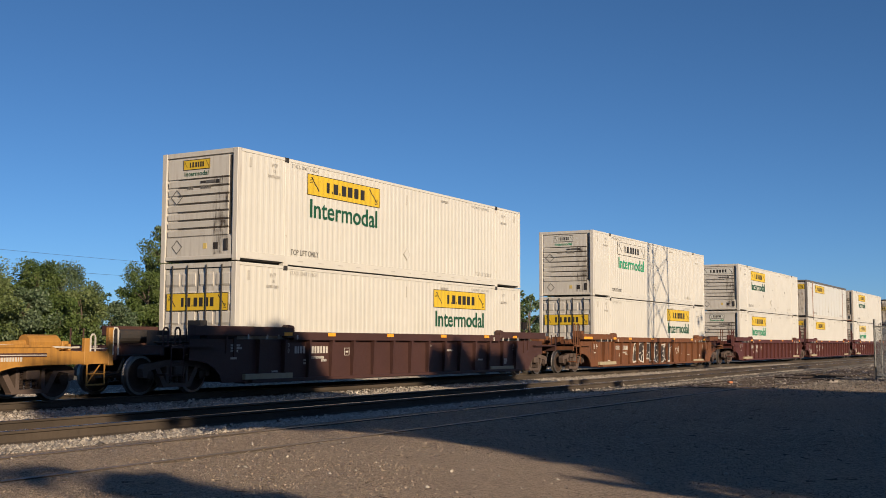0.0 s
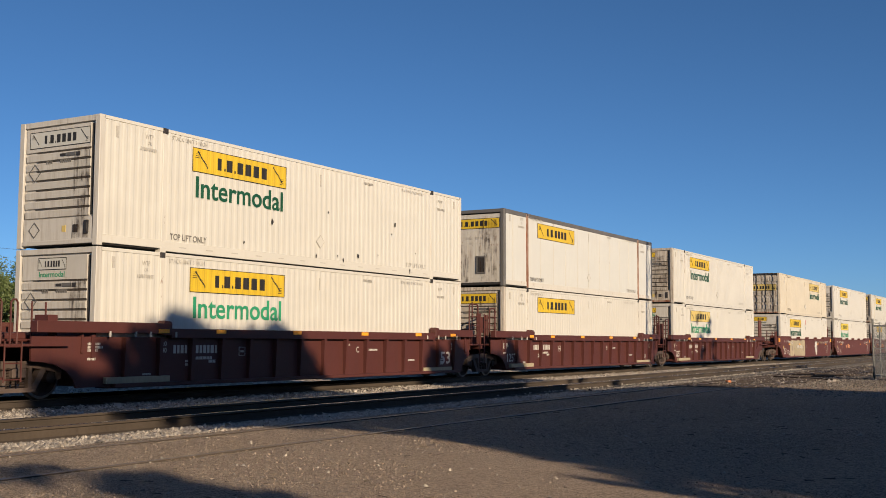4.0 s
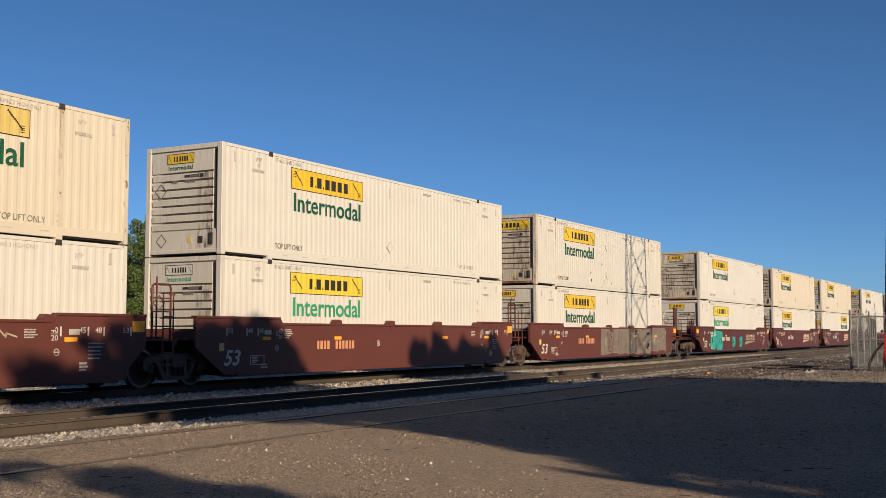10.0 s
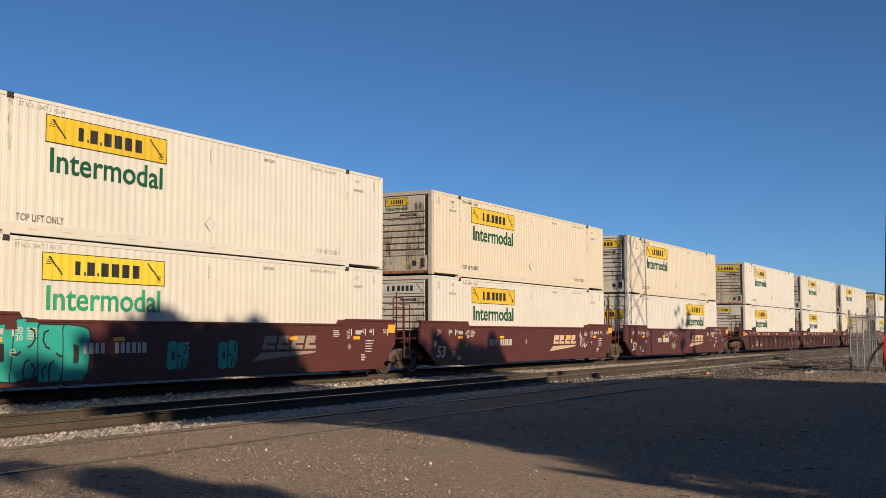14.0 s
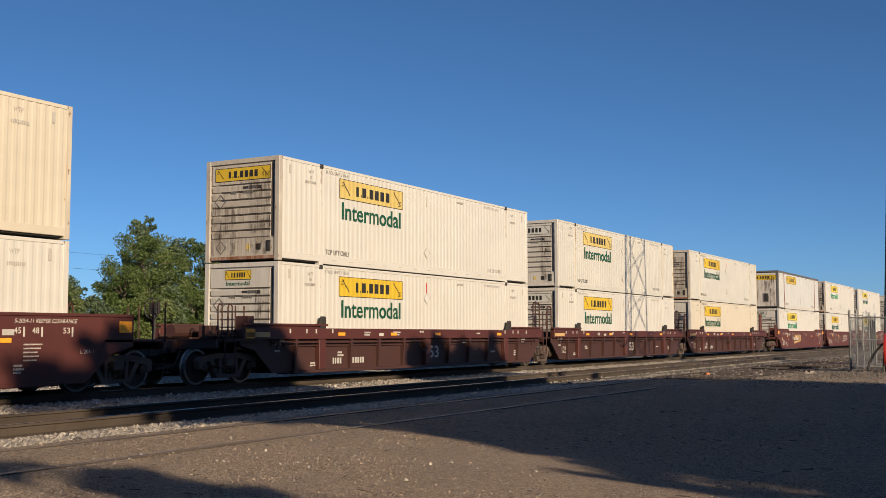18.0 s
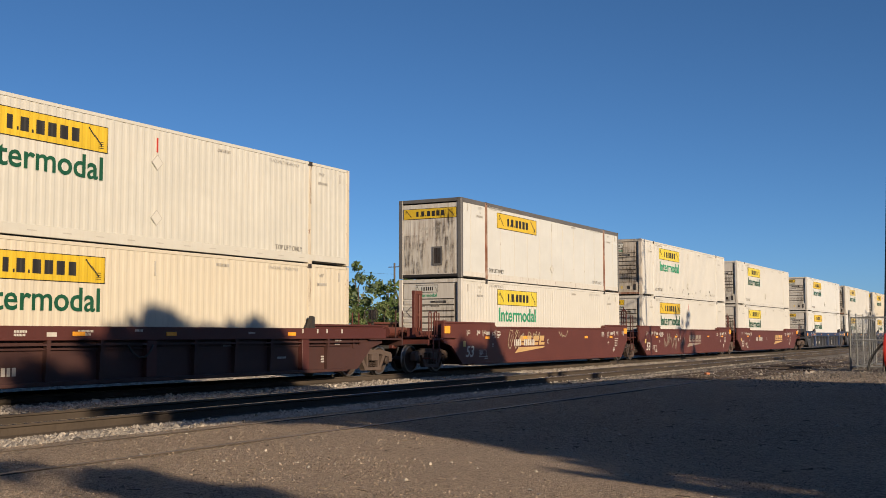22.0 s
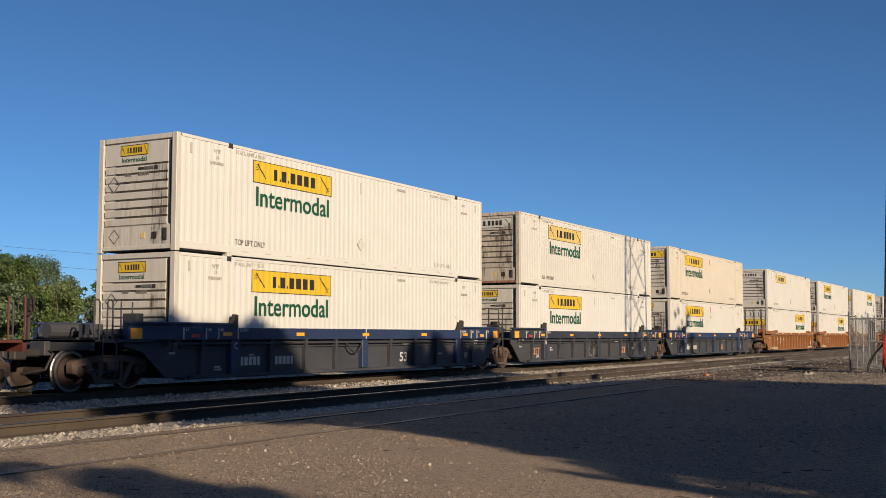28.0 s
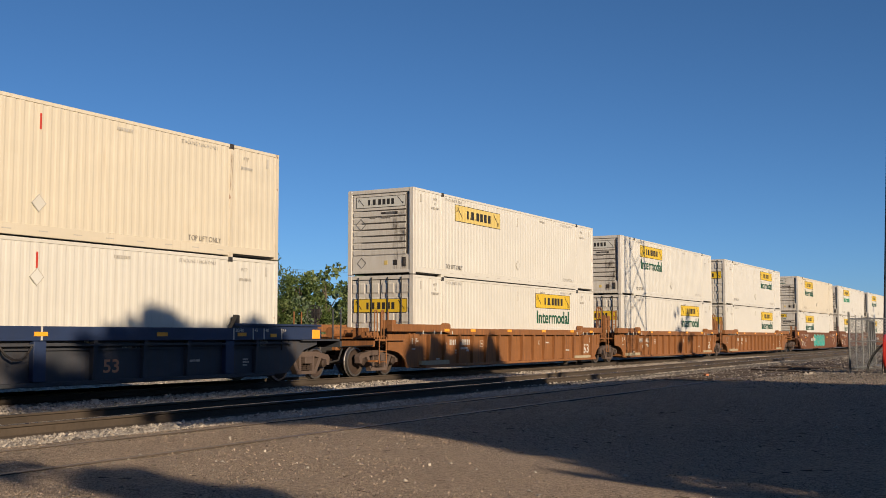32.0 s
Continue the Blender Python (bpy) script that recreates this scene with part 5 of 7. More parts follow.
                put("post", shared("pole:a", lambda: rods(((-1.16, CW - 0.20, 1.12), (-1.16, CW - 0.20, 2.62), 0.024))), coat)
                put("guard_frame", shared("guard:far", lambda: guard_frame(-1.70, 0.30, 0.55, 2.3)), coat, "upright guard frame at the joint")
            elif kind != "smooth":
                put("guard_frame", shared("guard:front", lambda: guard_frame(-0.92, 0.12, 0.42, 2.42)), coat, "upright guard frame at the joint")
            if kind == "ribbed" and not rear:
                put("joint_bracket", shared("joint_bracket:", lambda: boxes((-1.12, -0.98, 0.42, 0.56, 1.14, 2.25), (-0.56, -0.42, 0.42, 0.56, 1.14, 2.2), (-0.98, -0.56, 0.46, 0.52, 1.55, 2.12), bevel=0.01)), coat, "tall steel bracket with a plate")
    truck(c, FRONT_TRUCK if front_end else JOINT_TRUCK, x0)
    if rear_truck:
        truck(c, REAR_TRUCK, x0)
    return c


def guard_frame(x, y, w, top):
    """Bent-pipe frame with rungs, standing along the car."""
    bm = bmesh.new()
    limb(bm, [(x, y, 1.1), (x, y, top - 0.07), (x + 0.06, y, top), (x + w - 0.06, y, top), (x + w, y, top - 0.07), (x + w, y, 1.1)], 0.030, 0.030, 6)
    for z in (1.45, 1.80, 2.12):
        rod(bm, (x, y, z), (x + w, y, z), 0.017, 5)
    return bm


def guide_block(tall, slim=False):
    bm = bmesh.new()
    if slim:
        prism(bm, [(-0.20, 1.42), (0.12, 1.42), (0.12, tall), (0.02, tall + 0.02), (-0.02, tall - 0.10)], -OUT - 0.01, -0.10)
        box(bm, 0.02, 0.12, -OUT + 0.02, -0.02, 1.42, tall - 0.05)
        return bm
    prism(bm, [(-0.14, 1.35), (0.16, 1.35), (0.10, tall), (-0.10, tall + 0.02), (-0.16, tall - 0.06)], -OUT - 0.01, -0.03)
    return bm


def coupler():
    bm = boxes((-3.35, -2.85, CW / 2 - 0.09, CW / 2 + 0.09, 0.78, 0.95), (-3.66, -3.32, CW / 2 - 0.2, CW / 2 + 0.14, 0.72, 1.0), bevel=0.03)
    rod(bm, (-2.8, CW / 2 - 0.4, 0.85), (-3.0, CW / 2 - 0.4, 0.5), 0.03)
    rod(bm, (-3.0, CW / 2 - 0.4, 0.5), (-3.6, CW / 2 - 0.35, 0.42), 0.03)
    rod(bm, (-2.8, -OUT, 0.95), (-2.8, CW / 2, 0.9), 0.018)
    return bm


def hoop(x, y, z0, z1, w):
    """An upright grab iron: two legs and a bent top as one rod."""
    pts = [(x, y, z0), (x, y, z1 - 0.06), (x + 0.04, y, z1), (x + w - 0.04, y, z1), (x + w, y, z1 - 0.06), (x + w, y, z0)]
    bm = bmesh.new()
    limb(bm, pts, 0.022, 0.022, 6)
    return bm


def limb(bm, pts, r0, r1, n=7):
    """A bent, tapering rod through pts."""
    rings = []
    for i, p in enumerate(pts):
        p = Vector(p)
        t = (Vector(pts[min(i + 1, len(pts) - 1)]) - Vector(pts[max(i - 1, 0)])).normalized()
        u = t.orthogonal().normalized() if i == 0 or abs(t.dot(w)) > 0.98 else (w - t * w.dot(t)).normalized()
        w = u
        v = t.cross(u)
        r = r0 + (r1 - r0) * i / (len(pts) - 1)
        rings.append([bm.verts.new(p + r * (math.cos(2 * math.pi * k / n) * u + math.sin(2 * math.pi * k / n) * v)) for k in range(n)])
    for a, b in zip(rings, rings[1:]):
        for k in range(n):
            bm.faces.new((a[k], a[(k + 1) % n], b[(k + 1) % n], b[k]))
    bm.faces.new(rings[0][::-1])
    bm.faces.new(rings[-1])


def ladder():
    rows = [((-2.45, -OUT - 0.02, 0.45 + 0.32 * i), (-2.05, -OUT - 0.02, 0.45 + 0.32 * i), 0.013) for i in range(3)]
    rows += [((-2.45, -OUT - 0.02, 0.4), (-2.45, -OUT - 0.02, 1.2), 0.018), ((-2.05, -OUT - 0.02, 0.4), (-2.05, -OUT - 0.02, 1.2), 0.018)]
    return rods(*rows)


def brake_gear():
    bm = rods(((-2.3, 1.7, 1.36), (-1.1, 1.7, 1.36), 0.17), n=12)
    rod(bm, (-2.2, 0.5, 1.28), (-1.3, 0.5, 1.28), 0.10, 10)
    rod(bm, (-2.6, 0.2, 1.22), (-0.9, 0.2, 1.22), 0.03)
    box(bm, -1.9, -1.5, 0.75, 1.1, 1.15, 1.5)
    box(bm, -1.15, -0.9, 0.1, 0.5, 1.15, 1.75)
    return bm


def brake_wheel():
    bm = bmesh.new()
    n, r = 16, 0.27
    c = Vector((-2.45, 2.2, 1.95))
    for i in range(n):
        a, b = 2 * math.pi * i / n, 2 * math.pi * (i + 1) / n
        rod(bm, c + Vector((0, r * math.cos(a), r * math.sin(a))), c + Vector((0, r * math.cos(b), r * math.sin(b))), 0.016, 5)
    for i in range(4):
        a = math.pi * i / 4
        rod(bm, c + Vector((0, r * math.cos(a), r * math.sin(a))), c - Vector((0, r * math.cos(a), r * math.sin(a))), 0.01, 4)
    rod(bm, (-2.38, 2.2, 1.12), (-2.38, 2.2, 2.05), 0.05)
    box(bm, -2.44, -2.3, 2.08, 2.32, 1.8, 2.1)
    return bm


def amber_car(x0, label):
    """Empty bright well car: low sides that arch over the trucks, reservoir, posts and steps at its ends."""
    c = thing("well_car", pose(x0, NEAR_FACE, 0), label, "well car", "well cars of the train")
    turn = pose(CL, CW, 0, 0, 0, 180)

    def arch(r):
        return [(r - 2.55, 0.24), (r - 2.45, 0.40), (r - 2.30, 0.56), (r - 2.05, 0.66), (r - 1.75, 0.72), (r - 1.2, 0.75)]
    R = 18.7
    low = arch(R - 0.25)
    prof = [(CL - 19.2, 0.76)] + [(CL - x, z) for x, z in low[::-1]] + low + [(19.2, 0.76), (19.2, 1.02), (R - 0.9, 1.02), (R - 1.1, 1.13), (CL - R + 1.1, 1.13), (CL - R + 0.9, 1.02), (CL - 19.2, 1.02)]
    for s in (0, 1):
        bm = bmesh.new()
        prism(bm, prof, -OUT, -OUT + 0.08)
        o = part("side_plate", bm, AMBER, c, "arched amber side plate")
        q = part("top_chord", boxes((CL - R + 1.15, R - 1.15, -OUT - 0.03, -OUT + 0.20, 1.10, 1.16), bevel=0.01), AMBER, c)
        w = part("stripe", boxes((CL - R + 2.2, R - 1.25, -OUT - 0.006, -OUT, 0.945, 0.965)), STENCIL, c, "white painted line")
        k = part("stripe", boxes((CL - R + 2.2, R - 1.25, -OUT - 0.008, -OUT, 0.965, 0.995), (CL - R + 2.2, R - 1.25, -OUT - 0.008, -OUT, 0.915, 0.945)), BROWN, c, "dark painted line")
        p = part("stencil", bars([(R - 2.4, 0.83, 9)], -OUT - 0.005, 0.09), STENCIL, c)
        if s:
            for e in (o, q, w, k, p):
                e.matrix_basis = turn
    part("well_floor", boxes((0.2, CL - 0.2, -0.1, 0.3, 0.24, 0.34), (0.2, CL - 0.2, CW - 0.3, CW + 0.1, 0.24, 0.34), (0.2, 0.6, 0.3, CW - 0.3, 0.24, 0.34), (7.8, 8.3, 0.3, CW - 0.3, 0.24, 0.34), (CL - 0.6, CL - 0.2, 0.3, CW - 0.3, 0.24, 0.34)), AMBER, c)
    for rear in (0, 1):
        def put(name, bm, mat, label=""):
            o = part(name, bm, mat, c, label)
            if not rear:
                o.matrix_basis = turn
            return o
        put("bulkhead", boxes((CL + 0.02, CL + 0.10, -0.12, CW + 0.12, 0.34, 1.12)), AMBER)
        put("centre_sill", boxes((CL + 0.1, R + 0.55, CW / 2 - 0.26, CW / 2 + 0.26, 0.78, 1.04), bevel=0.015), BROWN)
        put("end_deck", boxes((CL + 0.1, 19.2, -OUT + 0.09, CW + OUT - 0.09, 0.99, 1.03), (19.1, 19.2, -OUT + 0.09, CW + OUT - 0.09, 0.78, 1.0)), AMBER)
        put("reservoir", rods(((R - 1.4, 0.3, 1.20), (R - 0.62, 0.3, 1.20), 0.17), ((R - 0.62, 0.3, 1.20), (R - 0.54, 0.3, 1.20), 0.11), ((R - 2.1, 0.3, 1.12), (R - 1.4, 0.3, 1.18), 0.09), n=14), AMBER, "amber brake reservoir")
        put("brake_valve", boxes((R - 0.50, R - 0.32, 0.2, 0.55, 1.03, 1.24), (R - 0.45, R - 0.38, 0.05, 0.2, 1.03, 1.18), bevel=0.02), AMBER)
        put("brake_pipe", rods(((R - 2.6, 0.05, 1.16), (R - 0.4, 0.05, 1.10), 0.022), ((R - 0.4, 0.05, 1.10), (19.0, 0.05, 1.12), 0.022)), STENCIL)
        put("deck_rail", boxes((R - 3.2, R - 0.7, CW - 0.2, CW + OUT, 1.30, 1.38), (R - 3.1, R - 3.0, CW - 0.1, CW + 0.1, 1.0, 1.3), (R - 0.9, R - 0.8, CW - 0.1, CW + 0.1, 1.0, 1.3), bevel=0.01), BROWN, "dark raised rail on the far side")
        put("post", boxes((R - 0.28, R - 0.14, -OUT - 0.01, -OUT + 0.09, 0.74, 1.30), bevel=0.012), AMBER, "amber end post")
        put("post", boxes((R + 0.38, R + 0.52, -OUT - 0.01, -OUT + 0.09, 0.72, 1.53), bevel=0.012), AMBER, "tall amber end post")
        put("grab_iron", hoop(R - 0.12, -OUT, 1.02, 1.38, 0.13), STENCIL, "white grab iron")
        put("grab_iron", hoop(R + 0.50, -OUT, 0.95, 1.53, 0.15), STENCIL, "white grab iron")
        put("handrail", rods(((R - 0.1, -OUT, 1.08), (R + 0.34, -OUT, 1.08), 0.014)), STENCIL)
        put("step", rods(((R - 0.2, -OUT, 0.75), (R - 0.2, -OUT, 0.31), 0.02), ((R + 0.28, -OUT, 0.75), (R + 0.28, -OUT, 0.31), 0.02), ((R - 0.2, -OUT, 0.32), (R + 0.28, -OUT, 0.32), 0.02), ((R - 0.2, -OUT, 0.55), (R + 0.28, -OUT, 0.55), 0.016), ((R - 0.2, -OUT, 0.34), (R + 0.28, -OUT + 0.1, 0.78), 0.016)), AMBER, "hanging steps")
        put("coupler", boxes((R + 0.5, R + 1.0, CW / 2 - 0.09, CW / 2 + 0.09, 0.78, 0.95), (R + 0.95, R + 1.2, CW / 2 - 0.2, CW / 2 + 0.14, 0.72, 1.0), bevel=0.03), DARK_STEEL, "dark cast coupler")
    truck(c, CL - 17.4, x0)
    truck(c, 17.4, x0)
    return c


# ---------------------------------------------------------------- emblems and spray paint on the car sides
def swoosh(car, x, tone):
    """Slanted block emblem with a wedge below it."""
    bm = bmesh.new()
    y = -OUT - 0.005
    for i in range(4):
        a, k = x + i * 0.62, 0.35
        for lo, hi, s0, s1 in ((0.86, 1.22, 0.0, 0.17), (0.86, 0.96, 0.17, 0.53), (1.02, 1.22, 0.17, 0.53 - 0.10 * (i % 2))):
            bm.faces.new([bm.verts.new((a + q + k * (z - 0.86), y, z)) for q, z in ((s0, lo), (s1, lo), (s1, hi), (s0, hi))])
    bm.faces.new([bm.verts.new(p) for p in ((x - 0.40, y, 0.56), (x - 0.02, y, 0.78), (x + 2.45, y, 0.80), (x + 2.3, y, 0.74))])
    part("emblem", bm, tone, car, "slanted block emblem with a wedge")


def blob(bm, x, z, w, h, y, rng, n=16, rough=0.16):
    vs = []
    for i in range(n):
        a = 2 * math.pi * i / n
        k = 1 + rng.uniform(-rough, rough)
        c, s = math.cos(a), math.sin(a)
        vs.append(bm.verts.new((x + 0.5 * w * k * math.copysign(abs(c) ** 0.6, c), y, z + 0.5 * h * k * math.copysign(abs(s) ** 0.6, s))))
    bm.faces.new(vs)


def tag_strokes(bm, x0, x1, z0, z1, n, y, rng, r=0.02):
    p = None
    for i in range(n):
        q = Vector((x0 + (x1 - x0) * i / (n - 1) + rng.uniform(-0.1, 0.1), y, rng.uniform(z0, z1)))
        if p is not None:
            d = (q - p).normalized()
            s = Vector((-d.z, 0, d.x)) * r
            bm.faces.new([bm.verts.new(v) for v in (p - s, q - s, q + s, p + s)])
        p = q


def ribbon(bm, pts, w, y):
    """A flat band of width w through points of the x-z plane."""
    lo, hi = [], []
    for i, (x, z) in enumerate(pts):
        x0, z0 = pts[max(i - 1, 0)]
        x1, z1 = pts[min(i + 1, len(pts) - 1)]
        d = Vector((x1 - x0, 0, z1 - z0)).normalized()
        s = Vector((-d.z, 0, d.x)) * w / 2
        lo.append(bm.verts.new(Vector((x, y, z)) - s))
        hi.append(bm.verts.new(Vector((x, y, z)) + s))
    for i in range(len(pts) - 1):
        bm.faces.new((lo[i], lo[i + 1], hi[i + 1], hi[i]))


def graffiti(car, x0, x1, z0, z1, n, fill, line, seed, kind="smooth", label="bulging spray-painted shapes", solid=True, width=0.17):
    """Abstract sprayed forms: a filled cloud, then thick outlined strokes that spell nothing."""
    rng = random.Random(seed)
    y = -OUT - 0.004 if kind == "smooth" else -OUT + 0.126
    cloud, edge, stroke = bmesh.new(), bmesh.new(), bmesh.new()
    w, h = (x1 - x0) / n, z1 - z0
    for i in range(n):
        a, b = x0 + w * i, x0 + w * (i + 1)
        if solid:
            blob(cloud, (a + b) / 2, (z0 + z1) / 2, w * 1.12, h, y - 0.0005 * (i % 2), rng, 18, 0.05)
        for k in range(3):
            kx = lambda f: a + w * (0.12 + 0.76 * f)
            kz = lambda f: z0 + h * (0.08 + 0.84 * f)
            pts, m = [], 14
            ph, turns, amp = rng.uniform(0, 6.28), rng.choice((0.6, 0.9, 1.3)), rng.uniform(0.3, 0.5)
            for j in range(m + 1):
                f = j / m
                pts.append((kx(min(1, max(0, 0.5 + amp * math.cos(ph + turns * 6.28 * f) * (1 - 0.3 * f)))), kz(f if k == 1 else 1 - f if k == 2 else 0.5 + 0.46 * math.sin(ph * 2 + 5.5 * f))))
            ribbon(edge, pts, width + 0.07, y - 0.002 - 0.001 * (3 * i + k) / n)
            ribbon(stroke, pts, width - 0.02, y - 0.0045 - 0.001 * (3 * i + k) / n)
    g = part("spray_paint", stroke, fill, car, label)
    part("outline", edge, line, g)
    if solid:
        part("spray_cloud", cloud, fill, g)
    else:
        cloud.free()


def bulges(car, x0, x1, z0, z1, n, fill, line, seed, kind="smooth", label="bulging spray-painted shapes", rough=0.07, square=0.45, edge=0.03):
    """Fat overlapping sprayed forms with a dark rim and a dark eye; they spell nothing."""
    rng = random.Random(seed)
    y = -OUT - 0.004 if kind == "smooth" else -OUT + 0.126
    w, h = (x1 - x0) / n, z1 - z0

    def form(bm, cx, cz, a, b, yy, seed2):
        r = random.Random(seed2)
        vs = []
        k1, k2, p1, p2 = r.uniform(0.03, rough), r.uniform(0.02, rough), r.uniform(0, 6.28), r.uniform(0, 6.28)
        for i in range(28):
            t = 2 * math.pi * i / 28
            q = 1 + k1 * math.cos(2 * t + p1) + k2 * math.cos(3 * t + p2)
            c, s = math.cos(t), math.sin(t)
            vs.append(bm.verts.new((cx + a * q * math.copysign(abs(c) ** square, c), yy, cz + b * q * math.copysign(abs(s) ** square, s))))
        bm.faces.new(vs)
    for i in range(n):
        cx, cz = x0 + w * (i + 0.5), (z0 + z1) / 2 + rng.uniform(-0.04, 0.04) * h
        hh = h * rng.uniform(0.44, 0.5)
        yy = y - 0.0012 * i
        rim, body, eye = bmesh.new(), bmesh.new(), bmesh.new()
        form(rim, cx, cz, w * 0.56 + edge, hh + edge, yy, seed + i)
        form(body, cx, cz, w * 0.56, hh, yy - 0.0005, seed + i)
        if i % 3 == 0:
            form(eye, cx + 0.02, cz, w * 0.13, hh * 0.32, yy - 0.001, seed + i + 50)
        else:
            s = 1 if i % 2 else -1
            for arc in (((-0.05, -1.0), (-0.10, -0.7), (-0.04, -0.4), (0.12, -0.3)), ((0.05 * s, 0.12), (0.22 * s, 0.2), (0.34 * s, 0.42), (0.30 * s, 0.7), (0.12 * s, 0.78)), ((-0.56 * s, -0.1), (-0.36 * s, -0.14), (-0.2 * s, -0.02)), ((0.3 * s, -0.9), (0.36 * s, -0.6), (0.2 * s, -0.45))):
                ribbon(eye, [(cx + p * w, cz + q * hh) for p, q in arc], 0.045, yy - 0.001)
        g = part("spray_shape", body, fill, car, label)
        part("outline", rim, line, g)
        part("inner_line", eye, line, g)


def scrawl(car, x0, x1, z0, z1, n, tone, seed, kind="smooth", r=0.018):
    bm = bmesh.new()
    y = -OUT - 0.006 if kind == "smooth" else -OUT + 0.124
    tag_strokes(bm, x0, x1, z0, z1, n, y, random.Random(seed), r)
    part("spray_scrawl", bm, tone, car, "thin sprayed scrawl")


# ---------------------------------------------------------------- the train
NEAR_FACE = 18.35
TRAIN = []
BOTTOM_Z, TOP_Z = 0.36, 3.262
DG, LG = GREEN, TEAL_GREEN
# (start x, top: skin, end paint, logo, end, sign, word, faded; bottom: the same)
W_, C_, A_, N_ = WHITE, CREAM, AGED, BRIGHT
E1, E2 = END_CLEAN, END_WHITE
UNITS = [
    (21.27, (W_, E1, "f", "L", "sy", DG, False, 0), (W_, E1, "r", "D", "by", DG, False, 0)),
    (44.60, (W_, E1, "f", "L", "sw", LG, "w", 0), (W_, E1, "r", "D", "by", DG, False, 0)),
    (67.96, (W_, E1, "f", "L", "bw", DG, False, 21), (W_, E1, "f", "L", "sw", LG, False, 0)),
    (87.35, (W_, E2, "f", "S", "by", None, False, 0), (W_, E2, "f", "L", "by", None, False, 0)),
    (106.73, (W_, E2, "f", "L", "sy", DG, False, 0), (W_, E1, "f", "L", "sy", LG, "y", 0)),
    (130.14, (C_, E2, "r", "D", "by", DG, "y", 0), (W_, E1, "f", "L", "sy", DG, False, 0)),
    (149.49, (W_, E1, "f", "L", "sy", DG, False, 0), (W_, E1, "f", "L", "sw", LG, "l", 0)),
    (168.83, (A_, E2, "f", "L", "by", DG, False, 12), (W_, E1, "f", "L", "sy", DG, False, 0)),
    (192.25, (W_, E2, "f", "L", "sy", DG, False, 0), (W_, E1, "f", "L", "sy", LG, "l", 0)),
    (211.53, (C_, E2, "f", "L", "sy", DG, False, 0), (W_, E1, "f", "L", "bw", DG, False, 0)),
    (231.00, (C_, E1, "f", "L", "by", DG, False, 0), (W_, E1, "r", "D", "by", DG, False, 0)),
    (254.40, (W_, E2, "f", "L", "by", DG, "y", 0), (W_, E1, "f", "L", "sy", DG, False, 0)),
    (273.62, (A_, E1, "f", "L", "bw", DG, "y", 0), (W_, E1, "f", "L", "bw", DG, False, 0)),
    (292.95, (A_, E2, "f", "L", "sy", DG, False, 0), (C_, E1, "f", "L", "sw", DG, False, 0)),
    (316.20, (W_, E2, "f", "S", "by", None, False, 0), (W_, E1, "f", "L", "sw", LG, "l", 0)),
    (335.71, (W_, E2, "f", "L", "sw", LG, "l", 23), (W_, E1, "f", "L", "sy", DG, False, 0)),
    (355.05, (W_, E1, "f", "L", "sy", DG, "l", 0), (W_, E1, "f", "L", "sy", DG, "l", 0)),
    (378.43, (N_, E1, "f", "L", "sy", DG, False, 0), (N_, E1, "f", "L", "sy", DG, False, 0)),
    (397.83, (W_, E2, "f", "L", "bw", DG, "y", 0), (N_, E1, "f", "L", "sy", DG, False, 0)),
    (417.20, (C_, E1, "f", "L", "by", DG, False, 0), (W_, E1, "f", "L", "sy", DG, False, 0)),
    (440.56, (W_, E1, "f", "L", "bw", None, "y", 0), (W_, E1, "r", "D", "by", DG, False, 0)),
    (460.40, (W_, E1, "f", "L", "bw", DG, False, 0), (W_, E1, "r", "D", "by", DG, False, 0)),
    (479.75, (W_, E1, "r", "D", "by", DG, False, 0), (W_, E1, "r", "D", "by", DG, False, 0)),
    (502.60, (C_, E1, "f", "L", "sw", DG, False, 0), (W_, E1, "f", "L", "sy", DG, False, 0)),
    (522.00, (W_, E1, "f", "L", "sy", LG, False, 0), (W_, E1, "f", "L", "sy", DG, False, 0)),
    (541.40, (W_, E1, "f", "L", "sy", DG, False, 0), (W_, E1, "f", "L", "sy", DG, False, 0)),
]
SKIN_WORDS = {"new_white_container_paint": "clean white", "white_container_paint": "white", "cream_container_paint": "cream", "aged_container_paint": "stained off-white"}
END_WORDS = {"L": "corrugated container with louvred end", "D": "corrugated container with double doors", "S": "smooth container with rusty posts"}


def describe(spec, upper):
    return f"{SKIN_WORDS[spec[0].name]} {END_WORDS[spec[3]]}, {'stacked on top' if upper else 'in a well car'}"


def build_containers():
    for x, top, low in UNITS:
        for spec, z, upper in ((top, TOP_Z, True), (low, BOTTOM_Z, False)):
            skin, ends, logo, end, sign, word, faded, spots = spec
            c = container(pose(x, NEAR_FACE, z), describe(spec, upper), skin, ends, logo, end, sign, word, faded, not upper, spots, x == 417.20 or (x == 292.95 if upper else x in (130.14, 254.40, 335.71)))
            TRAIN.append((c, x, NEAR_FACE, z))


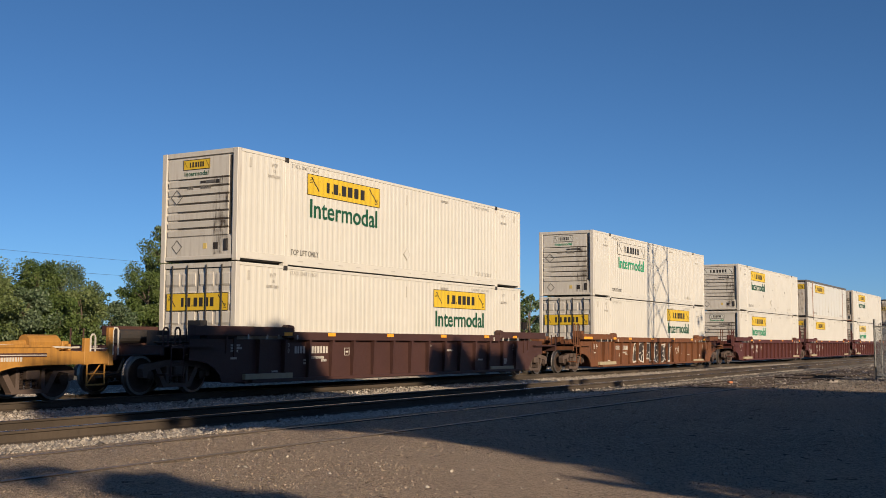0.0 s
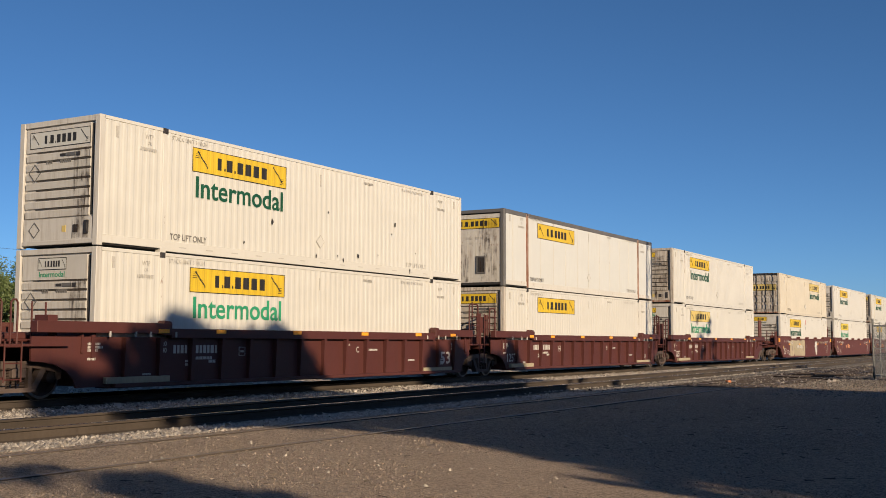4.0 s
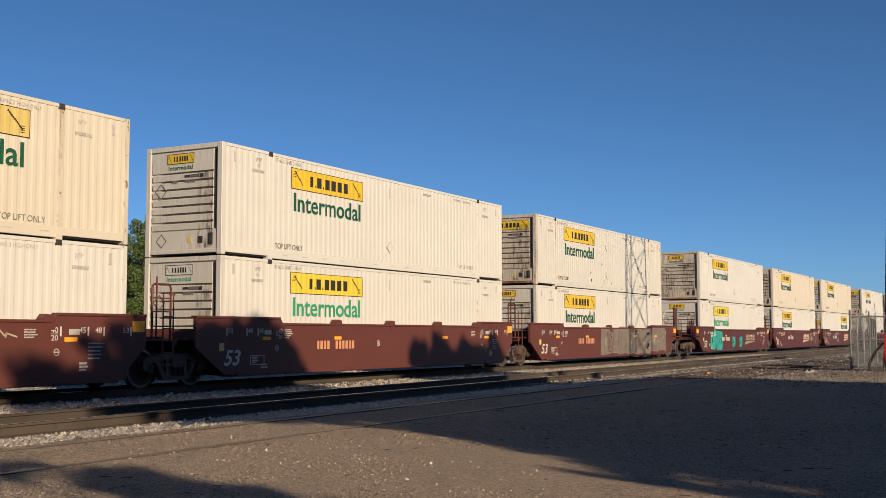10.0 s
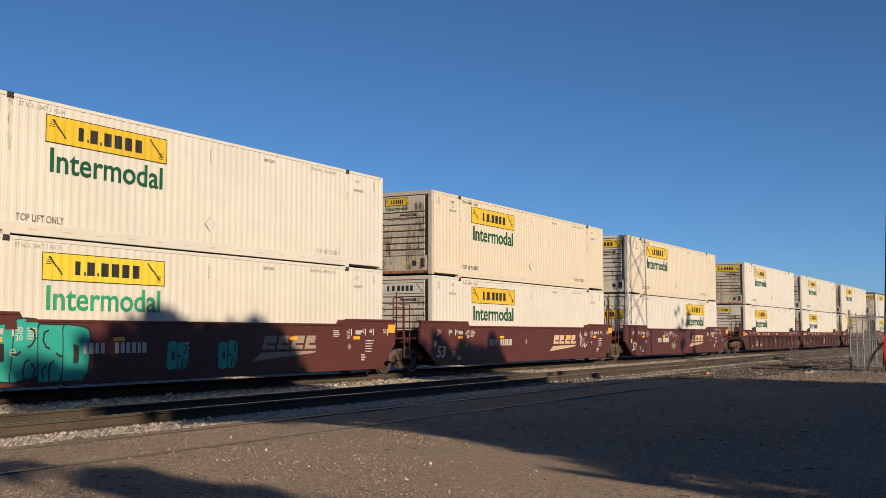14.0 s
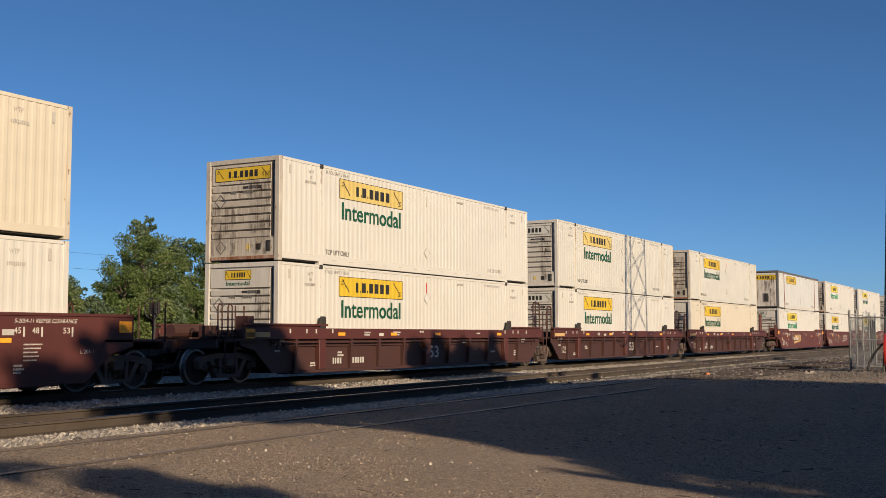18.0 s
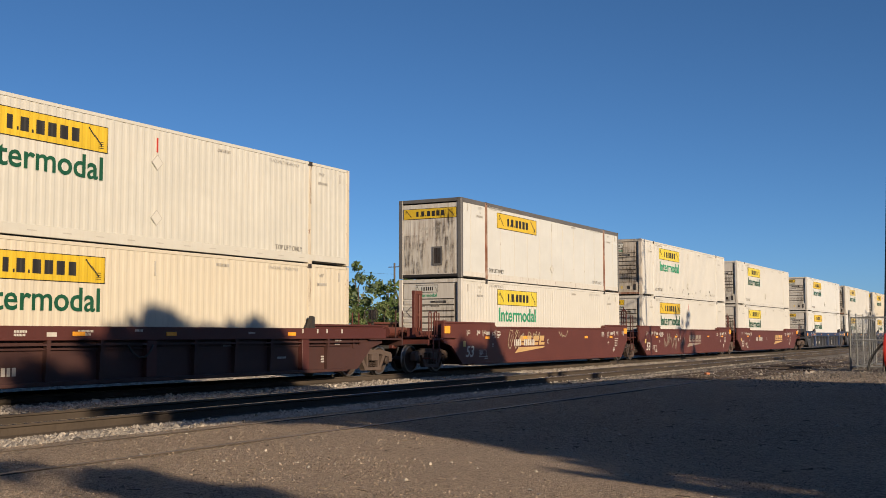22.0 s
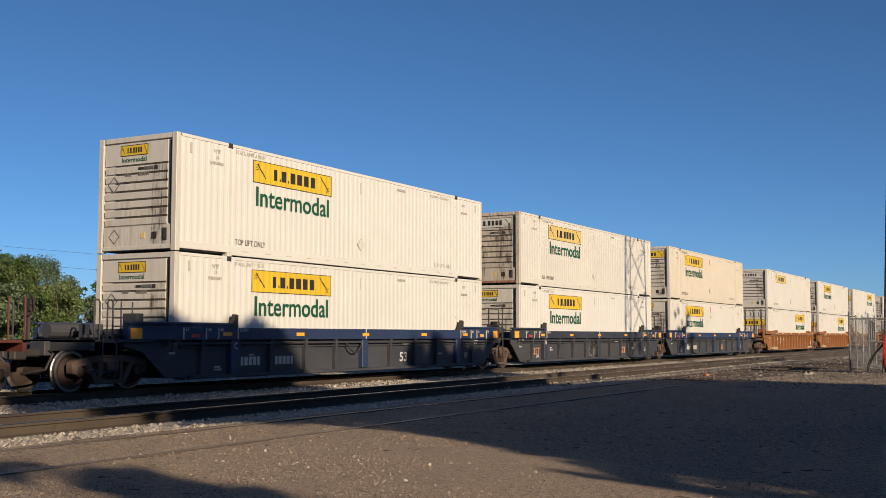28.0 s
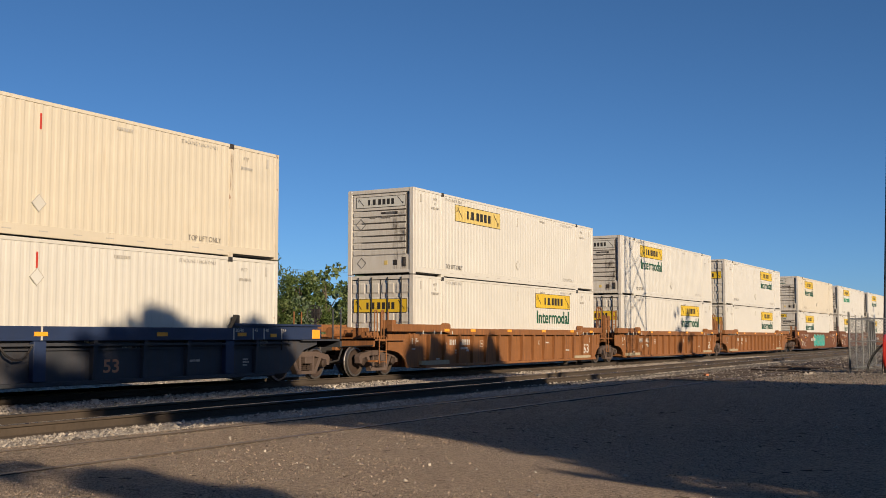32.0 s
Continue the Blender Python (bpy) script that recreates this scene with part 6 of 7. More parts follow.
# (units, kind, coat, chord, label)
CARS = [
    ((0,), "ribbed", BROWN, None, "dark brown ribbed well car"),
    ((1,), "ribbed", RUSTRED, None, "rust-orange ribbed well car with white spray paint"),
    ((2, 3, 4), "ribbed", MAROON, None, "maroon ribbed well car with white stencils"),
    ((5, 6, 7), "smooth", BRICKRED, None, "brick-red smooth-sided well car with spray paint"),
    ((8, 9, 10), "smooth", MAROON, None, "maroon smooth-sided well car with a slanted emblem"),
    ((11, 12, 13), "band", BROWN, MAROON, "dark maroon ribbed well car with a deep top chord"),
    ((14, 15, 16), "smooth", BRICKRED, None, "brick-red smooth-sided well car with a tan emblem"),
    ((17,), "band", GREYBLUE, NAVY, "grimy grey-blue ribbed well car with a navy top chord"),
    ((18,), "band", GREYBLUE, GREYNAVY, "grimy grey ribbed well car with a faded navy top chord"),
    ((19,), "band", GREYBLUE, NAVY, "grimy grey-blue ribbed well car with a navy top chord"),
    ((20, 21, 22), "ribbed", ORANGE, None, "weathered orange ribbed well car"),
    ((23, 24, 25), "smooth", RUSTRED, None, "rust-red smooth-sided well car"),
]


MARKS = {3: "125T", 4: "125T", 13: ""}
MARK_X = {11: 8.06, 3: 0.05, 4: 0.05, 17: 10.2, 18: 11.3, 19: 9.85}


def build_cars():
    made = {}
    made[-1] = amber_car(-2.13, "bright amber empty well car with arched low sides")
    TRAIN.append((made[-1], -2.13, NEAR_FACE, 0.0))
    for units, kind, coat, chord, label in CARS:
        for i, u in enumerate(units):
            x = UNITS[u][0]
            first, last = i == 0 and u not in (18, 19), i == len(units) - 1 and u not in (17, 18)
            c = well_car(x, label, kind, coat, chord, first, last, MARKS.get(u, "53"), MARK_X.get(u, -0.10 if kind == "smooth" else 8.52 if kind == "band" else 14.6), rear_truck=last, tall_frame=u in (5, 8, 14), letter={17: "C", 18: "B", 19: "A"}.get(u, "ABC"[2 - i]) if len(units) == 3 and u != 7 and kind != "band" or u in (17, 18, 19) else "", number_tone=SALMON if u in (6, 7) else GREY_PRINT if u in (11, 13) else STENCIL, grab_top=1.55 if u == 0 else 2.02, numbered=u in (11, 13, 17, 19))
            made[u] = c
            TRAIN.append((c, x, NEAR_FACE, 0.0))
    for u, tone in ((8, SPRAY_GREY), (9, PEACH), (10, PEACH), (14, TAN), (15, SPRAY_GREY), (16, TAN)):
        swoosh(made[u], {14: 4.3, 15: 7.3, 16: 9.8, 10: 9.9, 9: 9.7}.get(u, 9.9), tone)
    bulges(made[1], 4.6, 9.7, 0.36, 1.22, 7, SPRAY_DARK, SPRAY_WHITE, 15, "ribbed", "dark spray-painted shapes with thick white outlines", 0.2, 0.4, 0.07)
    part("warning_stripe", boxes((-1.68, -0.78, -OUT - 0.042, -OUT - 0.03, 1.40, 1.50), bevel=0.003), REFLECT, made[1], "long orange stripe on the chord")
    scrawl(made[1], 9.7, 11.6, 0.5, 1.25, 16, SPRAY_WHITE, 6, "ribbed")
    bulges(made[5], 1.85, 6.55, 0.26, 1.50, 4, SPRAY_CREAM, SPRAY_GREY, 7, label="cream bulging spray-painted shapes", square=0.36, edge=0.02)
    bulges(made[5], 10.3, 10.95, 0.36, 1.44, 1, SPRAY_WHITE, BLACK, 8, label="small white spray-painted oval with dark spots", square=0.8)
    scrawl(made[5], 11.1, 12.9, 1.18, 1.42, 22, SPRAY_CREAM, 9)
    scrawl(made[5], 9.8, 10.3, 0.9, 1.25, 8, SPRAY_WHITE, 22)
    bulges(made[7], 6.6, 15.9, 0.30, 1.53, 8, SPRAY_TAUPE, SPRAY_GREY, 10, label="grey spray-painted shapes along the side", rough=0.10, square=0.2, edge=0.018)
    graffiti(made[7], 7.2, 15.2, 0.42, 1.42, 6, SPRAY_TAUPE, BRICKRED, 12, label="pale strokes over grey spray paint", solid=False, width=0.13)
    bulges(made[8], 1.40, 3.95, 0.26, 1.50, 4, SPRAY_TEAL, BLACK, 11, label="teal spray-painted shapes", rough=0.12, square=0.35)
    bulges(made[8], 6.4, 7.1, 0.42, 1.1, 2, SPRAY_TEAL, BLACK, 12, label="small teal spray-painted shape")
    bulges(made[8], 8.2, 8.9, 0.42, 1.1, 2, SPRAY_TEAL, BLACK, 13, label="small teal spray-painted shape")
    part("stencil", lettering("S-2054-11 REEFER CLEARANCE", 0.085, 0.006, 1.62, 0.25), STENCIL, made[10], "white stencilled words", at=(14.59, -OUT - 0.008, 1.50))
    part("stencil", lettering("L 201-1", 0.085, 0.008, 0.36), STENCIL, made[10], "white stencilled words", at=(16.31, -OUT - 0.008, 0.86))
    scrawl(made[9], 12.6, 13.4, 0.5, 1.4, 16, SPRAY_WHITE, 14)
    scrawl(made[10], 4.7, 7.1, 1.08, 1.42, 30, SPRAY_WHITE, 15, r=0.016)
    scrawl(made[10], 6.3, 6.9, 0.45, 0.95, 14, SPRAY_WHITE, 31, r=0.016)
    graffiti(made[14], 3.3, 4.4, 0.72, 1.46, 2, BRICKRED, SPRAY_CREAM, 16, label="looping white spray-painted outline", solid=False, width=0.10)
    scrawl(made[14], 4.5, 6.3, 1.05, 1.42, 20, SPRAY_CREAM, 16)
    scrawl(made[14], 8.2, 9.1, 1.1, 1.45, 8, SPRAY_CREAM, 17)
    scrawl(made[15], 2.9, 5.2, 0.40, 1.40, 34, SPRAY_GREY, 18, r=0.03)
    scrawl(made[15], 5.6, 6.5, 0.6, 1.3, 12, SPRAY_GREY, 19)
    # Unit 19's mark takes a dull tone to imitate the shade it runs in.
    for u, tone, x in ((12, GREY_PRINT, 0.1), (13, SPRAY_GREY, 0.1), (18, SALMON, 0.95), (19, SALMON, 0.95)):
        part("stencil", lettering("125T", 0.27, 0.012, 0.72), tone, made[u], "faded stencilled mark", at=(x, -OUT + 0.122, 0.50))
    graffiti(made[18], 7.0, 8.4, 0.35, 1.0, 2, GREYBLUE, SPRAY_GREY, 20, "band", "faint grey-blue spray-painted shapes")
    graffiti(made[23], 5.0, 10.0, 0.35, 1.4, 4, SPRAY_TEAL, SPRAY_CREAM, 21, label="teal spray-painted shapes")


build_cars()
build_containers()
# ---------------------------------------------------------------- trees
def leaf_cloud(g, centres, radii, per, size):
    """Bent leaf pairs scattered in ragged clumps."""
    c = np.repeat(centres, per, 0)
    r = np.repeat(radii, per)
    n = len(c)
    d = g.normal(size=(n, 3))
    d /= np.linalg.norm(d, axis=1)[:, None]
    p = c + d * (r * g.random(n) ** 0.45)[:, None] * np.array([1, 1, 0.8])
    u = g.normal(size=(n, 3))
    u /= np.linalg.norm(u, axis=1)[:, None]
    w = np.cross(u, g.normal(size=(n, 3)))
    w /= np.linalg.norm(w, axis=1)[:, None]
    s = (size * g.uniform(0.6, 1.3, n))[:, None]
    k = np.cross(u, w) * 0.25
    v = np.stack([p - u * s, p + w * s * 0.55 + k * s, p + u * s, p - w * s * 0.55 + k * s], 1)
    return v.reshape(-1, 3), np.arange(4 * n).reshape(-1, 4)


def tree(x, y, h, spread, seed, leaves, label, clumps=40, per=90, size=0.16, low=0.15, trunk_r=None, z0=None, name="tree", lean=0.0, squash=1.0):
    g = np.random.default_rng(seed)
    rng = random.Random(seed)
    gz = ground_height(y) if z0 is None else z0
    t = thing(name, pose(x, y, gz), label, "tree" if name == "tree" else name)
    r = trunk_r or 0.022 * h
    bm = bmesh.new()
    top = Vector((lean * h, 0, h * 0.86))
    pts = [(0, 0, -0.1)] + [tuple(top * f + Vector((rng.uniform(-1, 1) * 0.03 * h, rng.uniform(-1, 1) * 0.03 * h, 0))) for f in (0.25, 0.5, 0.75, 1.0)]
    limb(bm, pts, r, r * 0.2)
    centres, radii = [], []
    for i in range(clumps):
        f = low + (1 - low) * (i + rng.random()) / clumps
        k = spread * (0.35 + 0.65 * math.sin(math.pi * min(1, max(0.04, (f - low) / (1 - low) * 0.82 + 0.14)))) * rng.uniform(0.35, 1.0)
        a = rng.uniform(0, 6.283)
        p = (top * f + Vector((k * math.cos(a), k * math.sin(a) * squash, 0)))
        p.z = f * h * rng.uniform(0.93, 1.0)
        centres.append(p)
        radii.append(spread * rng.uniform(0.16, 0.34))
        if i % 3 == 0:
            b = Vector(pts[min(3, int(f * 4))])
            limb(bm, [b, (b + p) / 2 + Vector((0, 0, 0.06 * h)), p], r * 0.35, r * 0.08, 5)
    part("trunk", bm, BARK, t)
    v, f = leaf_cloud(g, np.array([tuple(c) for c in centres]), np.array(radii), per, size)
    ob = new("crown", raw_mesh("crown", v, f, leaves))
    ob.parent = t
    return t


def build_trees():
    rng = random.Random(11)
    kinds = (("bushy deep green tree in a dense row beyond the tracks", LEAF), ("pale green young tree in the row beyond the tracks", LEAF_PALE), ("grey-green leafy tree beyond the tracks", LEAF_GREY))
    # the row beyond the tracks
    x = 22.0
    i = 0
    while x < 175:
        tall = 6.9 if x < 52 else 6.7 if x < 61 else 8.9 if x < 79 else 8.0
        h = tall + 1.3 * noise.noise((x * 0.13, 3.0, 0.0)) + rng.uniform(-0.5, 0.5)
        lab, mat = kinds[(0, 0, 1, 0, 2)[i % 5]]
        tree(x, 60 + rng.uniform(-3, 3), h, 2.9 + rng.uniform(0, 0.7), 100 + i, mat, lab, *((70, 290, 0.085) if x < 56 else (64, 250, 0.09) if x < 69 else (60, 150, 0.12) if x < 80 else (14, 44, 0.28)), 0.03)
        x += 3.2 + rng.uniform(0, 1.0)
        i += 1
    x = 30.0
    while x < 150:
        lab, mat = kinds[i % 3]
        tree(x, 68 + rng.uniform(-2, 3), 5.9 + rng.uniform(-1.0, 0.4), 3.4, 300 + i, mat, lab, *((40, 150, 0.14) if x < 60 else (22, 80, 0.22) if x < 90 else (14, 44, 0.3)), 0.03)
        x += 5.5
        i += 1
    x = 43.0
    while x < 92:
        lab, mat = kinds[i % 3]
        tree(x, 56.5 + rng.uniform(-0.8, 0.8), 4.3 + rng.uniform(-0.7, 0.9), 2.3, 700 + i, mat, "dense leafy bush in front of the row of trees", *((44, 190, 0.10) if x < 66 else (20, 80, 0.16)), 0.02, name="bush")
        x += 2.6
        i += 1
    # the tall trees that stand out of the row
    tree(64.2, 62.5, 11.0, 1.9, 501, LEAF_GREY, "tall grey-green poplar standing above the row of trees", 60, 60, 0.15, 0.3)
    tree(67.4, 61.5, 9.4, 2.2, 502, LEAF_GREY, "tall leafy tree beside the poplar", 50, 110, 0.15, 0.15)


build_trees()


def shade_tree(x, y, h, x0, x1, z0, z1, seed, label, n=70, per=70, size=0.34, taper=0.0, thick=1.2):
    """A tree behind the camera whose crown fills x0..x1 and z0..z1 and throws its shade on the yard."""
    g = np.random.default_rng(seed)
    rng = random.Random(seed)
    t = thing("tree", pose(x, y, 0.05), label, "tree")
    bm = bmesh.new()
    limb(bm, [(0, 0, -0.1), (0.1, 0.05, h * 0.3), (-0.1, 0, h * 0.6), (0, 0, h * 0.9)], 0.022 * h, 0.05)
    C, R = [], []
    for i in range(n):
        f = i / n
        zz = z0 + (z1 - z0) * f
        r = rng.uniform(0.55, 0.95) * min(1.0, (z1 - z0) * 0.25, (x1 - x0) * 0.45) * (1 - taper * f)
        px = (rng.uniform(x0 + r * 0.8, x1 - r * 0.8) - x) * (1 - taper * f)
        C.append((px, rng.uniform(-thick, thick), min(zz, z1 - r * 0.7)))
        R.append(r)
        if i % 6 == 0:
            limb(bm, [(0, 0, min(h * 0.8, zz * 0.8)), (px * 0.5, 0, zz * 0.9), (px, 0, zz)], 0.07, 0.02, 5)
    part("trunk", bm, BARK, t)
    v, f = leaf_cloud(g, np.array(C), np.array(R), per, size)
    ob = new("crown", raw_mesh("crown", v, f, LEAF))
    ob.parent = t


SY = -12.0
# Unseen trees, inferred from their shadows; crowns cut to give those outlines.
shade_tree(4.2, SY, 11.0, 1.5, 7.3, 5.4, 11.5, 21, "tall dense tree behind the yard, shading the tracks", 190, 80, 0.26)
shade_tree(5.8, SY - 0.2, 11.2, 4.2, 7.6, 9.8, 11.66, 33, "leafy side crown of a dense tree", 80, 70, 0.2)
shade_tree(6.4, SY - 0.1, 11.4, 5.0, 7.5, 10.7, 11.5, 38, "flat leafy top of a dense tree", 46, 56, 0.17, 0.0, 0.6)
shade_tree(3.0, SY - 0.3, 11.6, 2.35, 3.7, 9.5, 12.1, 22, "slim tree top beside a dense tree", 30, 70, 0.2)
shade_tree(1.65, SY + 0.3, 10, -0.05, 1.7, 7.4, 10.4, 29, "young leafy tree beside a dense tree", 54, 50, 0.21)
shade_tree(1.75, SY + 0.2, 7.4, 0.85, 2.05, 6.72, 7.9, 34, "drooping lower boughs of a young leafy tree", 18, 26, 0.17)
shade_tree(1.7, SY + 0.1, 7.6, -0.35, 0.95, 7.15, 8.0, 35, "leafy side bough of a young tree", 14, 22, 0.17)
shade_tree(1.8, SY + 0.2, 9.9, -1.2, 0.7, 8.35, 10.72, 36, "slanting crown of a young leafy tree", 54, 56, 0.2)
shade_tree(1.9, SY + 0.1, 10.6, 0.65, 2.2, 10.1, 11.05, 37, "leafy top of a young tree", 30, 54, 0.2)
shade_tree(7.6, SY, 10.6, 6.4, 8.5, 9.0, 10.75, 28, "thin tree top beside a dense tree", 26)
shade_tree(10.6, SY, 9.0, 5.4, 14.4, 4.9, 8.9, 23, "broad leafy tree at the edge of the yard", 130)
shade_tree(15.4, SY, 7.6, 13.2, 17.0, 4.6, 7.4, 24, "round leafy tree at the edge of the yard", 70)
shade_tree(17.0, SY, 6.2, 15.2, 18.7, 4.6, 6.6, 25, "low leafy tree at the edge of the yard", 50)
shade_tree(18.0, SY, 11.2, 14.4, 21.2, 9.7, 11.05, 26, "tall tree with a flat high crown", 60, 70)
shade_tree(-3.35, SY, 6.0, -3.85, -2.75, 0.5, 6.1, 27, "low leafy tree behind the yard", 100, 52, 0.15, 0.0, 0.3)
shade_tree(-3.5, SY + 0.1, 6.4, -4.0, -3.15, 6.05, 6.55, 31, "bent top of a low leafy tree", 24, 22, 0.12, 0.0, 0.3)
shade_tree(-3.8, SY, 6.5, -4.75, -3.8, 6.66, 7.05, 32, "leafy bough of a low tree", 16, 16, 0.11, 0.0, 0.3)
for i, (a, b, top) in enumerate(((0.5, 1.4, 4.9), (1.05, 1.95, 5.5), (1.5, 2.85, 5.6), (3.0, 5.6, 5.6), (5.4, 10.0, 5.3), (9.6, 15.5, 5.2))):
    shade_tree((a + b) / 2, SY + 0.4, top - 0.2, a, b, 0.4, top, 40 + i, "bushy young tree at the edge of the yard", int(26 + 26 * (b - a)), 26 if i < 2 else 70, 0.15)
# Unseen trees added to cut skylight on the shaded ground.
for i, (x, y, h) in enumerate(((-10.5, -13.0, 14.0), (-14.0, -7.5, 15.0), (-15.5, -1.0, 14.5), (-17.0, 6.0, 13.5), (-19.0, -12.0, 15.5))):
    shade_tree(x, y, h, x - 3.6, x + 3.6, 1.5, h, 80 + i, "unseen tall tree added in the west to block skylight", 90, 60, 0.42)

# Made-up hedge, out of view, that keeps low skylight off the yard.
for i in range(16):
    hx = -32 + i * 6.0
    shade_tree(hx, SY - 1.5, 3.4, hx - 3.3, hx + 3.3, 0.3, 4.3, 60 + i, "unseen hedge bush added to block low skylight", 50, 34, 0.48)
# Unseen stand-ins for unknown casters of the spiky shadows on the train.
for sx, sh, sw in ((43.6, 13.2, 0.7), (45.6, 12.9, 0.6), (113.0, 14.6, 1.2), (119.0, 15.4, 1.3)):
    shade_tree(sx, SY, sh - 0.5, sx - sw, sx + sw, 2.0, sh, int(sx), "unseen tree-shaped spire added to cast a narrow shadow", 40, 50, 0.2, 0.85)

# ---------------------------------------------------------------- lattice tower
LEGS = [(44.27, 5.66), (43.40, 2.36), (46.70, 3.26)]
BAY = 2.10


def build_tower():
    cx, cy = sum(p[0] for p in LEGS) / 3, sum(p[1] for p in LEGS) / 3
    t = thing("lattice_tower", pose(cx, cy, 0.05), "tall three-legged steel lattice tower inside a fence", "tower")
    H, bays = 29.6, 14

    def at(i, z):
        k = 1 - 0.022 * z
        return Vector(((LEGS[i][0] - cx) * k, (LEGS[i][1] - cy) * k, z))
    for i in range(3):
        bm = bmesh.new()
        rod(bm, at(i, 0), at(i, H), 0.058, 10, 0.05)
        part("leg", bm, TOWER_STEEL, t)
        part("footing", boxes((LEGS[i][0] - cx - 0.3, LEGS[i][0] - cx + 0.3, LEGS[i][1] - cy - 0.3, LEGS[i][1] - cy + 0.3, -0.1, 0.12), bevel=0.02), GALV, t)
    for i in range(3):
        j = (i + 1) % 3
        for b in range(bays):
            z = 0.2 + b * BAY
            for p, q in ((at(i, z), at(j, z + BAY)), (at(j, z), at(i, z + BAY))):
                bm = bmesh.new()
                rod(bm, p, q, 0.028, 6)
                part("brace", bm, TOWER_STEEL, t)
    bm = bmesh.new()
    for b in range(60):
        z = 0.5 + b * 0.35
        rod(bm, at(0, z) + Vector((0.05, 0.0, 0)), at(0, z) + Vector((0.2, -0.05, 0)), 0.01, 4)
    part("cable_run", rods((at(0, 0.2) + Vector((0.10, -0.12, 0)), at(0, 29) + Vector((0.10, -0.12, 0)), 0.018)), GALV, t, "pale cable run beside a leg")
    part("climbing_pegs", bm, TOWER_STEEL, t)
    part("equipment_box", boxes((0.25 + LEGS[0][0] - cx, 0.95 + LEGS[0][0] - cx, LEGS[0][1] - cy - 0.7, LEGS[0][1] - cy - 0.2, 3.35, 3.75), bevel=0.02), GREY_RAIL, t)


build_tower()


# ---------------------------------------------------------------- fence and yard things
def fence_panel(name, ax, ay, bx, by, posts, label):
    t = thing(name, pose(ax, ay, 0.08), label, "fence")
    d = Vector((bx - ax, by - ay, 0))
    L = d.length
    u = d / L
    for i in range(posts):
        f = i / (posts - 1)
        p = d * f
        part("post", rods((p + Vector((0, 0, -0.1)), p + Vector((0, 0, 1.86 if i else 1.95)), 0.035 if i in (0, posts - 1) else 0.026), n=8), GALV, t)
    for z in (0.12, 0.98, 1.72):
        part("rail", rods((Vector((0, 0, z)), d + Vector((0, 0, z)), 0.02)), GALV, t)
    bm = bmesh.new()
    n = int(L / 0.10)
    side = Vector((-u.y, u.x, 0)) * 0.012
    for i in range(-17, n):
        for s in (1, -1):
            a, b = i * 0.10, i * 0.10 + 1.7
            z0, z1 = 0.05, 1.75
            lo, hi = max(0, a), min(L, b)
            if hi - lo < 0.05:
                continue
            za, zb = z0 + (lo - a), z0 + (hi - a)
            if s < 0:
                za, zb = z1 - (lo - a), z1 - (hi - a)
            rod(bm, u * lo + side * s + Vector((0, 0, za)), u * hi + side * s + Vector((0, 0, zb)), 0.0035, 3)
    part("chain_link", bm, GALV, t, "chain-link wire mesh")


fence_panel("fence", 38.0, 5.9, 41.2, 5.75, 4, "galvanised chain-link fence with pipe posts round the tower")
fence_panel("fence", 41.2, 5.75, 47.5, 6.4, 4, "galvanised chain-link fence beside the tower")
fence_panel("fence", 38.0, 5.9, 38.4, 0.5, 4, "galvanised chain-link fence facing the dirt yard")


def hose_reel():
    t = thing("hose_reel", pose(36.6, 4.40, 0.09), "red hose reel with black hose beside the fence", "hose reel")
    bm = bmesh.new()
    lathe(bm, [(0.14, -0.25), (0.54, -0.24), (0.54, -0.20), (0.36, -0.18), (0.36, 0.18), (0.54, 0.20), (0.54, 0.24), (0.14, 0.25)], 20)
    part("drum", bm, RED_PLASTIC, t, "red drum", at=(0, 0, 0.66))
    part("stand", rods(((-0.3, -0.3, 0), (0, -0.3, 0.62), 0.02), ((0.3, -0.3, 0), (0, -0.3, 0.62), 0.02), ((-0.3, 0.3, 0), (0, 0.3, 0.62), 0.02), ((0.3, 0.3, 0), (0, 0.3, 0.62), 0.02), ((0, -0.3, 0.62), (0, 0.3, 0.62), 0.025)), HOSE, t)
    bm = bmesh.new()
    p = None
    for i in range(40):
        a = i * 0.32
        q = Vector((0.25 * math.sin(a * 0.5) - 0.35, 0.45 + 0.25 * math.cos(a * 0.7), 0.05 + 0.9 * abs(math.sin(a * 0.35))))
        if p:
            rod(bm, p, q, 0.018, 5)
        p = q
    part("hose", bm, HOSE, t, "black looped hose")


hose_reel()


def cable(y, z, x0, x1):
    bm = bmesh.new()
    n = 16
    p = None
    for i in range(n + 1):
        f = i / n
        q = Vector((x0 + (x1 - x0) * f, y, z - 0.8 * 4 * f * (1 - f)))
        if p:
            rod(bm, p, q, 0.016, 4)
        p = q
    ob = new("power_line", finish(bm, "power_line"))
    ob.data.materials.append(WIRE)
    tagged(ob, "thin dark overhead power line behind the trees", "cable")


for z in (11.0, 9.3):
    cable(92.0, z, 20, 150)
for px in (20, 150):
    pole = thing("utility_pole", pose(px, 92.0, -0.4), "weathered wooden utility pole carrying the power lines", "utility pole")
    part("pole", rods(((0, 0, 0), (0, 0, 13.2), 0.15), n=10), BARK, pole)
    part("crossarm", boxes((-0.06, 0.06, -1.1, 1.1, 12.5, 12.62)), TIE, pole)


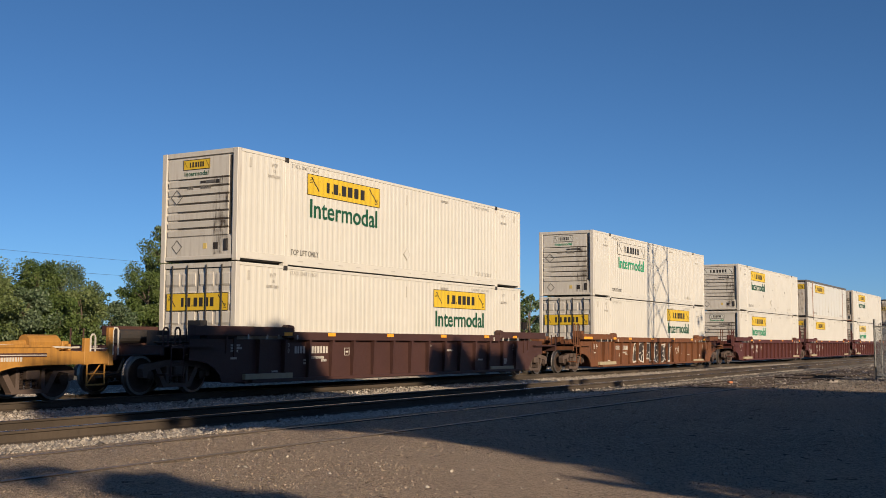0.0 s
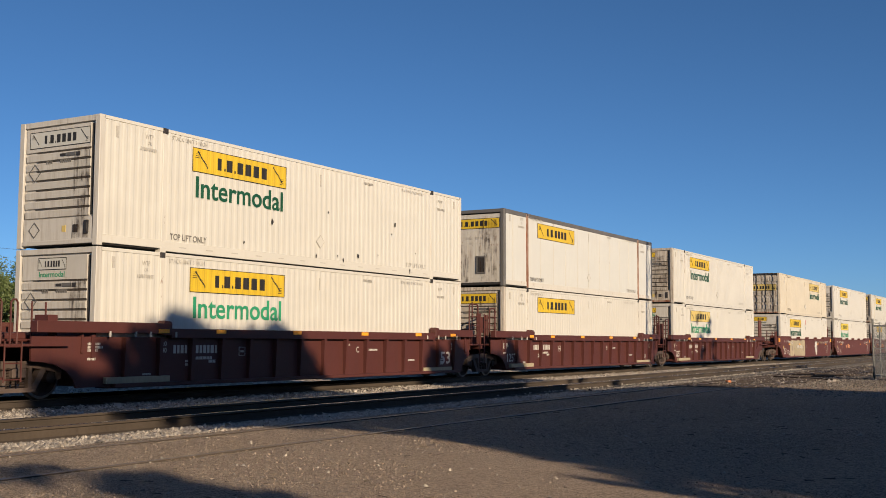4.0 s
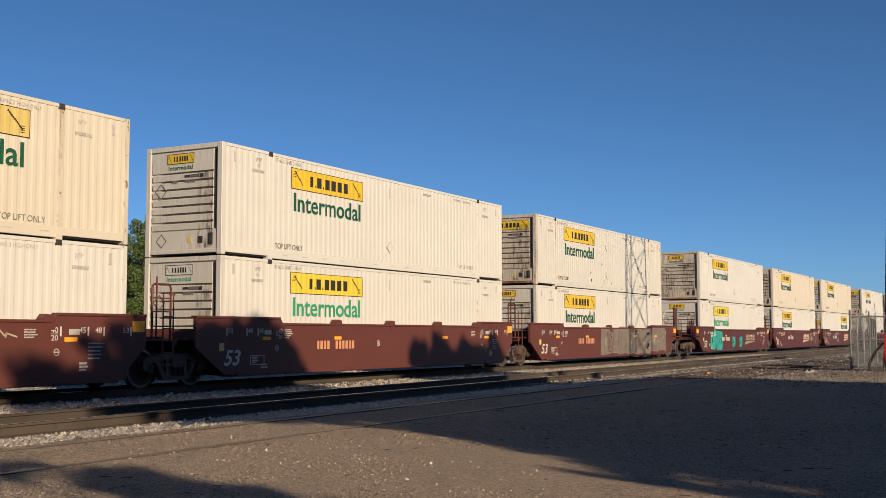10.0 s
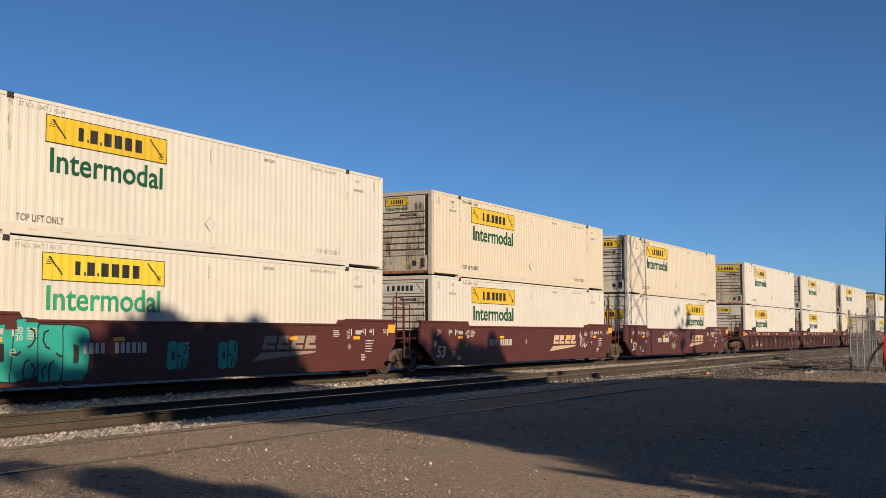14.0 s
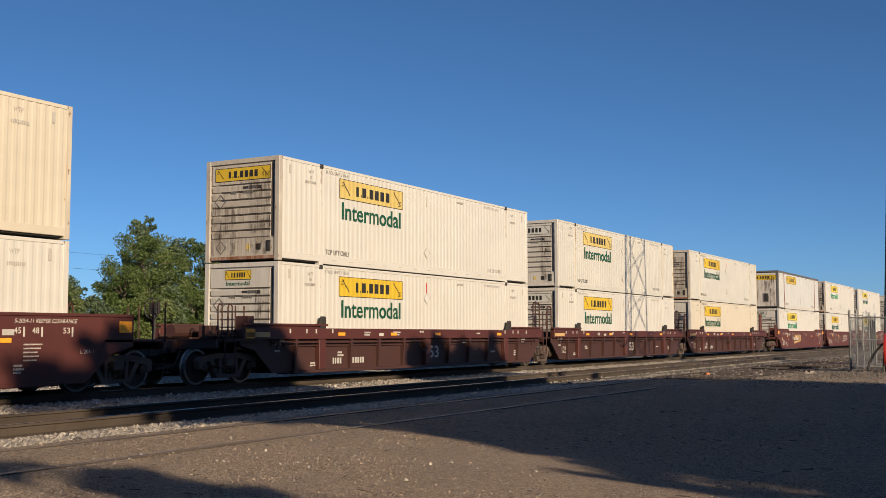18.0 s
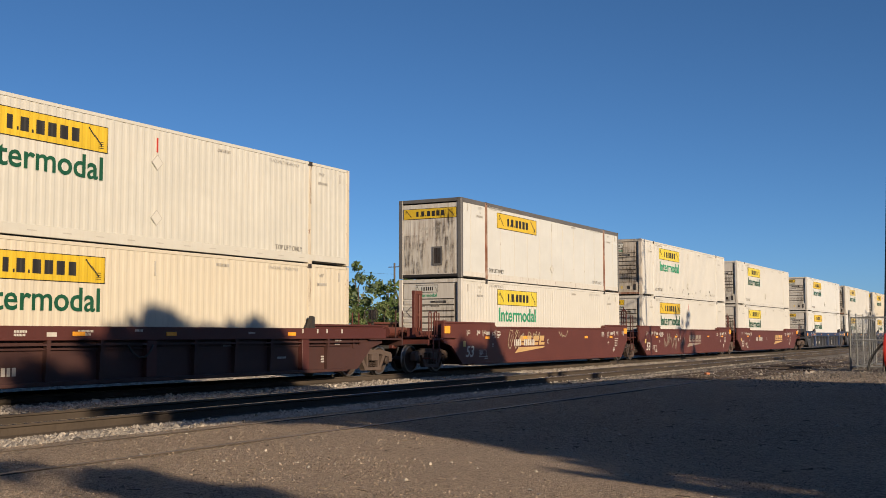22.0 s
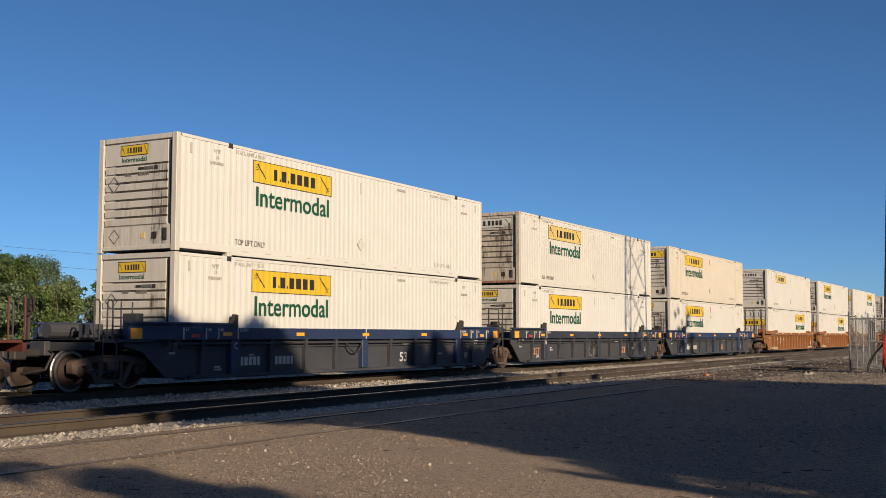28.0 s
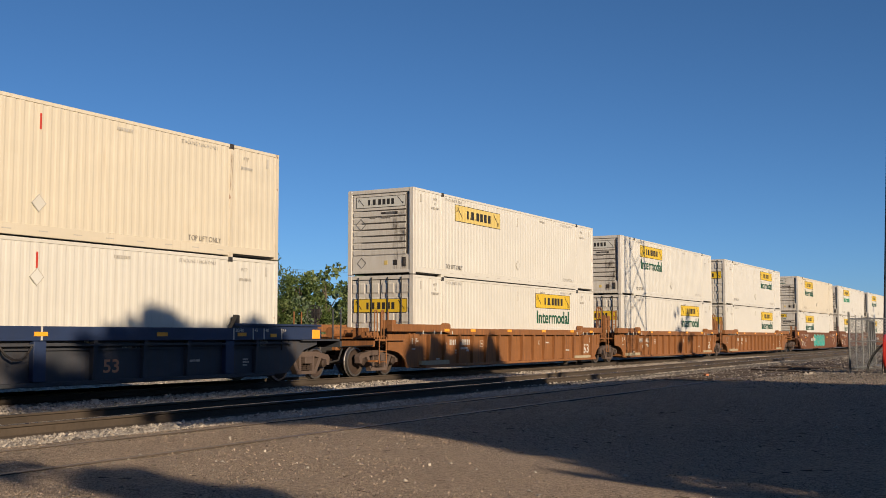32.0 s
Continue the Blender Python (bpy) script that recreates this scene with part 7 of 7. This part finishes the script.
# a broken brick and sleepers lying by the siding
def twigs():
    """Dry twigs and bits of bark strewn on the dirt."""
    rng = random.Random(77)
    bm = bmesh.new()
    for _ in range(260):
        x, y = 4.8 + 15 * rng.random() ** 1.6, rng.uniform(1.6, 7.5)
        a, n = rng.uniform(0, 6.28), rng.uniform(0.03, 0.11)
        z = ground_height(y) + 0.022
        p, q = Vector((x, y, z)), Vector((x + n * math.cos(a), y + n * math.sin(a), z + rng.uniform(-0.004, 0.012)))
        rod(bm, p, q, rng.uniform(0.003, 0.008), 4, 0.002)
    ob = new("twigs", finish(bm, "twigs"))
    ob.data.materials.append(BARK)
    tagged(ob, "dry dark twigs strewn over the dirt yard", "twigs", kind="stuff")


twigs()


def litter():
    b = new("brick", finish(boxes((-0.1, 0.1, -0.05, 0.05, 0, 0.06), bevel=0.008), "brick"))
    b.data.materials.append(plain("orange_brick", (0.5, 0.2, 0.1), 0.9))
    b.matrix_world = pose(31.8, 8.9, 0.09, 0, 0, 35)
    tagged(b, "broken orange brick lying on the siding", "brick")
    rng = random.Random(4)
    for i in range(4):
        s = new("sleeper", SHARED.get("loose") or finish(boxes((-1.25, 1.25, -0.11, 0.11, 0, 0.17), bevel=0.012), "sleeper"))
        SHARED["loose"] = s.data
        if not s.data.materials:
            s.data.materials.append(TIE)
        s.matrix_world = pose(37 + i * 1.6 + rng.uniform(-0.4, 0.4), 8.3 + rng.uniform(-0.7, 1.4), -0.03, 0, rng.uniform(-2, 2), rng.uniform(50, 110))
        tagged(s, "old dark railway sleeper lying in the gravel", "sleeper", "loose sleepers by the siding")


litter()


def sleepers():
    """Timber sleepers under the rails where the camera passes nearest."""
    me = finish(boxes((-0.11, 0.11, -1.3, 1.3, -0.17, 0.0), bevel=0.01), "sleeper")
    me.materials.append(TIE)
    for track, z, n, x0 in (("main_track", -0.165, 90, 12.0), ("second_track", -0.16, 100, 8.0), ("yard_track", 0.0, 44, 28.5)):
        t = bpy.data.objects[track]
        for i in range(n):
            ob = new("sleeper", me)
            ob.parent = t
            ob.location = (x0 + i * 0.56, 0, z)


sleepers()


# ---------------------------------------------------------------- movement
TRAVEL = [(0.0, 0.0), (4.0, 51.18), (8.0, 102.35), (12.0, 153.57), (16.0, 204.84), (20.0, 256.13), (24.0, 307.39), (28.0, 358.53), (32.0, 409.43)]
SPEED = 12.795
WHEEL_R = 0.457


def motions():
    for ob, x, y, z in TRAIN:
        walk(ob, [(t, pose(x - s, y, z)) for t, s in TRAVEL])
    # wheels roll while they run past the yard
    step = 1 / 30
    for ob, dx, x in WHEELSETS:
        k0 = max(0, int((x - 60) / SPEED * 30))
        k1 = min(960, int((x - 11) / SPEED * 30))
        if k1 <= k0:
            continue
        rows = [(0.0, 0.0)] if k0 > 0 else []
        rows += [(k * step, -math.degrees((k - k0) * step * SPEED / WHEEL_R)) for k in range(k0, k1 + 1)]
        if k1 < 960:
            rows.append((32.0, rows[-1][1]))
        walk(ob, [(t, pose(dx, 0, WHEEL_R, 0, a % 360, 0)) for t, a in rows])


motions()
